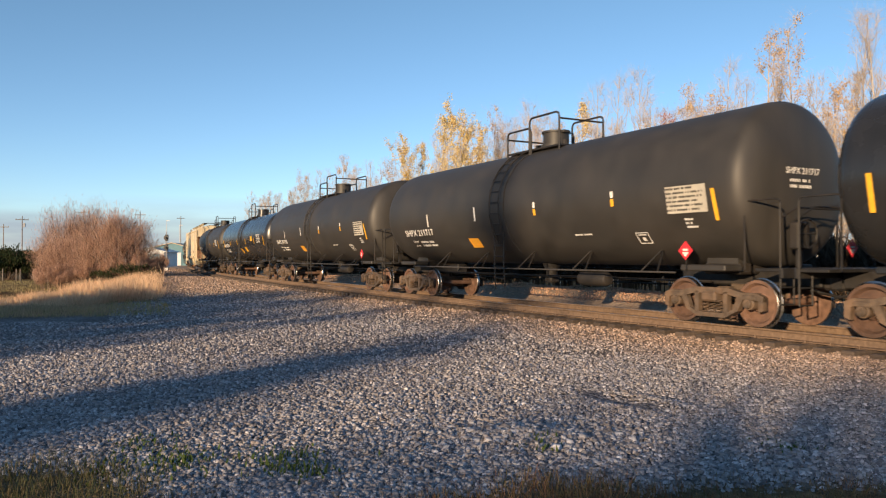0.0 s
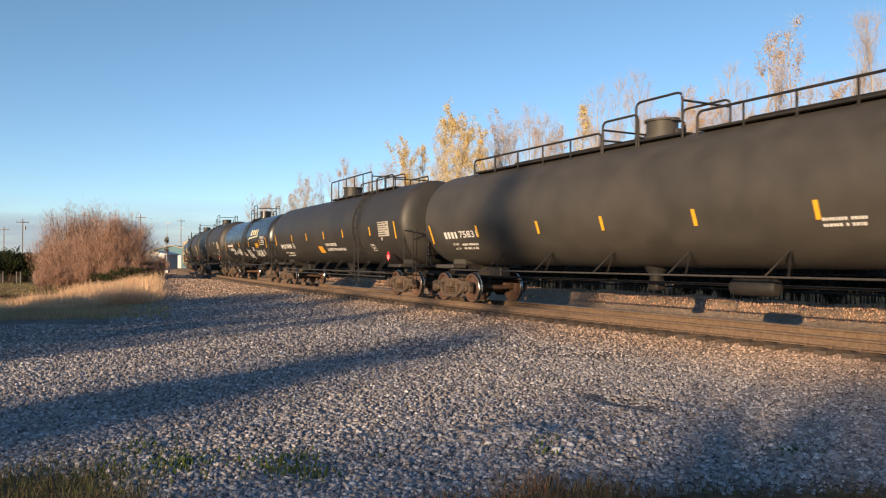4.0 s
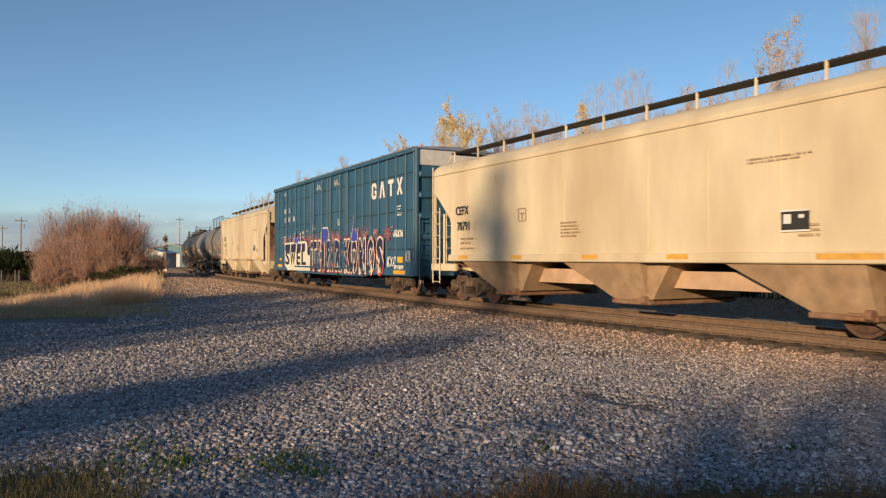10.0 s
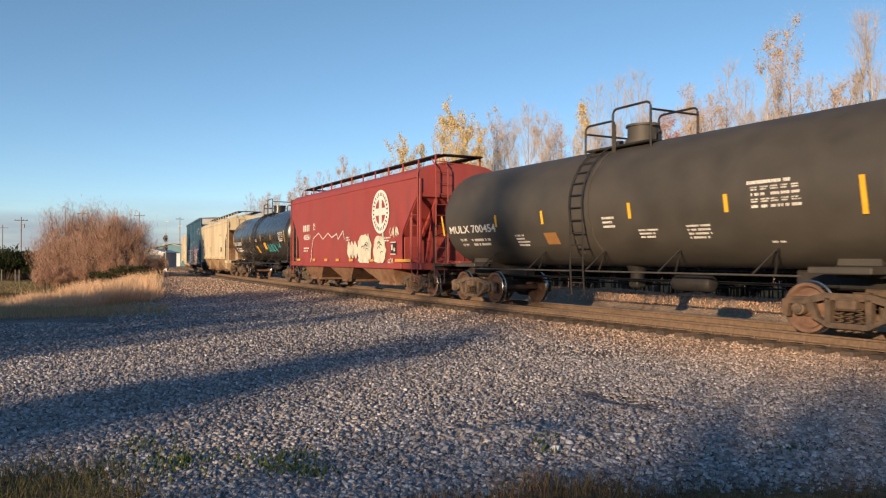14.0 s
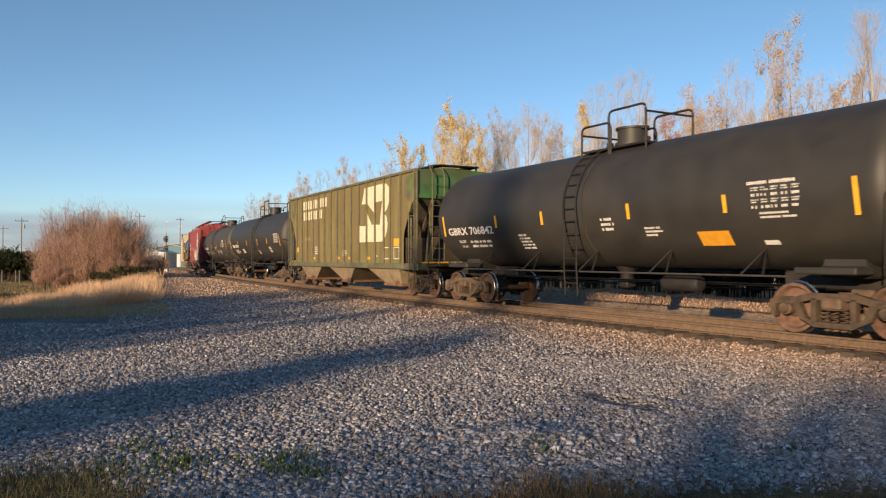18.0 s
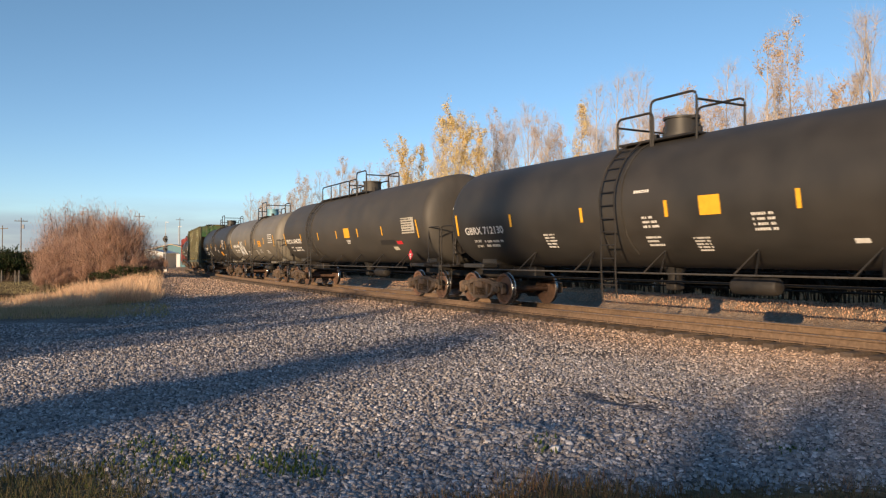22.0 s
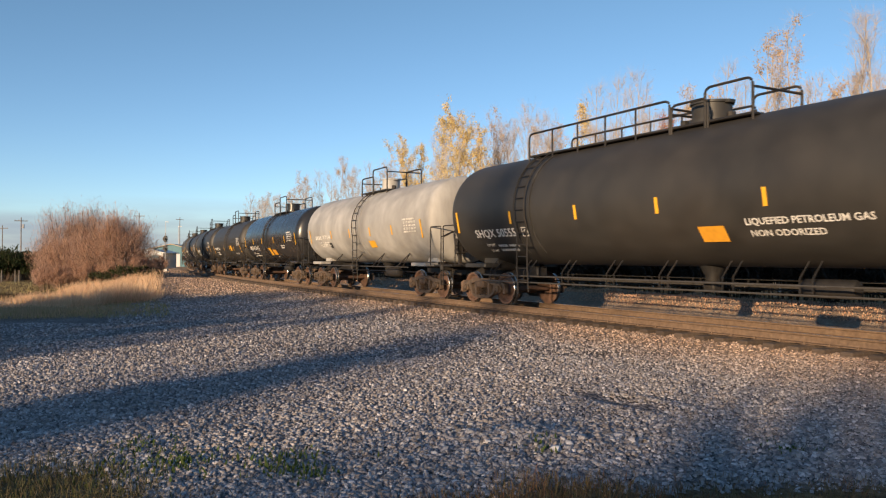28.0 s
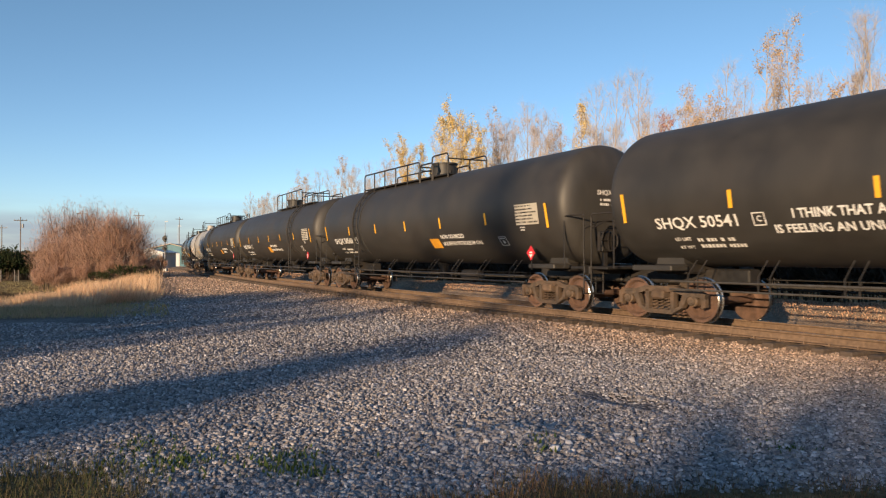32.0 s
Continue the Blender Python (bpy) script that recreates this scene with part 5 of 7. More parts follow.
    word("KOMOS", -2.05, -6.45, 0.70, 2.02, M_PALESPRAY2)
    # blue horns and crowns above the letters
    for base, pts in ((-5.05, ((0, 0.0), (0.12, 0.5), (0.3, 0.55), (0.25, 0.32), (0.5, 0.28), (0.8, 0.3), (0.95, 0.52), (1.1, 0.45), (1.05, 0.1), (0.75, 0.18), (0.5, -0.15), (0.42, 0.12))), (-0.75, ((0, 0), (0.0, 0.45), (0.3, 0.62), (0.85, 0.62), (1.0, 0.35), (0.85, 0.05), (0.5, 0.12), (0.3, -0.05))), (3.05, ((0, 0), (0.02, 0.35), (0.15, 0.3), (0.25, 0.95), (0.38, 0.4), (0.5, 0.5), (0.55, 0.3), (0.7, 0.5), (0.68, 0.0)))):
        for grow, mt, dz in ((1.12, M_PALESPRAY2, 0.018), (1.0, M_CROWNBLUE, 0.020)):
            bm = bmesh.new()
            mx = sum(a for a, b in pts) / len(pts)
            face = poly(bm, [LET @ Vector((base + mx + (a - mx) * grow, 2.02 + 0.2 + (b - 0.2) * grow, dz)) for a, b in pts])
            face.normal_update()
            bmesh.ops.triangulate(bm, faces=[face], ngon_method="EAR_CLIP")
            part("sprayed_crown", bm, mt, car)
    for x, z, w, h, n, sd, mt in ((-7.1, 1.2, 0.8, 0.4, 4, 5, M_SPRAYWHITE), (-7.65, 2.2, 0.8, 0.25, 5, 6, M_SPRAYWHITE), (-7.7, 1.02, 0.8, 0.12, 6, 7, M_SPRAYWHITE), (-8.5, 1.4, 0.45, 0.4, 3, 8, M_PALEBAND)):
        bm = bmesh.new()
        scrawl(bm, side_frame_at(x, z, OY, 0.012), w, h, n, 0.022, sd)
        part("sprayed_tag", bm, mt, car)
    couple(car, f, r_)


# body blue darkened to the shade in the panel joints
M_JOINTSHADE = material("seam_shade_blue", (0.012, 0.028, 0.040), 0.6, 0, 0.2, 6, 0.0)
M_MISTRED = material("spray_mist", (0.28, 0.07, 0.07), 0.6, 0, 0.3, 5, 0.0)
M_MISTPINK = material("spray_mist_pink", (0.50, 0.22, 0.20), 0.6, 0, 0.3, 5, 0.0)
M_PALESPRAY2 = material("spray_cream", (0.70, 0.66, 0.55), 0.6, 0, 0.1, 5, 0.0, (0.5, 0.45, 0.35), 0.3)
M_PALEBAND = material("pale_band", (0.50, 0.49, 0.47), 0.6, 0, 0.1, 5, 0.03, (0.35, 0.33, 0.3), 0.4)
M_CROWNBLUE = material("spray_blue", (0.05, 0.07, 0.38), 0.6, 0, 0.15, 8, 0.0)


# ---- ground: one sheet, gravel pad, dry grass beyond ----
def ground_z(x, y):
    q = side_of(x, y)
    n = noise.noise((x * 0.35, y * 0.35, 0.0)) * 0.04 + noise.noise((x * 1.3, y * 1.3, 3.0)) * 0.015
    if q > 0:
        z = 0.07 - 0.07 * min(1, max(0, (q - 1.5) / 3.0))
        z += 0.32 * min(1, max(0, (y - 30) / 24)) * max(0, 1 - abs(q - 4.8) / 4.2)
        f = min(1, max(0, (q - 6.0) / 8.0)) * min(1, max(0, (y - 22) / 25)) * min(1, max(0, (-x - 4) / 12 + 0.3))
        z -= 0.75 * f
    else:
        e = min(1, max(0, (-q - 4.35) / 0.55))
        z = 0.06 + 0.40 * e + 0.09 * noise.noise((x * 0.7, y * 0.7, 9.0)) * e - 0.4 * min(1, max(0, (-q - 7) / 6))
    damp = min(1, max(0, (abs(q) - 1.4) / 1.2))
    n += 0.075 * math.exp(-((x - 0.75) / 0.55) ** 2 - ((y - 6.85 + 0.15 * x) / 0.36) ** 2)     # heap of loose stone
    n -= 0.060 * math.exp(-((x - 2.0 + 0.5 * (y - 8.6)) / 0.16) ** 2 - ((y - 8.6) / 0.6) ** 2)  # short rut
    n += 0.035 * math.exp(-((x - 2.35 + 0.5 * (y - 8.6)) / 0.2) ** 2 - ((y - 8.6) / 0.6) ** 2)
    far = min(1, math.hypot(x, y) / 400)
    return z + n * damp - far * 1.2


def axis_lines(lo_fine, hi_fine, step, far):
    v = list(np.arange(lo_fine, hi_fine + 1e-6, step))
    g, x = step, v[-1]
    while x < far:
        g *= 1.22
        x += g
        v.append(x)
    g, x = step, v[0]
    while x > -far:
        g *= 1.22
        x -= g
        v.insert(0, x)
    return v


M_GROUND = bpy.data.materials.new("ground")
M_GROUND.use_nodes = True


def build_ground_material():
    nt = M_GROUND.node_tree
    b = nt.nodes["Principled BSDF"]
    b.inputs["Roughness"].default_value = 0.95
    b.inputs["Specular IOR Level"].default_value = 0.15
    tc = nt.nodes.new("ShaderNodeTexCoord")

    def tex(kind, **kw):
        n = nt.nodes.new(kind)
        nt.links.new(tc.outputs["Object"], n.inputs["Vector"])
        for k, v in kw.items():
            n.inputs[k].default_value = v
        return n

    def ramp(v, stops):
        r = nt.nodes.new("ShaderNodeValToRGB")
        while len(r.color_ramp.elements) < len(stops):
            r.color_ramp.elements.new(0.5)
        for e, (p, c) in zip(r.color_ramp.elements, stops):
            e.position, e.color = p, (*c, 1)
        nt.links.new(v, r.inputs[0])
        return r.outputs[0]

    vor = tex("ShaderNodeTexVoronoi", Scale=24.0)
    big = tex("ShaderNodeTexNoise", Scale=0.5, Detail=6.0)
    fine = tex("ShaderNodeTexNoise", Scale=9.0, Detail=6.0)
    stones = ramp(vor.outputs["Color"], [(0.0, (0.07, 0.065, 0.067)), (0.45, (0.18, 0.167, 0.172)), (1.0, (0.35, 0.325, 0.33))])
    grass = ramp(fine.outputs["Fac"], [(0.3, (0.08, 0.06, 0.032)), (0.5, (0.19, 0.135, 0.065)), (0.7, (0.32, 0.23, 0.12))])
    att = nt.nodes.new("ShaderNodeAttribute")
    att.attribute_name = "grassy"
    mx = nt.nodes.new("ShaderNodeMix")
    mx.data_type = "RGBA"
    nt.links.new(att.outputs["Fac"], mx.inputs[0])
    dust = ramp(fine.outputs["Fac"], [(0.3, (0.30, 0.21, 0.14)), (0.55, (0.44, 0.33, 0.235)), (0.75, (0.56, 0.45, 0.34))])
    att2 = nt.nodes.new("ShaderNodeAttribute")
    att2.attribute_name = "dusty"
    md = nt.nodes.new("ShaderNodeMix")
    md.data_type = "RGBA"
    nt.links.new(att2.outputs["Fac"], md.inputs[0])
    nt.links.new(stones, md.inputs[6])
    nt.links.new(dust, md.inputs[7])
    # ground darkened in its colour where the train's shadow lies behind the track
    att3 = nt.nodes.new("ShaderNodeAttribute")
    att3.attribute_name = "train_shade"
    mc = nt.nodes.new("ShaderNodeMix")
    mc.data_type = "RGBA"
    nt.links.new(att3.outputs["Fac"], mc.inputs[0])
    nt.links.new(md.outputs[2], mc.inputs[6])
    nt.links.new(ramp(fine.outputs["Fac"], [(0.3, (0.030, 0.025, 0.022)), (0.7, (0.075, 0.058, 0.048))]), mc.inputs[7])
    nt.links.new(mc.outputs[2], mx.inputs[6])
    nt.links.new(grass, mx.inputs[7])
    tint = ramp(big.outputs["Fac"], [(0.35, (0.72, 0.70, 0.68)), (0.65, (1, 1, 1))])
    ml = nt.nodes.new("ShaderNodeMix")
    ml.data_type, ml.blend_type = "RGBA", "MULTIPLY"
    ml.inputs[0].default_value = 1
    nt.links.new(mx.outputs[2], ml.inputs[6])
    nt.links.new(tint, ml.inputs[7])
    nt.links.new(ml.outputs[2], b.inputs["Base Color"])
    bp = nt.nodes.new("ShaderNodeBump")
    bp.inputs["Strength"].default_value, bp.inputs["Distance"].default_value = 1.0, 0.03
    bp.invert = True
    nt.links.new(vor.outputs["Distance"], bp.inputs["Height"])
    nt.links.new(bp.outputs[0], b.inputs["Normal"])


build_ground_material()


def grassy_at(x, y):
    q = side_of(x, y)
    n = noise.noise((x * 0.5, y * 0.5, 7.0)) * 0.9 + noise.noise((x * 2.2, y * 2.2, 1.0)) * 0.4
    g = 0.0
    if q < -4.9:
        g = min(1, (-q - 4.9) / 0.8 + 0.3 * n)
    edge = 4.75 + 1.5 * math.exp(-((x + 3.0) / 0.9) ** 2) + 0.85 * math.exp(-((x - 0.5) / 0.8) ** 2) + 0.5 * math.exp(-((x - 1.7) / 1.0) ** 2) + 0.5 * math.exp(-((x - 3.2) / 1.2) ** 2)
    front = min(1, max(0, (edge + 0.15 - y + 0.6 * n) / 0.8))                 # verge at the camera's feet
    left = min(1, max(0, (q - 9.5 + 2.2 * n) / 3.0)) * min(1, max(0, (y - 20.5 + 2 * n) / 3)) * min(1, max(0, (-x - 7.5 + 2 * n) / 2))
    return max(g, front, left)


def dust_sun_at(x, y):
    """Pale trodden dirt on the mound beside the line, and dust by the rails that also stands for warm sunlight."""
    q = side_of(x, y)
    n = noise.noise((x * 0.4, y * 0.4, 4.0)) * 0.9 + noise.noise((x * 1.7, y * 1.7, 8.0)) * 0.4
    mound = min(1, max(0, (y - 29 + 4 * n) / 8)) if q > 1.6 + 0.4 * n else 0
    # rail dust, widened and strengthened to give the warmth of the sunlit strip
    rail = 0.9 * min(1, max(0, (4.6 + 0.9 * n - q) / 2.8)) if q > -1.0 else 0.85
    return max(mound, rail)


def build_ground():
    xs, ys = axis_lines(-24, 22, 0.4, 2600), axis_lines(-4, 46, 0.4, 2600)
    verts = [(x, y, ground_z(x, y)) for y in ys for x in xs]
    nx = len(xs)
    faces = [(j * nx + i, j * nx + i + 1, (j + 1) * nx + i + 1, (j + 1) * nx + i) for j in range(len(ys) - 1) for i in range(nx - 1)]
    me = bpy.data.meshes.new("ground")
    me.from_pydata(verts, [], faces)
    at = me.attributes.new("grassy", "FLOAT", "POINT")
    at.data.foreach_set("value", [grassy_at(v[0], v[1]) for v in verts])
    at = me.attributes.new("dusty", "FLOAT", "POINT")
    at.data.foreach_set("value", [dust_sun_at(v[0], v[1]) for v in verts])
    # mask of that painted shade, from just behind the rails to the bank
    at = me.attributes.new("train_shade", "FLOAT", "POINT")
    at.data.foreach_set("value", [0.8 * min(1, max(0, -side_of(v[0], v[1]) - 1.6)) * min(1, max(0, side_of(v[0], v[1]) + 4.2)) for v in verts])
    me.polygons.foreach_set("use_smooth", [True] * len(me.polygons))
    me.materials.append(M_GROUND)
    tagged(new("ground", me), "grey gravel pad with dry grass beyond the railway", "ground", kind="structure")


build_ground()


# ---- rails ----
def build_rail(side, name):
    prof = [(-0.036, 0.0), (-0.036, -0.03), (-0.009, -0.045), (-0.009, -0.145), (-0.068, -0.163), (-0.068, -0.178), (0.068, -0.178), (0.068, -0.163), (0.009, -0.145), (0.009, -0.045), (0.036, -0.03), (0.036, 0.0)]
    bm = bmesh.new()
    rings = []
    s = -70.0
    while s <= 420:
        rings.append([bm.verts.new(on_track(s, side + a, z)) for a, z in prof])
        s += 2.5
    for a, b in zip(rings, rings[1:]):
        for k in range(len(prof)):
            f = bm.faces.new((a[k], a[(k + 1) % len(prof)], b[(k + 1) % len(prof)], b[k]))
            f.material_index = 1 if k == len(prof) - 1 else 0
    me = mesh_of(name, bm, [M_RUST, M_RAILTOP])
    tagged(new(name, me), "rusty steel rail with a polished running surface", "rail", "rails of the track", "structure")


for side in (0.7535, -0.7535):
    build_rail(side, "rail")


# ---- trees, shrubs, grass ----
def leaf_material(name, colors):
    m = bpy.data.materials.new(name)
    m.use_nodes = True
    nt = m.node_tree
    b = nt.nodes["Principled BSDF"]
    b.inputs["Roughness"].default_value = 0.75
    b.inputs["Specular IOR Level"].default_value = 0.2
    g = nt.nodes.new("ShaderNodeNewGeometry")
    r = nt.nodes.new("ShaderNodeValToRGB")
    while len(r.color_ramp.elements) < len(colors):
        r.color_ramp.elements.new(0.5)
    for i, (e, c) in enumerate(zip(r.color_ramp.elements, colors)):
        e.position, e.color = i / (len(colors) - 1), (*c, 1)
    nt.links.new(g.outputs["Random Per Island"], r.inputs[0])
    nt.links.new(r.outputs[0], b.inputs["Base Color"])
    tr = nt.nodes.new("ShaderNodeBsdfTranslucent")
    nt.links.new(r.outputs[0], tr.inputs["Color"])
    mx = nt.nodes.new("ShaderNodeMixShader")
    mx.inputs[0].default_value = 0.3
    nt.links.new(b.outputs[0], mx.inputs[1])
    nt.links.new(tr.outputs[0], mx.inputs[2])
    nt.links.new(mx.outputs[0], nt.nodes["Material Output"].inputs[0])
    return m


M_BARK = material("bark_pale", (0.46, 0.41, 0.37), 0.85, 0, 0.3, 8, 0.2, (0.12, 0.09, 0.07), 0.5)
M_BARKDARK = material("bark_dark", (0.12, 0.085, 0.06), 0.9, 0, 0.3, 8, 0.2)
L_GOLD = leaf_material("leaves_gold", [(0.66, 0.48, 0.18), (0.76, 0.59, 0.25), (0.80, 0.66, 0.33), (0.60, 0.44, 0.22)])
L_BROWN = leaf_material("leaves_brown", [(0.56, 0.38, 0.20), (0.68, 0.48, 0.26), (0.50, 0.32, 0.18), (0.70, 0.54, 0.32)])
L_RED = leaf_material("leaves_red", [(0.48, 0.17, 0.11), (0.55, 0.22, 0.14), (0.42, 0.15, 0.10)])
L_TWIG = leaf_material("twigs_pale", [(0.54, 0.47, 0.42), (0.68, 0.60, 0.54), (0.46, 0.40, 0.36)])
L_BUSH = leaf_material("twigs_tan", [(0.42, 0.255, 0.18), (0.52, 0.33, 0.24), (0.30, 0.18, 0.13), (0.60, 0.43, 0.33)])
L_TWIGRED = leaf_material("twigs_reddish", [(0.40, 0.22, 0.14), (0.50, 0.29, 0.18), (0.32, 0.17, 0.11), (0.56, 0.36, 0.22)])
L_DARK = leaf_material("leaves_dark_green", [(0.022, 0.04, 0.016), (0.04, 0.06, 0.022), (0.05, 0.05, 0.02), (0.015, 0.028, 0.012)])
L_STRAW = leaf_material("grass_straw", [(0.74, 0.49, 0.30), (0.84, 0.60, 0.39), (0.62, 0.39, 0.24), (0.76, 0.56, 0.36)])
L_RUSSET = leaf_material("grass_russet", [(0.62, 0.36, 0.23), (0.72, 0.47, 0.32), (0.50, 0.28, 0.18), (0.70, 0.52, 0.38)])
L_VERGE = leaf_material("grass_verge", [(0.17, 0.12, 0.06), (0.26, 0.18, 0.095), (0.09, 0.095, 0.035), (0.22, 0.11, 0.065), (0.15, 0.10, 0.05)])
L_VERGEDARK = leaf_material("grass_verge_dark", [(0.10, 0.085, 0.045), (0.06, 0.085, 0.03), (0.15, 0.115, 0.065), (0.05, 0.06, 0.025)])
L_FOOT = leaf_material("grass_foot", [(0.40, 0.27, 0.17), (0.50, 0.35, 0.22), (0.28, 0.24, 0.13), (0.58, 0.41, 0.27)])
L_FIELD = leaf_material("grass_field", [(0.40, 0.30, 0.14), (0.30, 0.28, 0.11), (0.48, 0.36, 0.18), (0.22, 0.22, 0.08)])
M_FENCE = material("weathered_fence", (0.22, 0.19, 0.16), 0.9, 0, 0.3, 8, 0.1)
# dark browns that stand in for shade on brush and field
L_SHADEBRUSH = leaf_material("brush_shade_brown", [(0.055, 0.04, 0.028), (0.08, 0.055, 0.035), (0.04, 0.032, 0.024)])
L_GREEN = leaf_material("weeds_green", [(0.04, 0.075, 0.02), (0.07, 0.11, 0.03), (0.09, 0.11, 0.035)])


def quads_mesh(name, centres, us, vs, mat):
    """Many small four-sided leaves: centre and two half edges each."""
    c, u, v = (np.asarray(a, dtype=np.float32) for a in (centres, us, vs))
    n = len(c)
    co = np.stack([c - u, c - v * 0.75, c + u, c + v * 0.75], 1).reshape(-1, 3)
    me = bpy.data.meshes.new(name)
    me.vertices.add(4 * n)
    me.vertices.foreach_set("co", co.ravel())
    me.loops.add(4 * n)
    me.loops.foreach_set("vertex_index", np.arange(4 * n, dtype=np.int32))
    me.polygons.add(n)
    me.polygons.foreach_set("loop_start", np.arange(0, 4 * n, 4, dtype=np.int32))
    me.polygons.foreach_set("loop_total", np.full(n, 4, dtype=np.int32))
    me.update(calc_edges=True)
    me.materials.append(mat)
    return me


def make_tree(name, label, seed, h, spread, leaf_mat, leaves, twigs=260, leaf=0.075, bark=None, low=0.22, upright=0.75):
    rnd = random.Random(seed)
    nr = np.random.RandomState(seed)
    bm = bmesh.new()
    pts = [Vector((0, 0, -0.2))]
    lean = Vector((rnd.uniform(-0.04, 0.04), rnd.uniform(-0.04, 0.04), 0))
    for k in range(1, 8):
        pts.append(Vector((0, 0, h * k / 7)) + lean * h * k / 7 + Vector((rnd.uniform(-1, 1), rnd.uniform(-1, 1), 0)) * 0.05 * h / 7)
    tube(bm, pts, 0.007 * h + 0.015, 6, True, 0.010)
    ends = []
    n = int(16 + h * 1.2)
    for k in range(n):
        f = low + (0.97 - low) * k / n + rnd.uniform(-0.02, 0.02)
        i = min(6, int(f * 7))
        o = pts[i].lerp(pts[i + 1], f * 7 - i)
        a = rnd.uniform(0, 6.28)
        ln = spread * (1 - f * 0.75) * rnd.uniform(0.6, 1.15)
        d = Vector((math.cos(a) * (1 - upright), math.sin(a) * (1 - upright), upright)).normalized()
        p1 = o + d * ln * 0.5 + Vector((math.cos(a), math.sin(a), 0)) * ln * 0.12
        p2 = o + d * ln + Vector((0, 0, 0.15 * ln))
        tube(bm, [o, p1, p2], 0.005 * h * (1 - f) + 0.010, 4, False, 0.005)
        for _ in range(4):
            g = rnd.uniform(0.25, 1.0)
            q = o.lerp(p1, g * 2) if g < 0.5 else p1.lerp(p2, g * 2 - 1)
            b = rnd.uniform(0, 6.28)
            e = q + Vector((math.cos(b) * 0.5, math.sin(b) * 0.5, rnd.uniform(0.4, 1.0))) * ln * 0.42
            tube(bm, [q, e], 0.012, 3, False, 0.004)
            ends.append((q, e))
        ends.append((p1, p2))
    tree = tagged(new(name), label, "tree", "trees behind the railway")
    part("trunk", bm, bark or M_BARK, tree)
    # fine twigs and leaves as thin slips round the branches
    idx = nr.randint(0, len(ends), twigs)
    t = nr.rand(twigs, 1)
    A = np.array([ends[i][0][:] for i in idx])
    B = np.array([ends[i][1][:] for i in idx])
    c = A + (B - A) * t
    d = nr.normal(size=(twigs, 3)) * (0.5, 0.5, 0.35) + (0, 0, 0.55)
    d *= (0.16 + 0.28 * nr.rand(twigs, 1))
    w = np.cross(d, nr.normal(size=(twigs, 3)))
    w *= 0.0045 / np.maximum(1e-6, np.linalg.norm(w, axis=1, keepdims=True))
    piece("fine_twig_mass", quads_mesh("fine_twig_mass", c + d, d, w, L_TWIG if bark is None else L_TWIGRED), tree)["kind"] = "stuff"
    if leaves:
        idx = nr.randint(0, len(ends), leaves)
        A = np.array([ends[i][0][:] for i in idx])
        B = np.array([ends[i][1][:] for i in idx])
        c = A + (B - A) * (nr.rand(leaves, 1) * 1.15) + nr.normal(size=(leaves, 3)) * 0.13
        u = nr.normal(size=(leaves, 3))
        u *= leaf * (0.6 + 0.8 * nr.rand(leaves, 1)) / np.linalg.norm(u, axis=1, keepdims=True)
        v = np.cross(u, nr.normal(size=(leaves, 3)))
        v *= leaf * 0.8 / np.maximum(1e-6, np.linalg.norm(v, axis=1, keepdims=True))
        crown = piece("crown", quads_mesh("crown", c, u, v, leaf_mat), tree)
        crown["kind"] = "stuff"
    return tree


def make_shrub(name, label, seed, rx, ry, h, stems, slips, leaf_mat, slip_w=0.012, slip_l=0.45, leaves=0, leaf=0.05, bark=None, category="shrub", base=0.15, group=""):
    """A many-stemmed bush: stems fan out from the ground, slips fill an uneven dome."""
    rnd = random.Random(seed)
    nr = np.random.RandomState(seed)
    bm = bmesh.new()
    ends = []
    for k in range(stems):
        a, q = rnd.uniform(0, 6.28), math.sqrt(rnd.random())
        o = Vector((math.cos(a) * rx * base * q, math.sin(a) * ry * base * q, -0.15))
        hh = h * (0.55 + 0.45 * rnd.random()) * math.sqrt(max(0.05, 1 - (q * 0.92) ** 2))
        e = Vector((math.cos(a) * rx * q, math.sin(a) * ry * q, hh))
        mid = o.lerp(e, 0.5) + Vector((0, 0, 0.12 * h)) - Vector((e.x, e.y, 0)) * 0.12
        tube(bm, [o, mid, e], 0.012 * h ** 0.5 + 0.012, 4, False, 0.006)
        ends.append((o.lerp(mid, 0.5), mid, e))
        for _ in range(5):
            g = rnd.uniform(0.2, 1)
            s = mid.lerp(e, g)
            t = s + Vector((rnd.uniform(-1, 1) * 0.14 * rx, rnd.uniform(-1, 1) * 0.14 * ry, rnd.uniform(0.0, 0.2) * h))
            tube(bm, [s, t], 0.01, 3, False, 0.004)
            ends.append((s, s.lerp(t, 0.5), t))
    ob = tagged(new(name), label, category, group)
    part("stem", bm, bark or M_BARKDARK, ob)
    idx = nr.randint(0, len(ends), slips)
    A = np.array([ends[i][1][:] for i in idx])
    B = np.array([ends[i][2][:] for i in idx])
    c = A + (B - A) * nr.rand(slips, 1) * 1.05 + nr.normal(size=(slips, 3)) * 0.05 * h
    c[:, 2] = np.maximum(c[:, 2], 0.1)
    d = nr.normal(size=(slips, 3)) * 0.5 + np.array((0, 0, 0.6)) + c / (np.linalg.norm(c, axis=1, keepdims=True) + 1e-3) * 0.5
    d *= slip_l * (0.4 + 0.6 * nr.rand(slips, 1)) / np.linalg.norm(d, axis=1, keepdims=True)
    w = np.cross(d, nr.normal(size=(slips, 3)))
    w *= slip_w / np.maximum(1e-6, np.linalg.norm(w, axis=1, keepdims=True))
    piece("twig_mass", quads_mesh("twig_mass", c, d, w, leaf_mat), ob)["kind"] = "stuff"
    return ob


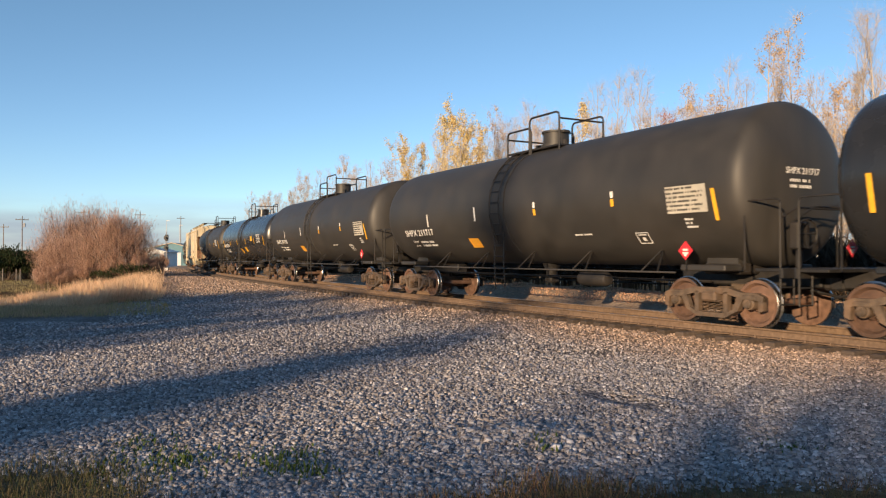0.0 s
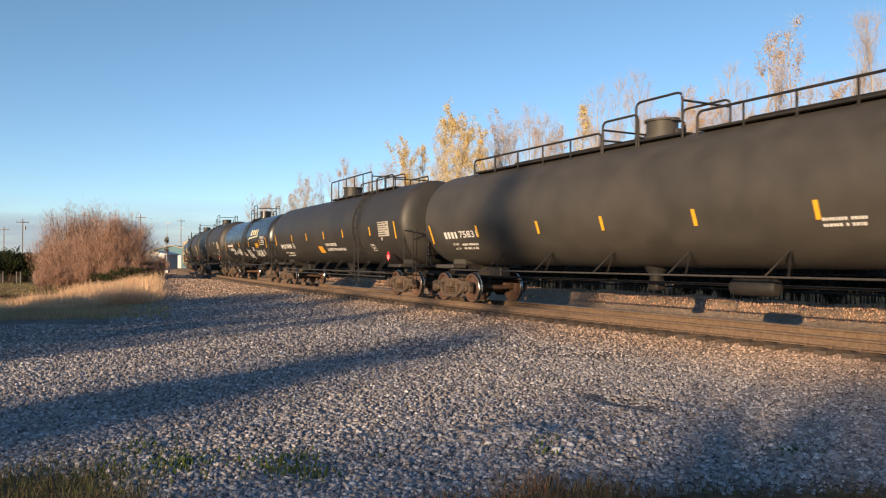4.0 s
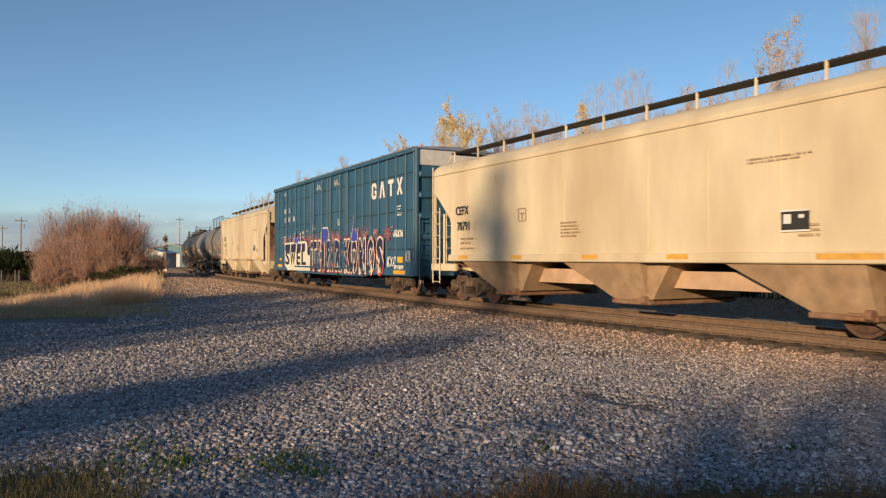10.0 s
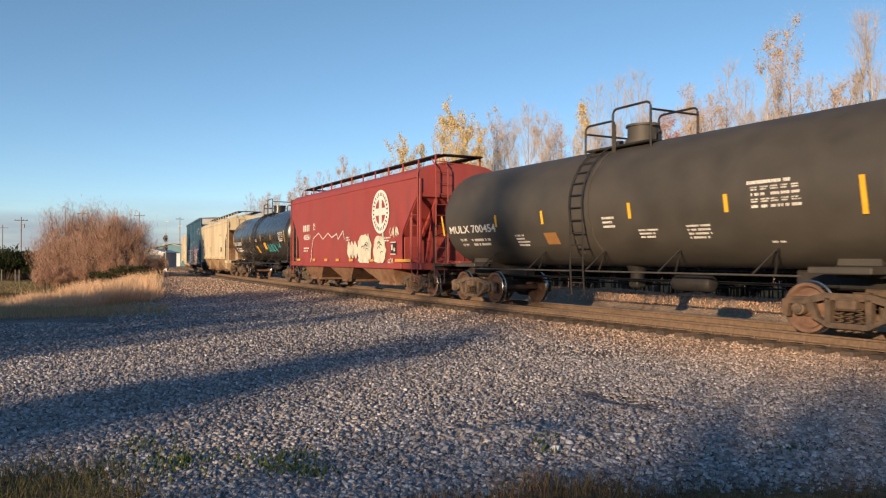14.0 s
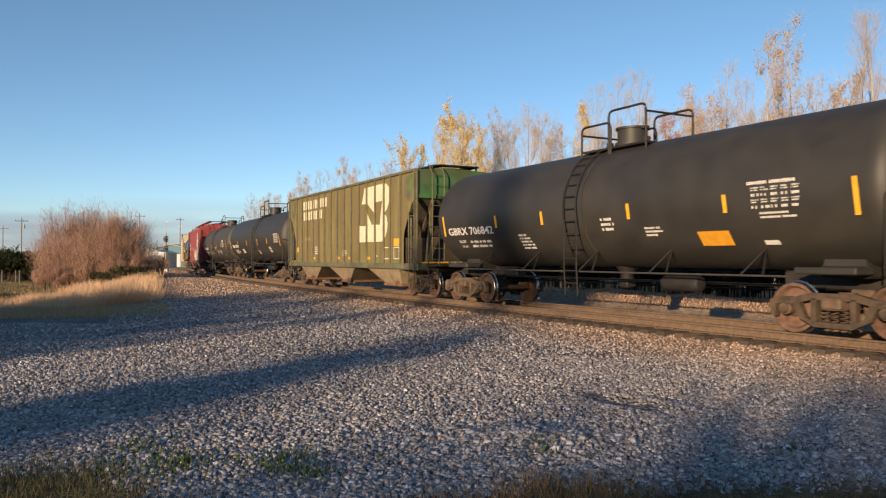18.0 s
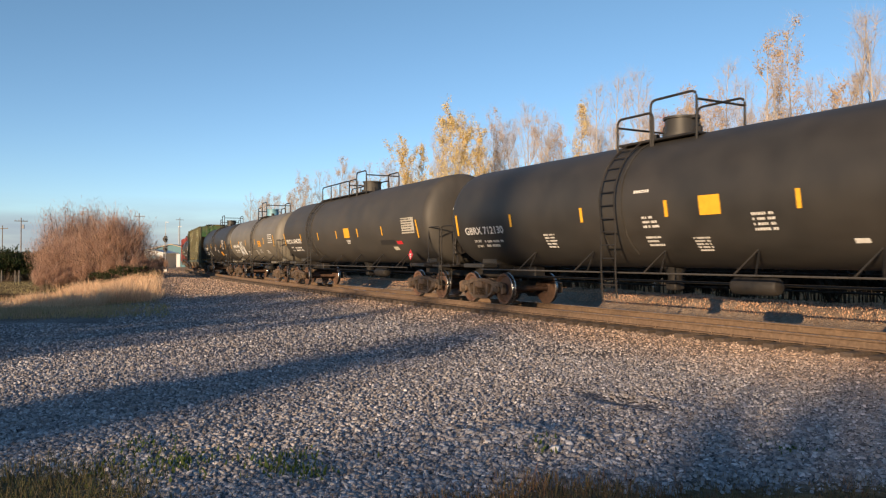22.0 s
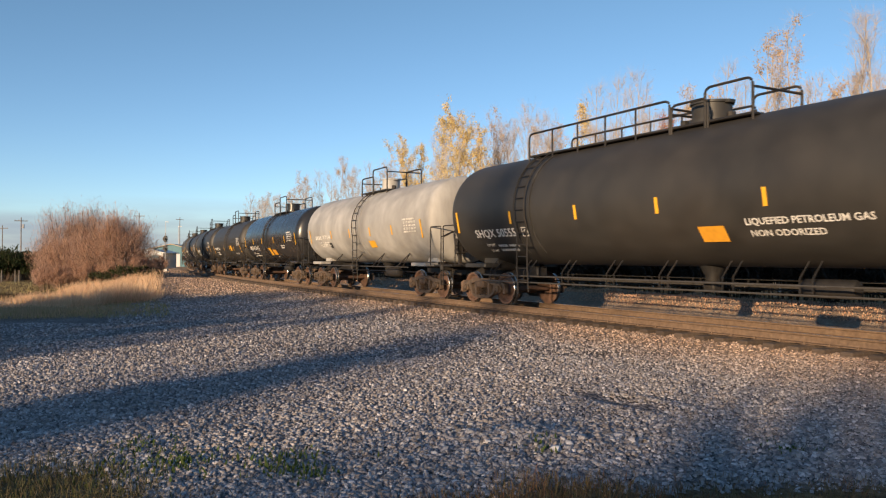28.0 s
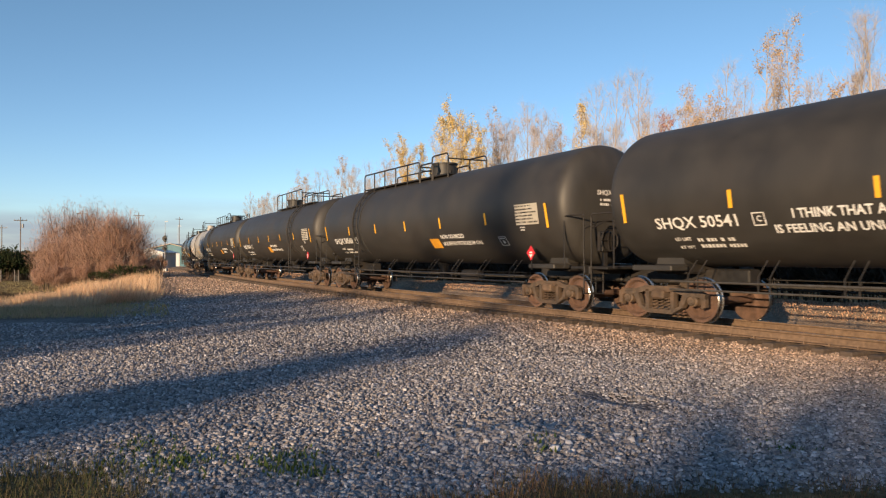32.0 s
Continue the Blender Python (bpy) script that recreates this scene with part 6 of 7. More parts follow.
def place(ob, x, y, turn=0.0, z=None):
    ob.matrix_basis = pose(x, y, ground_z(x, y) if z is None else z, 0, 0, turn)
    return ob


def from_view(px, dist):
    """Plan place that lies at that column of the view, dist metres ahead."""
    return ((px - 784) / 1314.66 * dist, dist)


def build_trees():
    rnd = random.Random(5)
    kinds = {
        "gold": [dict(leaf_mat=L_GOLD, leaves=6500, spread=5.6, twigs=2200, leaf=0.07, upright=0.56), "golden-leaved poplar tree among bare ones"],
        "goldslim": [dict(leaf_mat=L_GOLD, leaves=2600, spread=2.8, twigs=900, leaf=0.07, upright=0.72), "slim golden poplar tree"],
        "brown": [dict(leaf_mat=L_BROWN, leaves=1700, spread=3.6, twigs=1700, leaf=0.06, upright=0.66), "poplar tree with thinning brown leaves"],
        "red": [dict(leaf_mat=L_RED, leaves=1800, spread=3.0, twigs=1000, leaf=0.06, upright=0.6), "small tree with dull red leaves"],
        "bare": [dict(leaf_mat=L_BROWN, leaves=160, spread=3.9, twigs=2000, leaf=0.045, upright=0.68), "bare pale-barked poplar tree with few brown leaves"],
    }
    rows = [(468, 352, "brown"), (492, 348, "bare"), (518, 340, "brown"), (540, 318, "brown"), (566, 306, "bare"), (600, 279, "brown"), (628, 300, "bare"), (655, 290, "bare"), (686, 298, "brown"), (722, 262, "gold"), (742, 256, "goldslim"), (776, 232, "bare"), (792, 214, "gold"), (815, 205, "gold"), (845, 232, "goldslim"), (874, 206, "brown"), (902, 232, "bare"), (930, 197, "bare"), (964, 199, "bare"), (1000, 235, "brown"), (1032, 180, "goldslim"), (1062, 150, "bare"), (1090, 150, "bare"), (1130, 132, "bare"), (1158, 190, "bare"), (1184, 206, "red"), (1216, 182, "brown"), (1252, 172, "brown"), (1286, 107, "bare"), (1320, 160, "bare"), (1354, 79, "brown"), (1380, 150, "bare"), (1414, 88, "brown"), (1446, 150, "bare"), (1476, 170, "brown"), (1510, 27, "bare"), (1536, 110, "bare"), (1562, 48, "bare"), (1600, 70, "bare"), (1660, 60, "brown")]
    xs = (440, 600, 810, 1035, 1355, 1560, 1700)
    ds = (118, 86, 61, 50, 40, 35, 33)
    made = {}
    for i, (px, top, kind) in enumerate(rows):
        d = float(np.interp(px, xs, ds)) * rnd.uniform(0.96, 1.06)
        h = 1.63 + (456.4 - top) / 1314.66 * d + 0.2
        x, y = from_view(px, d)
        hk = round(h)
        if (kind, hk) in made:
            copy_thing(made[(kind, hk)], pose(x, y, ground_z(x, y), 0, 0, rnd.uniform(0, 360)))
        else:
            kw, label = kinds[kind]
            made[(kind, hk)] = place(make_tree("poplar_tree" if kind != "red" else "small_tree", label, 100 + i, h, low=0.18, **kw), x, y, rnd.uniform(0, 360))
    # second, hazier row behind: low pale crowns that close the gaps
    src = [v for k, v in made.items() if k[0] in ("bare", "brown")]
    full = [make_tree("poplar_tree", "pale brown leafless tree crown behind the poplars", 300 + k, 7.5 + 2 * k, low=0.1, leaf_mat=L_BROWN, leaves=1500, spread=4.4, twigs=4200, leaf=0.05, upright=0.55) for k in range(5)]
    used = set()
    for k in range(66):
        px = 440 + k * 19 + rnd.uniform(-10, 10)
        d = float(np.interp(px, xs, ds)) * rnd.uniform(1.12, 1.4)
        x, y = from_view(px, d)
        top = float(np.interp(px, (440, 600, 690, 780, 930, 1090, 1290, 1600), (350, 292, 305, 250, 232, 215, 212, 205))) + rnd.uniform(0, 22)
        h = 1.63 + (456.4 - top) / 1314.66 * d + 0.8
        i = int(min(4, max(0, round((h - 7.5) / 2))))
        m = pose(x, y, ground_z(x, y) - rnd.uniform(0.0, 0.6), 0, 0, rnd.uniform(0, 360))
        if i not in used:
            used.add(i)
            full[i].matrix_basis = m
        else:
            copy_thing(full[i] if k % 4 else src[k % len(src)], m)
    for i in range(5):
        if i not in used:
            x, y = from_view(500 + 90 * i, 125)
            full[i].matrix_basis = pose(x, y, ground_z(x, y), 0, 0, 40 * i)
    # undergrowth at the foot of the trees, coloured dark for the train's shade
    und = [make_shrub("thicket", "tangle of bare undergrowth below the trees, browns darkened for shade", 60 + k, 2.6, 2.0, 1.9 + 0.4 * k, 34, 5200, L_SHADEBRUSH, 0.035, 0.36, category="shrub", base=0.7, group="undergrowth behind the railway") for k in range(3)]
    for k in range(60):
        s = -16 + k * 2.3 + rnd.uniform(-0.8, 0.8)
        p = on_track(s, -(8.6 + rnd.uniform(0, 1.6)))
        m = pose(p.x, p.y, ground_z(p.x, p.y) - 0.1, 0, 0, rnd.uniform(0, 360))
        if k < 3:
            und[k].matrix_basis = m
        else:
            copy_thing(und[k % 3], m)


build_trees()


def build_left_side():
    # tall reddish thicket beyond the grass
    for px, d, rx, ry, h, stems, slips, seed, label in ((205, 61, 3.5, 3.2, 5.8, 170, 21000, 7, "large bare reddish-brown thicket beside the field"), (128, 64, 2.9, 3.0, 4.6, 130, 16000, 17, "dense rounded tan thicket beside the field"), (114, 70, 3.0, 3.0, 7.7, 90, 11000, 8, "tall bare brown thicket behind the first"), (152, 72, 2.6, 3.0, 7.7, 80, 9000, 18, "tall bare brown thicket behind the first")):
        x, y = from_view(px, d)
        place(make_shrub("thicket", label, seed, rx, ry, h, stems, slips, L_BUSH, 0.012, 0.36, category="shrub", base=0.45), x, y)
    low = make_shrub("thicket", "low tangle of tan brush at the thicket's foot", 41, 1.9, 1.5, 2.0, 40, 7000, L_BUSH, 0.012, 0.28, category="shrub", base=0.6)
    for k, px in enumerate((92, 116, 142, 170, 196, 222, 246, 262)):
        x, y = from_view(px, 58.5 + (k * 37 % 5) * 0.6)
        if k:
            copy_thing(low, pose(x, y, ground_z(x, y), 0, 0, k * 77))
        else:
            place(low, x, y)
    for px in (-8, 3, 27, 34, 58):
        x, y = from_view(px, 84)
        post = tagged(new("fence_post"), "weathered grey wooden fence post by the field", "fence post", "fence posts by the field")
        bm = bmesh.new()
        tube(bm, [(0, 0, -0.3), (0, 0, 1.35)], 0.055, 6, True, 0.05)
        part("post", bm, M_FENCE, post)
        place(post, x, y)
    for px, d, rx, h in ((215, 57, 2.4, 1.5), (250, 58, 1.6, 1.2)):
        x, y = from_view(px, d)
        place(make_shrub("evergreen_shrub", "low dark green shrub at the thicket's foot", int(px), rx, 1.4, h, 26, 2600, L_DARK, 0.04, 0.11, category="shrub"), x, y)
    for px, d, rx, h in ((12, 88, 3.6, 3.9), (48, 90, 3.2, 3.6), (80, 92, 2.6, 3.9), (-45, 86, 4.0, 3.6)):
        x, y = from_view(px, d)
        place(make_shrub("evergreen_shrub", "dark evergreen shrub at the field's edge", int(px) + 90, rx, 2.6, h, 50, 9000, L_DARK, 0.08, 0.18, category="shrub"), x, y)


build_left_side()


def grass_stuff(name, label, spots, mat, h, width, seed):
    """Blades from a list of plan places."""
    nr = np.random.RandomState(seed)
    c = np.array([(x, y, ground_z(x, y)) for x, y in spots])
    n = len(c)
    clump = np.array([[0.75 + 0.55 * noise.noise((x * 0.6, y * 0.6, 5.0)) + 0.25 * noise.noise((x * 2.0, y * 2.0, 6.0))] for x, y in spots])
    hh = h * (0.45 + 0.75 * nr.rand(n, 1)) * np.clip(clump, 0.3, 1.4)
    d = np.concatenate([nr.normal(size=(n, 2)) * 0.28, np.ones((n, 1))], 1) * hh * 0.5
    a = nr.rand(n) * 6.283
    w = np.stack([np.cos(a), np.sin(a), np.zeros(n)], 1) * width * (0.6 + 0.8 * nr.rand(n, 1))
    me = quads_mesh(name, c + d * 0.95, d, w, mat)
    return tagged(new(name, me), label, "grass", kind="stuff")


def build_grass():
    rnd = random.Random(9)

    def scatter(n, pick):
        out = []
        while len(out) < n:
            p = pick()
            if p:
                out.append(p)
        return out

    # golden grass on the left bank
    def bank():
        px, d = rnd.uniform(-260, 290), rnd.uniform(25, 56)
        x, y = from_view(px, d)
        edge = 25.5 + max(0, px - 120) * 0.03
        k = noise.noise((x * 0.35, y * 0.35, 2.0))
        if d < edge + 2 * k or d > 29 + 3 * k + max(0, px) * 0.11 or rnd.random() < (px - 225) / 60 + 0.5 * k:
            return None
        return (x, y)
    spots = scatter(46000, bank)
    near = [q for q in spots if q[0] / q[1] < -0.50 + 0.06 * noise.noise((q[0], q[1], 4.0))]
    far_ones = [q for q in spots if q[0] / q[1] >= -0.50 + 0.06 * noise.noise((q[0], q[1], 4.0))]
    grass_stuff("dry_grass", "golden dry grass on the bank", near, L_STRAW, 0.50, 0.012, 1)
    grass_stuff("dry_grass", "tall golden dry grass on the bank", far_ones, L_STRAW, 0.85, 0.012, 7)

    # short field beyond and shaded strip before it
    def field():
        x, y = from_view(rnd.uniform(-300, 300), rnd.uniform(21, 82))
        return (x, y) if side_of(x, y) > 8.5 else None
    grass_stuff("field_grass", "short brown and green field grass", scatter(26000, field), L_FIELD, 0.20, 0.014, 2)

    # strip behind the track
    def behind():
        s, q = -22 + 90 * rnd.random() ** 1.3, -4.5 - 2.6 * rnd.random() ** 1.3
        p = on_track(s, q)
        return (p.x, p.y)
    grass_stuff("dry_grass", "reddish dry grass behind the track", scatter(50000, behind), L_RUSSET, 0.085, 0.02, 3)

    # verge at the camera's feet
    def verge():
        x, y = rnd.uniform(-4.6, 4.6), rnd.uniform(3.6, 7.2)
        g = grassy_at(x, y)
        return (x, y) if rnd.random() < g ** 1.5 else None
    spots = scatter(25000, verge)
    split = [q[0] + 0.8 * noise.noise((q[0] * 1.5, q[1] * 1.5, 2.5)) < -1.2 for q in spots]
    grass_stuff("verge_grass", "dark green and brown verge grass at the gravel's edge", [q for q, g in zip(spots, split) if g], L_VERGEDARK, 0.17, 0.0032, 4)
    grass_stuff("verge_grass", "russet brown verge grass at the gravel's edge", [q for q, g in zip(spots, split) if not g], L_VERGE, 0.12, 0.0032, 5)

    # shaded grass before the golden bank; behind it dark field grass as painted shadow
    def foot():
        x, y = from_view(rnd.uniform(-260, 290), rnd.uniform(20.5, 27))
        return (x, y) if rnd.random() < grassy_at(x, y) else None
    grass_stuff("dry_grass", "short brown and green grass at the bank's foot", scatter(15000, foot), L_FOOT, 0.26, 0.009, 8)

    # dark blades stand in for a shadow band across the field
    def shade_strip():
        px, y = rnd.uniform(-260, 215), rnd.uniform(40, 52)
        x = from_view(px, y)[0]
        return (x, y) if noise.noise((x * 0.12, y * 0.5, 1.0)) > -0.1 else None
    grass_stuff("field_grass", "dark brown grass strips in place of a shadow in the field", scatter(16000, shade_strip), L_SHADEBRUSH, 0.24, 0.02, 9)
    for k, (px, py, n, rr) in enumerate(((250, 787, 90, 0.13), (312, 820, 150, 0.16), (512, 816, 150, 0.17), (205, 825, 130, 0.2), (540, 838, 60, 0.1), (1390, 792, 40, 0.12), (955, 790, 40, 0.10))):
        d = 1.63 * 1314.66 / (py - 456.4)
        x, y = from_view(px, d)
        nr = np.random.RandomState(k)
        me_spots = [(x + a * rr, y + b * rr * 1.3) for a, b in nr.normal(size=(n, 2))]
        grass_stuff("weed_tuft", "small green weed tuft in the gravel", me_spots, L_GREEN, 0.075, 0.012, 20 + k)


build_grass()


def build_gravel():
    """Loose stones over the near pad, dense and small."""
    nr = np.random.RandomState(3)
    spots = []
    for n, y0, y1 in ((60000, 4.3, 8.0), (54000, 8.0, 12.5), (38000, 12.5, 19.0), (26000, 19.0, 32.0), (28000, 32.0, 55.0), (22000, 55.0, 115.0)):
        y = y0 + (y1 - y0) * nr.rand(n)
        x = (nr.rand(n) * 2 - 1) * (y * 0.62 + 0.4)
        if y0 > 18:
            x = (nr.rand(n) * 0.58 - 0.45) * y
        if y0 > 50:
            x = (nr.rand(n) * 0.30 - 0.43) * y
        spots.append(np.stack([x, y], 1))
    bank = [on_track(-18 + 70 * a, -0.95 - 1.3 * b) for a, b in nr.rand(6000, 2)]
    spots.append(np.array([(p.x, p.y) for p in bank]))
    spots.append(nr.normal(size=(1500, 2)) * (0.42, 0.22) + (0.75, 6.8))
    P = np.concatenate(spots)
    heap = np.arange(len(P)) >= len(P) - 1500
    keep = []
    for x, y in P:
        q = side_of(x, y)
        thin = 0.5 * min(1, max(0, (y - 60) / 20))
        keep.append((q > 0.95 and nr.rand() > max(thin, grassy_at(x, y) * 1.1 - 0.05)) or (-1.9 < q < -0.95))
    keep = np.array(keep)
    P, heap = P[keep], heap[keep]
    n = len(P)
    z = np.array([ground_z(x, y) for x, y in P])
    size = (0.0090 + 0.0205 * nr.rand(n) ** 2.0) * (1 + np.clip((P[:, 1] - 11) / 26, 0, 1.0) + 1.2 * np.clip((P[:, 1] - 50) / 40, 0, 1))
    size[heap] *= 1.55
    base = np.array([(1, 0, -.15), (-.1, 1, -.2), (-1, .1, -.1), (.1, -1, -.2), (.45, .4, .75), (-.5, .35, .7), (-.35, -.5, .8), (.5, -.4, .65)], dtype=np.float32)
    faces = np.array([(0, 1, 5, 4), (1, 2, 6, 5), (2, 3, 7, 6), (3, 0, 4, 7), (4, 5, 6, 7)], dtype=np.int32)
    jit = base[None] * (0.75 + 0.5 * nr.rand(n, 8, 1)) + nr.normal(size=(n, 8, 3)) * 0.10
    jit *= np.stack([0.8 + 0.6 * nr.rand(n), 0.7 + 0.5 * nr.rand(n), 0.55 + 0.5 * nr.rand(n)], 1)[:, None]
    a = nr.rand(n) * 6.283
    ca, sa = np.cos(a)[:, None], np.sin(a)[:, None]
    t = nr.normal(size=n)[:, None] * 0.35
    X, Y, Z = jit[..., 0], jit[..., 1], jit[..., 2]
    Y, Z = Y * np.cos(t) - Z * np.sin(t), Y * np.sin(t) + Z * np.cos(t)
    co = np.stack([X * ca - Y * sa, X * sa + Y * ca, Z], 2) * size[:, None, None]
    co += np.stack([P[:, 0], P[:, 1], z + size * 0.25], 1)[:, None]
    me = bpy.data.meshes.new("gravel")
    me.vertices.add(8 * n)
    me.vertices.foreach_set("co", co.astype(np.float32).ravel())
    idx = (faces[None] + (np.arange(n, dtype=np.int32) * 8)[:, None, None]).reshape(-1)
    me.loops.add(20 * n)
    me.loops.foreach_set("vertex_index", idx)
    me.polygons.add(5 * n)
    me.polygons.foreach_set("loop_start", np.arange(0, 20 * n, 4, dtype=np.int32))
    me.polygons.foreach_set("loop_total", np.full(5 * n, 4, dtype=np.int32))
    me.update(calc_edges=True)
    m = leaf_material("gravel_stones", [(0.105, 0.099, 0.104), (0.30, 0.285, 0.293), (0.47, 0.448, 0.452), (0.33, 0.285, 0.262), (0.20, 0.19, 0.20), (0.66, 0.63, 0.64)])
    nt = m.node_tree
    nt.nodes["Mix Shader"].inputs[0].default_value = 0.0
    at = me.attributes.new("dusty", "FLOAT", "POINT")
    at.data.foreach_set("value", np.repeat([dust_sun_at(x, y) for x, y in P], 8).astype(np.float32))
    att, md = nt.nodes.new("ShaderNodeAttribute"), nt.nodes.new("ShaderNodeMix")
    att.attribute_name = "dusty"
    md.data_type, md.blend_type = "RGBA", "MULTIPLY"
    # warm tint for dust and dirt, deepened for the sunlit strip by the rails
    md.inputs[7].default_value = (1.32, 1.01, 0.75, 1)
    nt.links.new(att.outputs["Fac"], md.inputs[0])
    nt.links.new(nt.nodes["Color Ramp"].outputs[0], md.inputs[6])
    nt.links.new(md.outputs[2], nt.nodes["Principled BSDF"].inputs["Base Color"])
    me.materials.append(m)
    tagged(new("gravel", me), "loose grey crushed-stone gravel", "gravel", kind="stuff")


build_gravel()


# ---- signal, poles, buildings down the line ----
def build_signal():
    x, y = from_view(293, 96)
    z = ground_z(x, y)
    sig = tagged(new("railway_signal"), "black two-headed railway signal on a slim grey mast", "signal")
    sig.matrix_basis = pose(x, y, z)
    top = 1.63 + (456.4 - 412) / 1314.66 * 96 - z
    bm = bmesh.new()
    tube(bm, [(0, 0, -0.3), (0, 0, top)], 0.07, 8)
    box(bm, (0, 0, 0.1), (0.6, 0.6, 0.5), 0.04)
    part("mast", bm, M_GALV, sig)
    for zz in (top - 0.75, top - 2.0):
        bm = bmesh.new()
        lathe(bm, [(0, 0), (0, 0.31), (0.05, 0.31), (0.05, 0)], "y", 20, (0, -0.2, zz))
        box(bm, (0, -0.02, zz), (0.34, 0.3, 0.8), 0.05)
        head = part("signal_head", bm, M_INK, sig, "round black signal head")
        bm = bmesh.new()
        tube(bm, [(0, -0.2, zz), (0, -0.5, zz - 0.03)], 0.13, 10)
        part("hood", bm, M_INK, head)
    bm = bmesh.new()
    ladder(bm, [(0, 0.35, 0.2), (0, 0.2, top - 0.3)], 0.4)
    part("ladder", bm, M_GALV, sig)


build_signal()


M_POLE = material("weathered_pole", (0.20, 0.155, 0.12), 0.9, 0, 0.3, 8, 0.1)


def build_poles():
    src = None
    for px, top, d in ((37, 384, 150), (4, 398, 175), (146, 372, 160), (246, 376, 165), (318, 384, 230), (-60, 380, 140)):
        x, y = from_view(px, d)
        z = ground_z(x, y)
        h = 1.63 + (456.4 - top) / 1314.66 * d - z
        pole = tagged(new("utility_pole"), "wooden utility pole with a crossarm", "utility pole", "utility poles along the road")
        pole.matrix_basis = pose(x, y, z, 0, 0, px % 40)
        bm = bmesh.new()
        tube(bm, [(0, 0, -0.3), (0, 0, h)], 0.13, 7, True, 0.085)
        part("post", bm, M_POLE, pole)
        bm = bmesh.new()
        box(bm, (0, 0.12, h - 0.7), (2.4, 0.12, 0.14), 0.02)
        arm = part("crossarm", bm, M_POLE, pole)
        for q in (-1.05, -0.4, 0.4, 1.05):
            bm = bmesh.new()
            tube(bm, [(q, 0.12, h - 0.62), (q, 0.12, h - 0.42)], 0.05, 6)
            part("insulator", bm, M_GALV, arm)
        if px == 37:
            bm = bmesh.new()
            tube(bm, [(0.4, 0, h - 2.2), (0.4, 0, h - 1.4)], 0.22, 8)
            part("transformer", bm, M_GALV, pole)
    # two lamp masts
    for px, top, d in ((293, 392, 260), (316, 400, 250)):
        x, y = from_view(px, d)
        z = ground_z(x, y)
        h = 1.63 + (456.4 - top) / 1314.66 * d - z
        mast = tagged(new("street_lamp"), "tall grey lamp mast beyond the buildings", "street lamp", "lamp masts")
        mast.matrix_basis = pose(x, y, z)
        bm = bmesh.new()
        tube(bm, [(0, 0, -0.3), (0, 0, h)], 0.12, 6, True, 0.07)
        part("pole", bm, M_GALV, mast)
        bm = bmesh.new()
        box(bm, (0.5, 0, h), (1.2, 0.3, 0.18), 0.04)
        part("lamp_head", bm, M_WHITE, mast)


build_poles()

M_WALLWHITE = material("metal_wall_white", (0.62, 0.64, 0.66), 0.6, 0, 0.06, 2, 0.03, (0.45, 0.46, 0.47), 0.3)
M_WALLTEAL = material("metal_wall_teal", (0.10, 0.22, 0.27), 0.6, 0, 0.1, 2, 0.03)
M_ROOFTAN = material("metal_roof_tan", (0.52, 0.40, 0.27), 0.6, 0, 0.1, 2, 0.03, (0.4, 0.3, 0.2), 0.3)
M_GLASSDARK = material("dark_glass", (0.02, 0.025, 0.03), 0.12, 0, 0.1, 2, 0.0)


def shed(label, px, d, w, dep, h, rise, wall, roof, turn=0.0):
    x, y = from_view(px, d)
    b = tagged(new("warehouse"), label, "building", "low buildings by the line")
    b.matrix_basis = pose(x, y, ground_z(x, y) - 0.1, 0, 0, turn)
    bm = bmesh.new()
    box(bm, (0, 0, h / 2), (w, dep, h))
    prism(bm, [(-w / 2, h), (w / 2, h), (0, h + rise)], -dep / 2, dep / 2)
    for k in range(int(w / 0.6)):
        box(bm, (-w / 2 + 0.3 + k * 0.6, -dep / 2 - 0.02, h / 2), (0.06, 0.05, h - 0.1))
    part("wall", bm, wall, b)
    bm = bmesh.new()
    for sx in (-1, 1):
        prism(bm, [(0, h + rise + 0.02), (0, h + rise + 0.18), (sx * (w / 2 + 0.4), h + 0.10), (sx * (w / 2 + 0.4), h - 0.05)], -dep / 2 - 0.4, dep / 2 + 0.4)
    part("roof", bm, roof, b)
    for k in range(max(1, int(w / 5))):
        bm = bmesh.new()
        xx = -w / 2 + 2.2 + k * 5
        box(bm, (xx, -dep / 2 - 0.06, h * 0.45), (2.6, 0.08, h * 0.85), 0.02)
        part("door", bm, M_WALLWHITE if wall is not M_WALLWHITE else M_WALLTEAL, b)
        bm = bmesh.new()
        box(bm, (xx + 2.2, -dep / 2 - 0.06, h * 0.6), (1.0, 0.08, 0.9), 0.02)
        part("window", bm, M_GLASSDARK, b)
    return b


shed("low teal metal warehouse with a tan roof", 316, 170, 13, 16, 3.4, 1.6, M_WALLTEAL, M_ROOFTAN, 8)
shed("white metal shed beside the line", 282, 150, 4.2, 9, 3.2, 0.6, M_WALLWHITE, M_WALLWHITE, 4)
shed("long low white building on the horizon", 215, 330, 40, 14, 5.0, 1.2, M_WALLWHITE, M_ROOFTAN, 5)
shed("long low tan building on the horizon", 40, 360, 46, 14, 5.0, 1.4, M_ROOFTAN, M_ROOFTAN, -4)


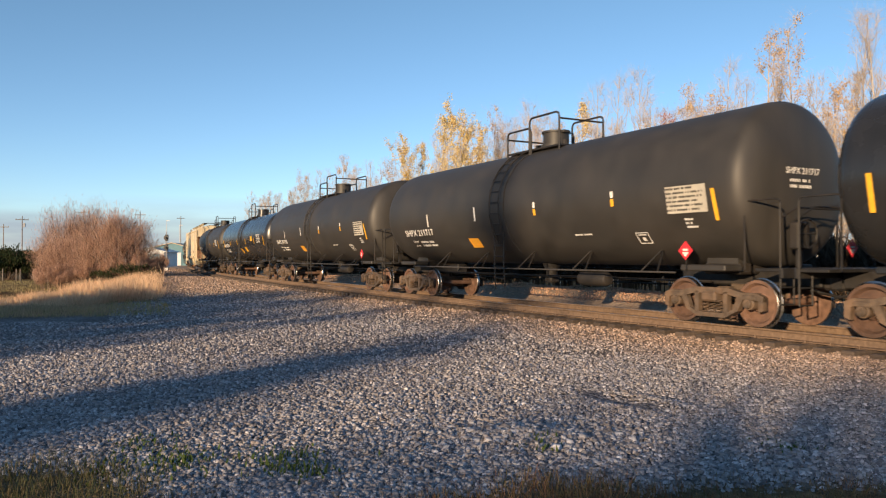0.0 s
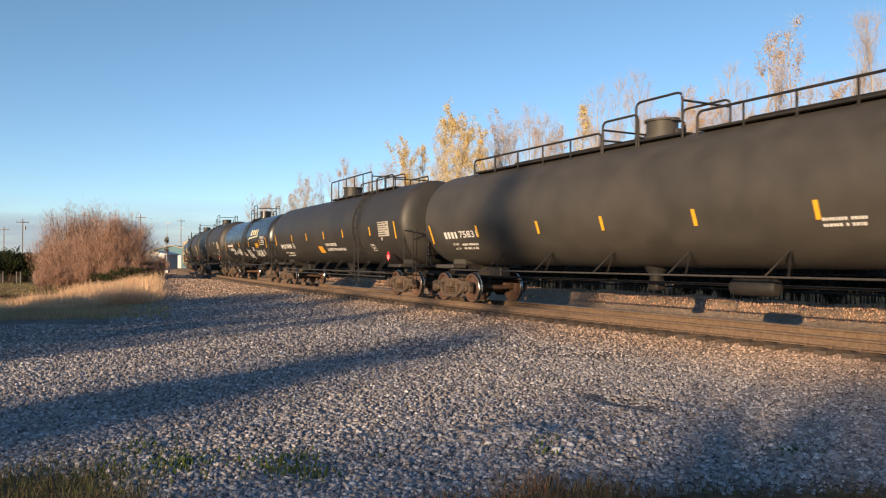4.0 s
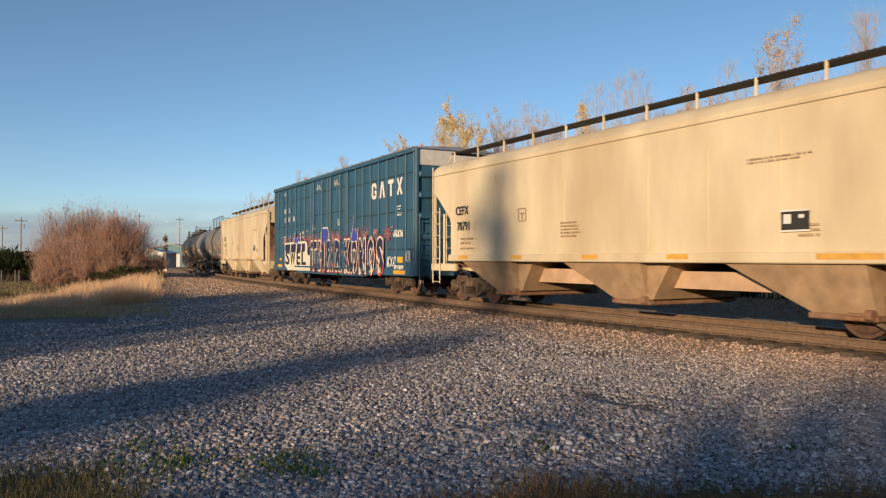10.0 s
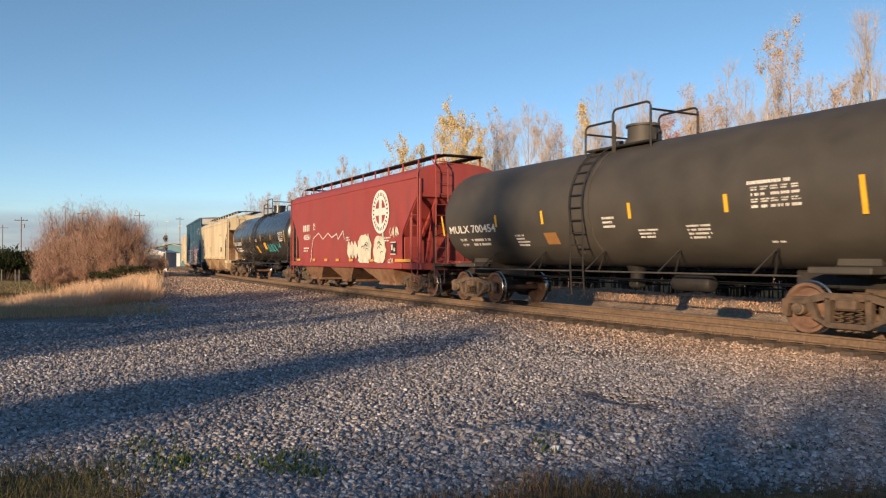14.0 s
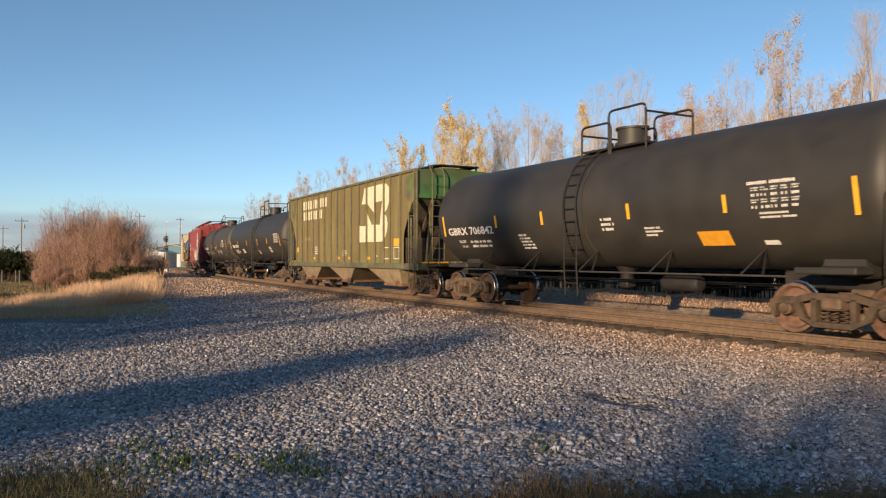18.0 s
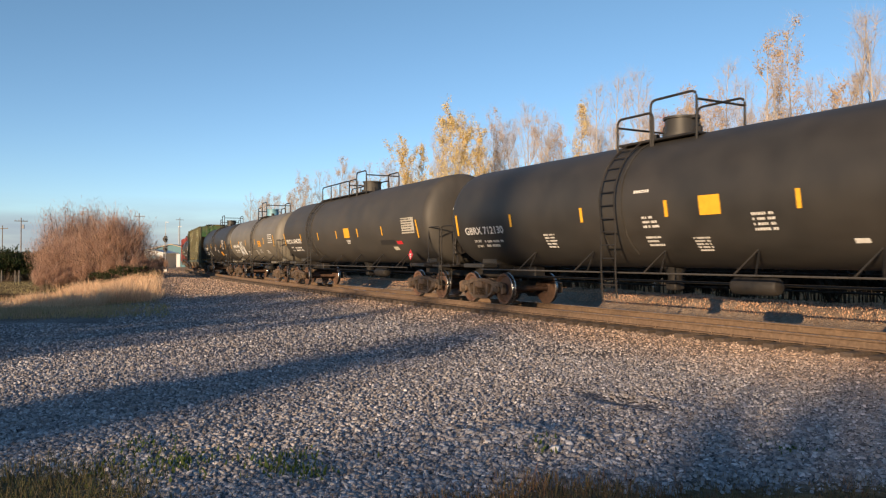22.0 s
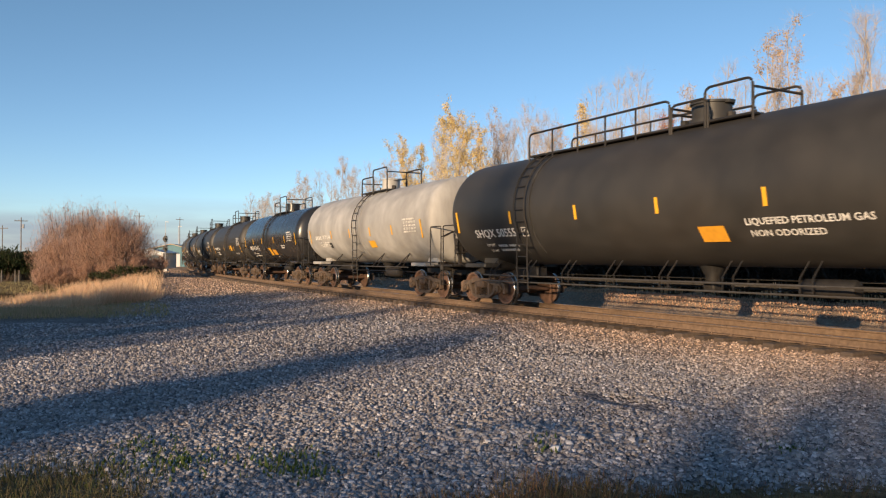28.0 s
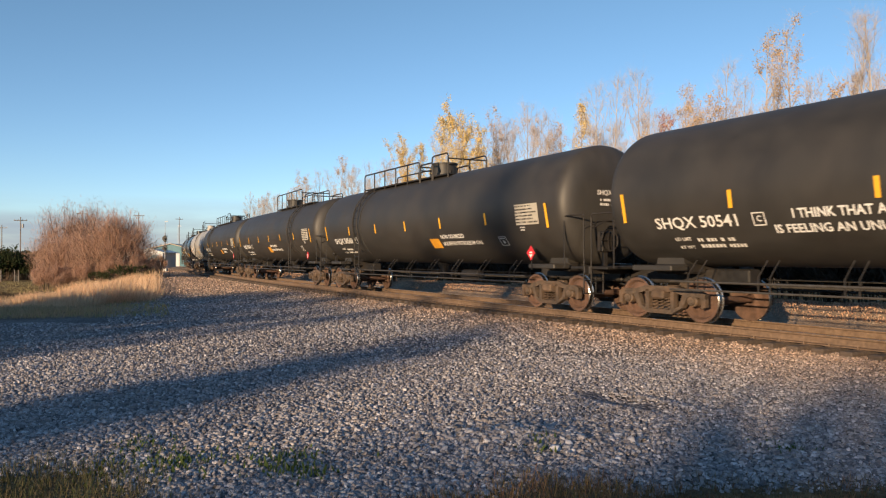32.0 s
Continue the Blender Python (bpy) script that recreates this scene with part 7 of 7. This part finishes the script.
def build_far_woods():
    """Low wooded skyline far off, all round."""
    nr = np.random.RandomState(11)
    n = 26000
    a = nr.rand(n) * 6.283
    r = 420 + 260 * nr.rand(n)
    hh = (5 + 4 * np.sin(a * 9) + 2.5 * np.sin(a * 31 + 1)) * (0.6 + 0.4 * nr.rand(n))
    hh = np.maximum(hh, 2.5)
    c = np.stack([r * np.sin(a), r * np.cos(a), nr.rand(n) ** 0.7 * hh - 1.4], 1)
    u = nr.normal(size=(n, 3))
    u *= 1.6 / np.linalg.norm(u, axis=1, keepdims=True)
    v = np.cross(u, nr.normal(size=(n, 3)))
    v *= 1.3 / np.maximum(1e-6, np.linalg.norm(v, axis=1, keepdims=True))
    me = quads_mesh("far_woods", c, u, v, leaf_material("far_leaves", [(0.10, 0.075, 0.05), (0.14, 0.10, 0.06), (0.07, 0.07, 0.04), (0.18, 0.12, 0.07)]))
    tagged(new("far_woods", me), "brown wooded skyline far beyond the fields", "woods", kind="stuff")


build_far_woods()


# ---- trees behind the camera, whose shade lies on the pad ----
def sun_plan(u, v):
    """Plan place from u across the sunlight and v along it."""
    b = radians(SUN_BEARING - 180)
    return (u * math.cos(b) + v * math.sin(b), -u * math.sin(b) + v * math.cos(b))


def build_shade_trees():
    def at(ob, u, v):
        x, y = sun_plan(u, v)
        return place(ob, x, y)
    g = "trees behind the viewpoint"
    lab = "dense small tree behind the viewpoint"
    far_v = -34.0
    rise = math.tan(radians(SUN_UP))
    at(make_shrub("shade_tree", lab, 201, 1.7, 1.4, (18.5 - far_v) * rise, 80, 7000, L_BROWN, 0.09, 0.18, category="tree", group=g, base=0.6), -7.3, far_v)
    for k, (u, tip, rx) in enumerate(((-13.0, 10.0, 2.2), (-15.0, 17.0, 2.4), (-16.8, 20.5, 2.5), (-18.6, 24.0, 2.7), (-20.6, 27.5, 2.8), (-22.6, 29.0, 2.6), (-24.2, 29.5, 2.2), (-28.5, 16.5, 4.4), (-32.5, 14.5, 4.8), (-37.0, 12.0, 4.6))):
        at(make_shrub("shade_tree", lab, 210 + k, rx, 1.6, (tip - far_v) * rise * 1.02, 80, 15000 if u > -26 else 5500, L_BROWN, 0.10, 0.18, category="tree", group=g, base=0.5), u, far_v)
    # two taller trees whose crowns shade the sides of passing wagons
    for k, (u, h, spread, leaves) in enumerate(((-9.8, 22.3, 4.0, 900), (-12.6, 21.2, 2.8, 420))):
        at(make_tree("shade_tree", "tall thin-leaved tree behind the viewpoint", 240 + k, h, spread, L_BROWN, leaves, 900, 0.13, M_BARKDARK, 0.80, 0.45), u, -90.0)
    for k, (u, tip, rx) in enumerate(((-3.9, 3.6, 1.3), (-2.2, 6.0, 1.3), (-0.9, 8.8, 1.4), (0.5, 10.5, 1.7), (2.6, 11.4, 2.1), (4.8, 11.8, 2.4), (7.6, 12.6, 2.6), (10.6, 14.0, 2.8), (14.0, 15.0, 3.0), (18.0, 16.0, 3.2))):
        v = far_v - 5 + 2.5 * (k % 3)
        at(make_shrub("shade_tree", "thin bare tree behind the viewpoint", 220 + k, rx, 2.4, (tip - v) * rise * 1.03, 50, 6200 + 250 * k, L_TWIGRED, 0.05, 0.35, category="tree", group=g, base=0.7), u, v)


build_shade_trees()


# ---- the train, front to rear: places of the bogies along it ----
TRAIN = []


def couple(car, f, r_):
    TRAIN.append((car, f, r_))


BLACK_LABEL = "black steel tank wagon with white stencils on rusty bogies"


def bars_at(*xs, z=2.42, h=0.34, ends=None):
    """Reflective strips at places along a tank; ends are the tall ones."""
    b = [(x, z, h) for x in xs]
    if ends:
        b += [(x, z - 0.03, 0.62) for x in ends]
    return b


GAS = ("NON ODORIZED", "LIQUEFIED PETROLEUM GAS")


def lpg_wagon(number, f, r_, ladder_x, rails, orange_x, box_x, text_x, extra=None, paint=None, strips=(5.45, 2.75, 0.15, -2.42, -5.15), strip_ends=(8.2, -8.05)):
    half = (f - r_) / 2

    def more(car, hf, zc, rad):
        for i, line in enumerate(GAS[::-1] if number == "50555" else GAS):
            lettering("warning_text", line, 0.19, M_WHITE, car, tank_frame(text_x + (0.42 if line == GAS[0] else 0), 1.99 - 0.21 * i, zc, rad))
        bm = bmesh.new()
        fm = tank_frame(4.92, 2.03, zc, rad)
        for cx, cy, w, h in ((0, 0.12, 0.26, 0.02), (0, -0.12, 0.26, 0.02), (-0.12, 0, 0.02, 0.26), (0.12, 0, 0.02, 0.26)):
            plate(bm, fm, w, h, cx, cy)
        part("code_box", bm, M_WHITE, car, "small white outlined code box")
        lettering("code_letter", "C", 0.16, M_WHITE, car, fm)
        if extra:
            extra(car, hf, zc, rad)
    panels = [(orange_x, 1.80, 0.62, 0.36, M_ORANGE)]
    car = tank_wagon("black pressure tank wagon with orange panel and white stencils", f, r_, paint or M_BLACK, 1.52, 1.35, 2.67, "pressure_tank_wagon", ladder_x, 0.0, rails,
        standard_marks("SHQX", number, -7.2, True, 0.34, int(number) % 97, more, panels=panels, num_x=6.35, num_z=2.02, frame_box=(box_x, 1.80), prints=((-6.9, 2.1, 0.2, 0.14, 2),)), bars=bars_at(*strips, ends=strip_ends), pressure=True)
    couple(car, f, r_)
    return car


def plain_tank(label, code, number, f, r_, paint, bars, ends, ladder_x=0.4, rails=((-1.2, 0.95),), spec_x=-5.5, panels=(), prints=(), brand=False, size=0.31, num_x=None, num_z=2.15, extra=None, rad=1.47, zc=2.62, dome_mat=None, diamond=False, bar_mat=None, z=2.35, frame_box=None, num_w=2.0):
    car = tank_wagon(label, f, r_, paint, rad, 1.35, zc, "tank_wagon", ladder_x, -0.2, rails,
        standard_marks(code, number, spec_x, diamond, size, (int(number) if number.isdigit() else 5) % 89, extra, brand=brand, panels=panels, num_x=num_x, num_z=num_z, prints=prints, frame_box=frame_box, num_w=num_w), bars=bars_at(*bars, z=z, ends=ends), dome_mat=dome_mat, bar_mat=bar_mat)
    couple(car, f, r_)
    return car


def tags(*items):
    """Sprayed tags: (x, z, width, height, letters, line, seed, paint)."""
    def put(car, half, zc, rad):
        for x, z, w, h, n, r, seed, mt in items:
            bm = bmesh.new()
            scrawl(bm, tank_frame(x, z, zc, rad, 0.006 + h * h / 12), w, h, n, r, seed)
            part("sprayed_tag", bm, mt, car, "sprayed graffiti tag")
    return put


def sprayed_word(word, x, z, w, size, *rest):
    """A readable sprayed word besides other tags."""
    more = tags(*rest)

    def put(car, half, zc, rad):
        lettering("sprayed_word", word, size, M_SPRAYWHITE, car, tank_frame(x, z, zc, rad, 0.03), 0.03, "sprayed graffiti word", 1.0, w)
        more(car, half, zc, rad)
    return put


# wagons already far down the line when the clip begins
for k, (f, r_) in enumerate(((125.0, 112.0), (108.0, 95.0))):
    plain_tank("black tank wagon far down the train", "SHPX", "211600", f, r_, M_BLACK, (4, 0, -4), (6.9, -6.9))
cream_hopper("73015", 91.2, 78.0, "cream covered hopper wagon far down the train", M_INK)
plain_tank("dusty black tank wagon far down the train", "SHPX", "211690", 74.2, 61.2, M_BLACK, (4.2, 1.5, -1.4, -4.2), (6.9, -6.9))
plain_tank("glossy black tank wagon with yellow panels", "GBRX", "712118", 57.3, 44.3, M_SHINY, (4.2, 1.5, -1.4, -4.2), (6.9, -6.9), panels=((0.6, 1.75, 0.5, 0.4, M_YELLOW), (-1.0, 1.85, 0.5, 0.35, M_YELLOW), (-3.4, 2.5, 0.5, 0.3, M_YELLOW)))
OLD = "dusty black tank wagon with white stencils and an orange panel"
for number, f, r_ in (("211705", 40.6, 27.5), ("211717", 23.7, 10.7)):
    plain_tank(OLD, "SHPX", number, f, r_, M_BLACK, (), (-7.04,), 0.4, ((-1.3, 1.1),), -6.36, ((2.0, 1.75, 0.55, 0.34, M_ORANGE), (-1.35, 2.47, 0.1, 0.16, M_YELLOW), (-4.26, 2.52, 0.1, 0.16, M_YELLOW), (-1.35, 2.65, 0.09, 0.14, M_WHITE), (-4.26, 2.70, 0.09, 0.14, M_WHITE), (1.56, 2.56, 0.07, 0.4, M_WHITE), (4.49, 2.5, 0.07, 0.4, M_WHITE)), ((-3.1, 1.86, 0.8, 0.08, 1), (-6.35, 2.0, 0.25, 0.25, 3)), num_x=5.3, num_z=2.12, size=0.30, rad=1.60, zc=2.74, diamond=True, frame_box=(-4.9, 1.74))


def company_swoosh(car, half, zc, rad):
    m = tank_frame(-3.6, 2.95, zc, rad, 0.02)
    bm = bmesh.new()
    mark_slabs(bm, m @ Matrix(((1, 0.35, 0, 0.1), (0, 1, 0, 0.06), (0, 0, 1, 0), (0, 0, 0, 1))), 4, 2.3, 0.34, 0.003)
    part("company_mark", bm, M_LOGOCREAM, car, "cream painted company mark")
    bm = bmesh.new()
    poly(bm, [m @ Vector(v) for v in ((-1.5, -0.42, 0), (-1.3, -0.24, 0), (1.3, -0.16, 0), (1.2, -0.24, 0), (-0.9, -0.31, 0))])
    part("company_mark", bm, M_LOGOCREAM, car, "cream painted swoosh")
    tags((3.75, 1.92, 1.0, 0.5, 4, 0.028, 3, M_SPRAYWHITE), (1.7, 1.86, 1.1, 0.55, 4, 0.03, 4, M_SPRAYWHITE), (-1.7, 1.74, 1.2, 0.7, 5, 0.03, 5, M_SPRAYWHITE), (-4.4, 1.76, 1.9, 0.5, 7, 0.026, 6, M_SPRAYWHITE))(car, half, zc, rad)


plain_tank("glossy black tank wagon with cream company mark and white tags", "BNSF", "880680", 6.8, -5.9, M_SHINY, (3.96, 1.58, -1.76, -5.04), (6.88, -6.9), -0.4, ((-1.1, 0.8),), -5.9, ((-4.16, 2.21, 0.75, 0.26, M_YELLOW, 1),), ((-2.9, 2.0, 0.6, 0.25, 3), (0.5, 1.7, 0.6, 0.3, 4), (2.8, 1.85, 0.5, 0.25, 3), (-3.0, 1.62, 0.3, 0.08, 1)), True, 0.24, 5.0, 2.32, company_swoosh, frame_box=(-5.65, 1.78))
lpg_wagon("50485", -9.4, -24.8, -4.4, ((-4.2, 0.9), (-6.4, -4.7)), 0.71, -5.7, -1.3, None, None, (4.92, 2.4, -0.22, -2.76, -5.84), (8.08, -8.25))
plain_tank("faded dark tank wagon with a long roof railing", "GATX", "75831", -28.6, -44.3, M_BROWN, (5.7, 2.75, 0.3, -2.4, -5.0), (8.5, -8.3), None, ((-1.5, 1.0), (1.05, 6.9, 0.42), (-7.6, -1.9, 0.42)), -7.5, (), ((-5.6, 1.95, 1.1, 0.22, 2),), True, 0.30, 6.7, 2.08, diamond=True, z=2.16)
plain_tank("grey tank wagon covered in white sprayed tags", "GATX", "40667", -48.2, -63.9, M_GREY, (5.95, 3.2, -2.4, 0.4, -5.2), (8.3, -8.3), -4.4, ((-5.2, 1.25),), -7.6, ((-5.67, 2.25, 0.6, 0.1, M_SKYBLUE), (-5.67, 2.1, 0.7, 0.1, M_ORANGE)), ((7.0, 1.8, 0.8, 0.2, 2),), True, 0.22, 7.0, 2.08,
    sprayed_word("ZUMA", 2.85, 1.66, 1.9, 0.62, (-0.36, 1.85, 0.7, 0.25, 4, 0.028, 22, M_SPRAYWHITE), (-2.1, 1.80, 1.35, 0.6, 5, 0.035, 23, M_SPRAYWHITE), (-5.5, 1.62, 1.6, 0.32, 8, 0.03, 24, M_SPRAYWHITE), (5.1, 1.75, 1.1, 0.5, 5, 0.03, 25, M_SPRAYWHITE), (6.4, 1.45, 0.6, 0.25, 4, 0.02, 26, M_SPRAYWHITE)), diamond=True, bar_mat=M_ORANGE)
cream_hopper("73017", -67.5, -81.1, "cream covered hopper wagon streaked with rust and dust", M_INK)
boxcar(-86.1, -99.15)
cream_hopper("70791", -104.3, -117.2, "cream covered hopper wagon with rusty outlets", M_INK, M_DUSTTAN, 0.55)
plain_tank("glossy black tank wagon with yellow panels and a teal tag", "CTCX", "300675", -121.1, -134.0, M_SHINY, (4.1, 1.5, -1.44, -4.0), (7.0, -7.17), 0.4, ((-1.5, 0.8),), -6.37, ((-0.13, 1.84, 0.42, 0.5, M_YELLOW), (-2.33, 2.02, 0.55, 0.42, M_YELLOW)), ((-0.2, 2.38, 0.4, 0.16, 2), (2.7, 1.7, 0.4, 0.14, 2), (5.6, 1.8, 0.9, 0.2, 2)), num_x=5.72, num_z=2.25, num_w=2.55, size=0.32, extra=tags((-3.9, 1.92, 2.0, 0.55, 6, 0.03, 31, M_TEAL), (-5.6, 2.02, 0.7, 0.3, 3, 0.022, 32, M_TEAL)), z=2.5)
red_hopper(-137.9, -149.9)
plain_tank("faded dark tank wagon with white stencils", "MULX", "700454", -153.8, -165.6, M_BROWN, (4.0, 1.88, -1.25, -3.8), (7.0, -6.42), 0.44, ((-1.2, 1.0),), -4.85, ((1.7, 1.82, 0.5, 0.34, M_DULLORANGE),), ((-0.57, 2.13, 0.45, 0.3, 3), (-3.1, 1.85, 0.7, 0.35, 4), (2.95, 1.8, 0.55, 0.4, 4), (-1.7, 1.85, 0.6, 0.25, 3), (-4.7, 1.62, 0.3, 0.08, 1)), num_x=5.37, num_z=2.16, num_w=2.55, size=0.32, rad=1.45, zc=2.57)
plain_tank("black tank wagon with white stencils and a small white tag", "GATX", "233930", -169.2, -182.3, M_BLACK, (4.6, 1.7, -1.56, -4.15), (7.3, -7.18), -0.5, ((-1.6, 0.7),), -6.4, (), ((-1.25, 1.72, 0.5, 0.3, 3), (-4.5, 1.85, 0.7, 0.4, 4), (5.7, 1.75, 0.9, 0.2, 2)), True, 0.28, 5.6, 2.16, tags((3.2, 1.84, 0.7, 0.3, 3, 0.05, 33, M_SPRAYWHITE)))
green_hopper(-186.4, -199.4)
plain_tank("black tank wagon with an orange panel below the stencils", "GBRX", "706842", -202.7, -214.7, M_BLACK, (3.67, 1.55, -1.56, -4.12), (6.6, -6.65), 0.33, ((-1.4, 0.8),), -5.2, ((-3.7, 1.72, 0.75, 0.34, M_ORANGE), (-4.9, 1.62, 0.3, 0.1, M_WHITE)), ((-0.86, 2.1, 0.45, 0.35, 3), (-2.2, 1.9, 0.5, 0.25, 3), (2.46, 1.78, 0.5, 0.5, 5), (-5.2, 2.1, 0.7, 0.15, 2)), num_x=5.14, num_z=2.13, num_w=2.5, size=0.32, rad=1.45, zc=2.57)
plain_tank("olive grey tank wagon with a large white tag and orange sign", "GATX", "224043", -218.5, -230.4, M_OLIVE, (3.68, 1.39, -1.49, -3.9), (6.54, -6.45), -0.9, ((-1.7, 0.65),), -5.6, ((-2.64, 2.22, 0.78, 0.34, M_ORANGE, 1),), ((0.94, 1.7, 0.6, 0.3, 4), (-1.32, 1.72, 0.5, 0.35, 4), (-2.57, 1.78, 0.6, 0.25, 3), (-4.3, 1.72, 0.6, 0.25, 3)), True, 0.28, 4.75, 2.16, tags((2.5, 1.92, 1.75, 0.75, 6, 0.04, 41, M_SPRAYWHITE), (2.9, 2.35, 0.7, 0.25, 4, 0.02, 42, M_SPRAYWHITE)), dome_mat=M_SKYBLUE, rad=1.45, zc=2.57)
plain_tank("faded dark tank wagon with yellow panel and roof walkway", "PROX", "696282", -234.4, -249.2, M_BROWN, (5.4, 2.7, 0.2, -2.3, -4.78), (8.2, -7.81), 3.95, ((-1.4, 0.6), (0.6, 4.25)), -7.09, ((-1.07, 2.38, 0.62, 0.4, M_YELLOW), (-5.03, 1.93, 1.3, 0.2, M_INK), (-6.06, 1.9, 0.45, 0.13, M_SIGNRED), (-5.5, 1.7, 0.4, 0.16, M_PALESPRAY)), ((-1.1, 2.02, 0.45, 0.2, 3),), num_x=6.74, num_z=2.18, num_w=2.5, size=0.32, rad=1.52, zc=2.67, diamond=True)
plain_tank("black tank wagon with many white stencils and a yellow panel", "GBRX", "712130", -252.9, -266.1, M_BLACK, (4.47, 1.54, -1.11, -4.1), (7.3, -7.04), 0.54, ((-1.3, 1.05),), -6.34, ((-2.22, 2.36, 0.5, 0.38, M_YELLOW), (-5.0, 1.62, 0.25, 0.1, M_WHITE)), ((2.9, 1.78, 0.5, 0.45, 5), (-0.62, 2.1, 0.45, 0.3, 3), (-3.4, 2.0, 0.55, 0.4, 4), (-1.85, 1.62, 0.45, 0.4, 5), (-0.6, 1.7, 0.5, 0.3, 3), (-6.3, 2.1, 0.8, 0.25, 2), (-0.4, 2.75, 0.4, 0.12, 1)), num_x=5.9, num_z=2.12, rad=1.45, zc=2.57)
plain_tank("short black tank wagon with white stencils", "GATX", "63983", -269.9, -279.6, M_BLACK, (2.82, 0.78, -1.17, -3.18), (5.8, -5.68), -0.6, ((-1.6, 0.4),), -4.84, (), ((1.9, 1.8, 0.7, 0.35, 4), (-1.8, 1.82, 0.7, 0.12, 2), (-3.3, 1.75, 0.7, 0.12, 2), (-3.6, 2.25, 0.5, 0.12, 1)), True, 0.28, 4.15, 2.0, z=2.12)
plain_tank("short black tank wagon with a yellow panel", "SHPX", "209732", -283.5, -294.1, M_BLACK, (0.84, -1.6, -3.32), (6.0, -6.01), -0.6, ((-1.7, 0.7),), -5.37, ((-2.3, 2.06, 0.6, 0.36, M_YELLOW), ), ((-3.6, 1.68, 0.45, 0.14, 2), (-4.3, 1.68, 0.4, 0.14, 2)), num_x=4.5, num_z=2.06, num_w=1.75, z=2.05, frame_box=(3.28, 2.04), rad=1.45, zc=2.57)
plain_tank("glossy black tank wagon with two yellow panels", "SHQX", "11234", -298.1, -308.3, M_SHINY, (3.78, 1.48, -1.35, -3.75), (6.1, -5.9), 0.6, ((-1.5, 1.15),), -4.8, ((0.05, 1.72, 0.55, 0.5, M_YELLOW), (-0.85, 1.68, 0.7, 0.36, M_ORANGE)), ((-3.2, 1.95, 0.9, 0.22, 2), (-0.8, 1.42, 0.3, 0.1, 2)), num_x=4.06, num_z=1.95, zc=2.55, frame_box=(2.75, 1.94), size=0.34)
plain_tank("pale grey tank wagon with dark dust stains", "GATX", "7714", -312.2, -323.0, M_PALE, (3.0, 0.76, -1.43, -3.51), (5.9, -5.93), 0.0, ((-1.5, 1.1),), -5.06, ((-1.4, 1.88, 0.6, 0.3, M_YELLOW), (3.36, 1.9, 0.3, 0.25, M_INK)), ((4.2, 1.9, 0.8, 0.2, 2),), True, 0.24, 4.2, 2.25)
for number, f, r_, lx, rails, ox, bx, tx in (("50555", -326.7, -341.8, 4.9, ((0.5, 5.6), (-1.6, 0.45)), -1.1, -5.5, -3.1), ("50565", -345.2, -360.4, -4.45, ((-4.05, 1.1), (-6.2, -4.6)), 0.6, -6.1, -0.9), ("50560", -363.9, -379.0, 4.6, ((0.5, 5.6), (-1.6, 0.45)), -1.75, -5.75, -3.4)):
    lpg_wagon(number, f, r_, lx, rails, ox, bx, tx)


def scrawled_words(car, half, zc, rad):
    for x, z, line, w in ((3.45, 2.09, "I THINK THAT A", 1.6), (3.65, 1.84, "IS FEELING AN UNU", 2.0)):
        lettering("sprayed_words", line, 0.24, M_SPRAYWHITE, car, tank_frame(x, z, zc, rad, 0.014), 0.02, "", 1.0, w)


lpg_wagon("50541", -382.8, -398.0, -4.45, ((-4.05, 1.1), (-6.2, -4.6)), 0.4, -6.1, -1.2, scrawled_words)


# ---- sleepers, tie plates and spikes of the near stretch ----
def build_sleepers():
    track = tagged(new("track_bed"), "dusty wooden sleepers under the railway", "track", kind="structure")
    bm = bmesh.new()
    box(bm, (0, 0, -0.265), (0.225, 2.6, 0.17), 0.02)
    me = mesh_of("sleeper", bm, M_TIE)
    bm = bmesh.new()
    for sy in (-1, 1):
        box(bm, (0, sy * 0.7535, -0.184), (0.19, 0.34, 0.018))
        for q in (-0.11, 0.11):
            box(bm, (0.05, sy * 0.7535 + q, -0.16), (0.025, 0.03, 0.05))
    plates = mesh_of("tie_plate", bm, M_RUST)
    rnd = random.Random(6)
    for k in range(230):
        s = -14 + k * 0.50 + rnd.uniform(-0.03, 0.03)
        o, a = on_track(s), on_track(s + 0.5)
        turn = math.degrees(math.atan2(a.y - o.y, a.x - o.x))
        tie = piece("sleeper", me, track, pose(o.x, o.y, o.z - rnd.uniform(0, 0.006), 0, 0, turn + rnd.uniform(-1, 1)))
        if s < 45:
            piece("tie_plate", plates, tie)


build_sleepers()


def motions():
    """The train rolls away round the curve, its wheels turning."""
    for car, f, r_ in TRAIN:
        rows = []
        for t in range(0, 33):
            d = run(t)
            a, b = on_track(d + f), on_track(d + r_)
            mid, fw = (a + b) / 2, (a - b).normalized()
            rows.append((t, pose(mid.x, mid.y, mid.z, 0, 0, math.degrees(math.atan2(fw.y, fw.x)))))
        walk(car, rows)
    for sx in (1, -1):
        first = WHEELSETS[sx][0]
        walk(first, [(k / FPS, pose(sx * 0.889, 0, 0.457, 0, math.degrees(run(k / FPS) / 0.457) % 360, 0)) for k in range(32 * FPS + 1)])
        for ob in WHEELSETS[sx][1:]:
            ob.rotation_mode = "QUATERNION"
            keys = ob.animation_data_create()
            keys.action = first.animation_data.action
            keys.action_slot = first.animation_data.action_slot


motions()
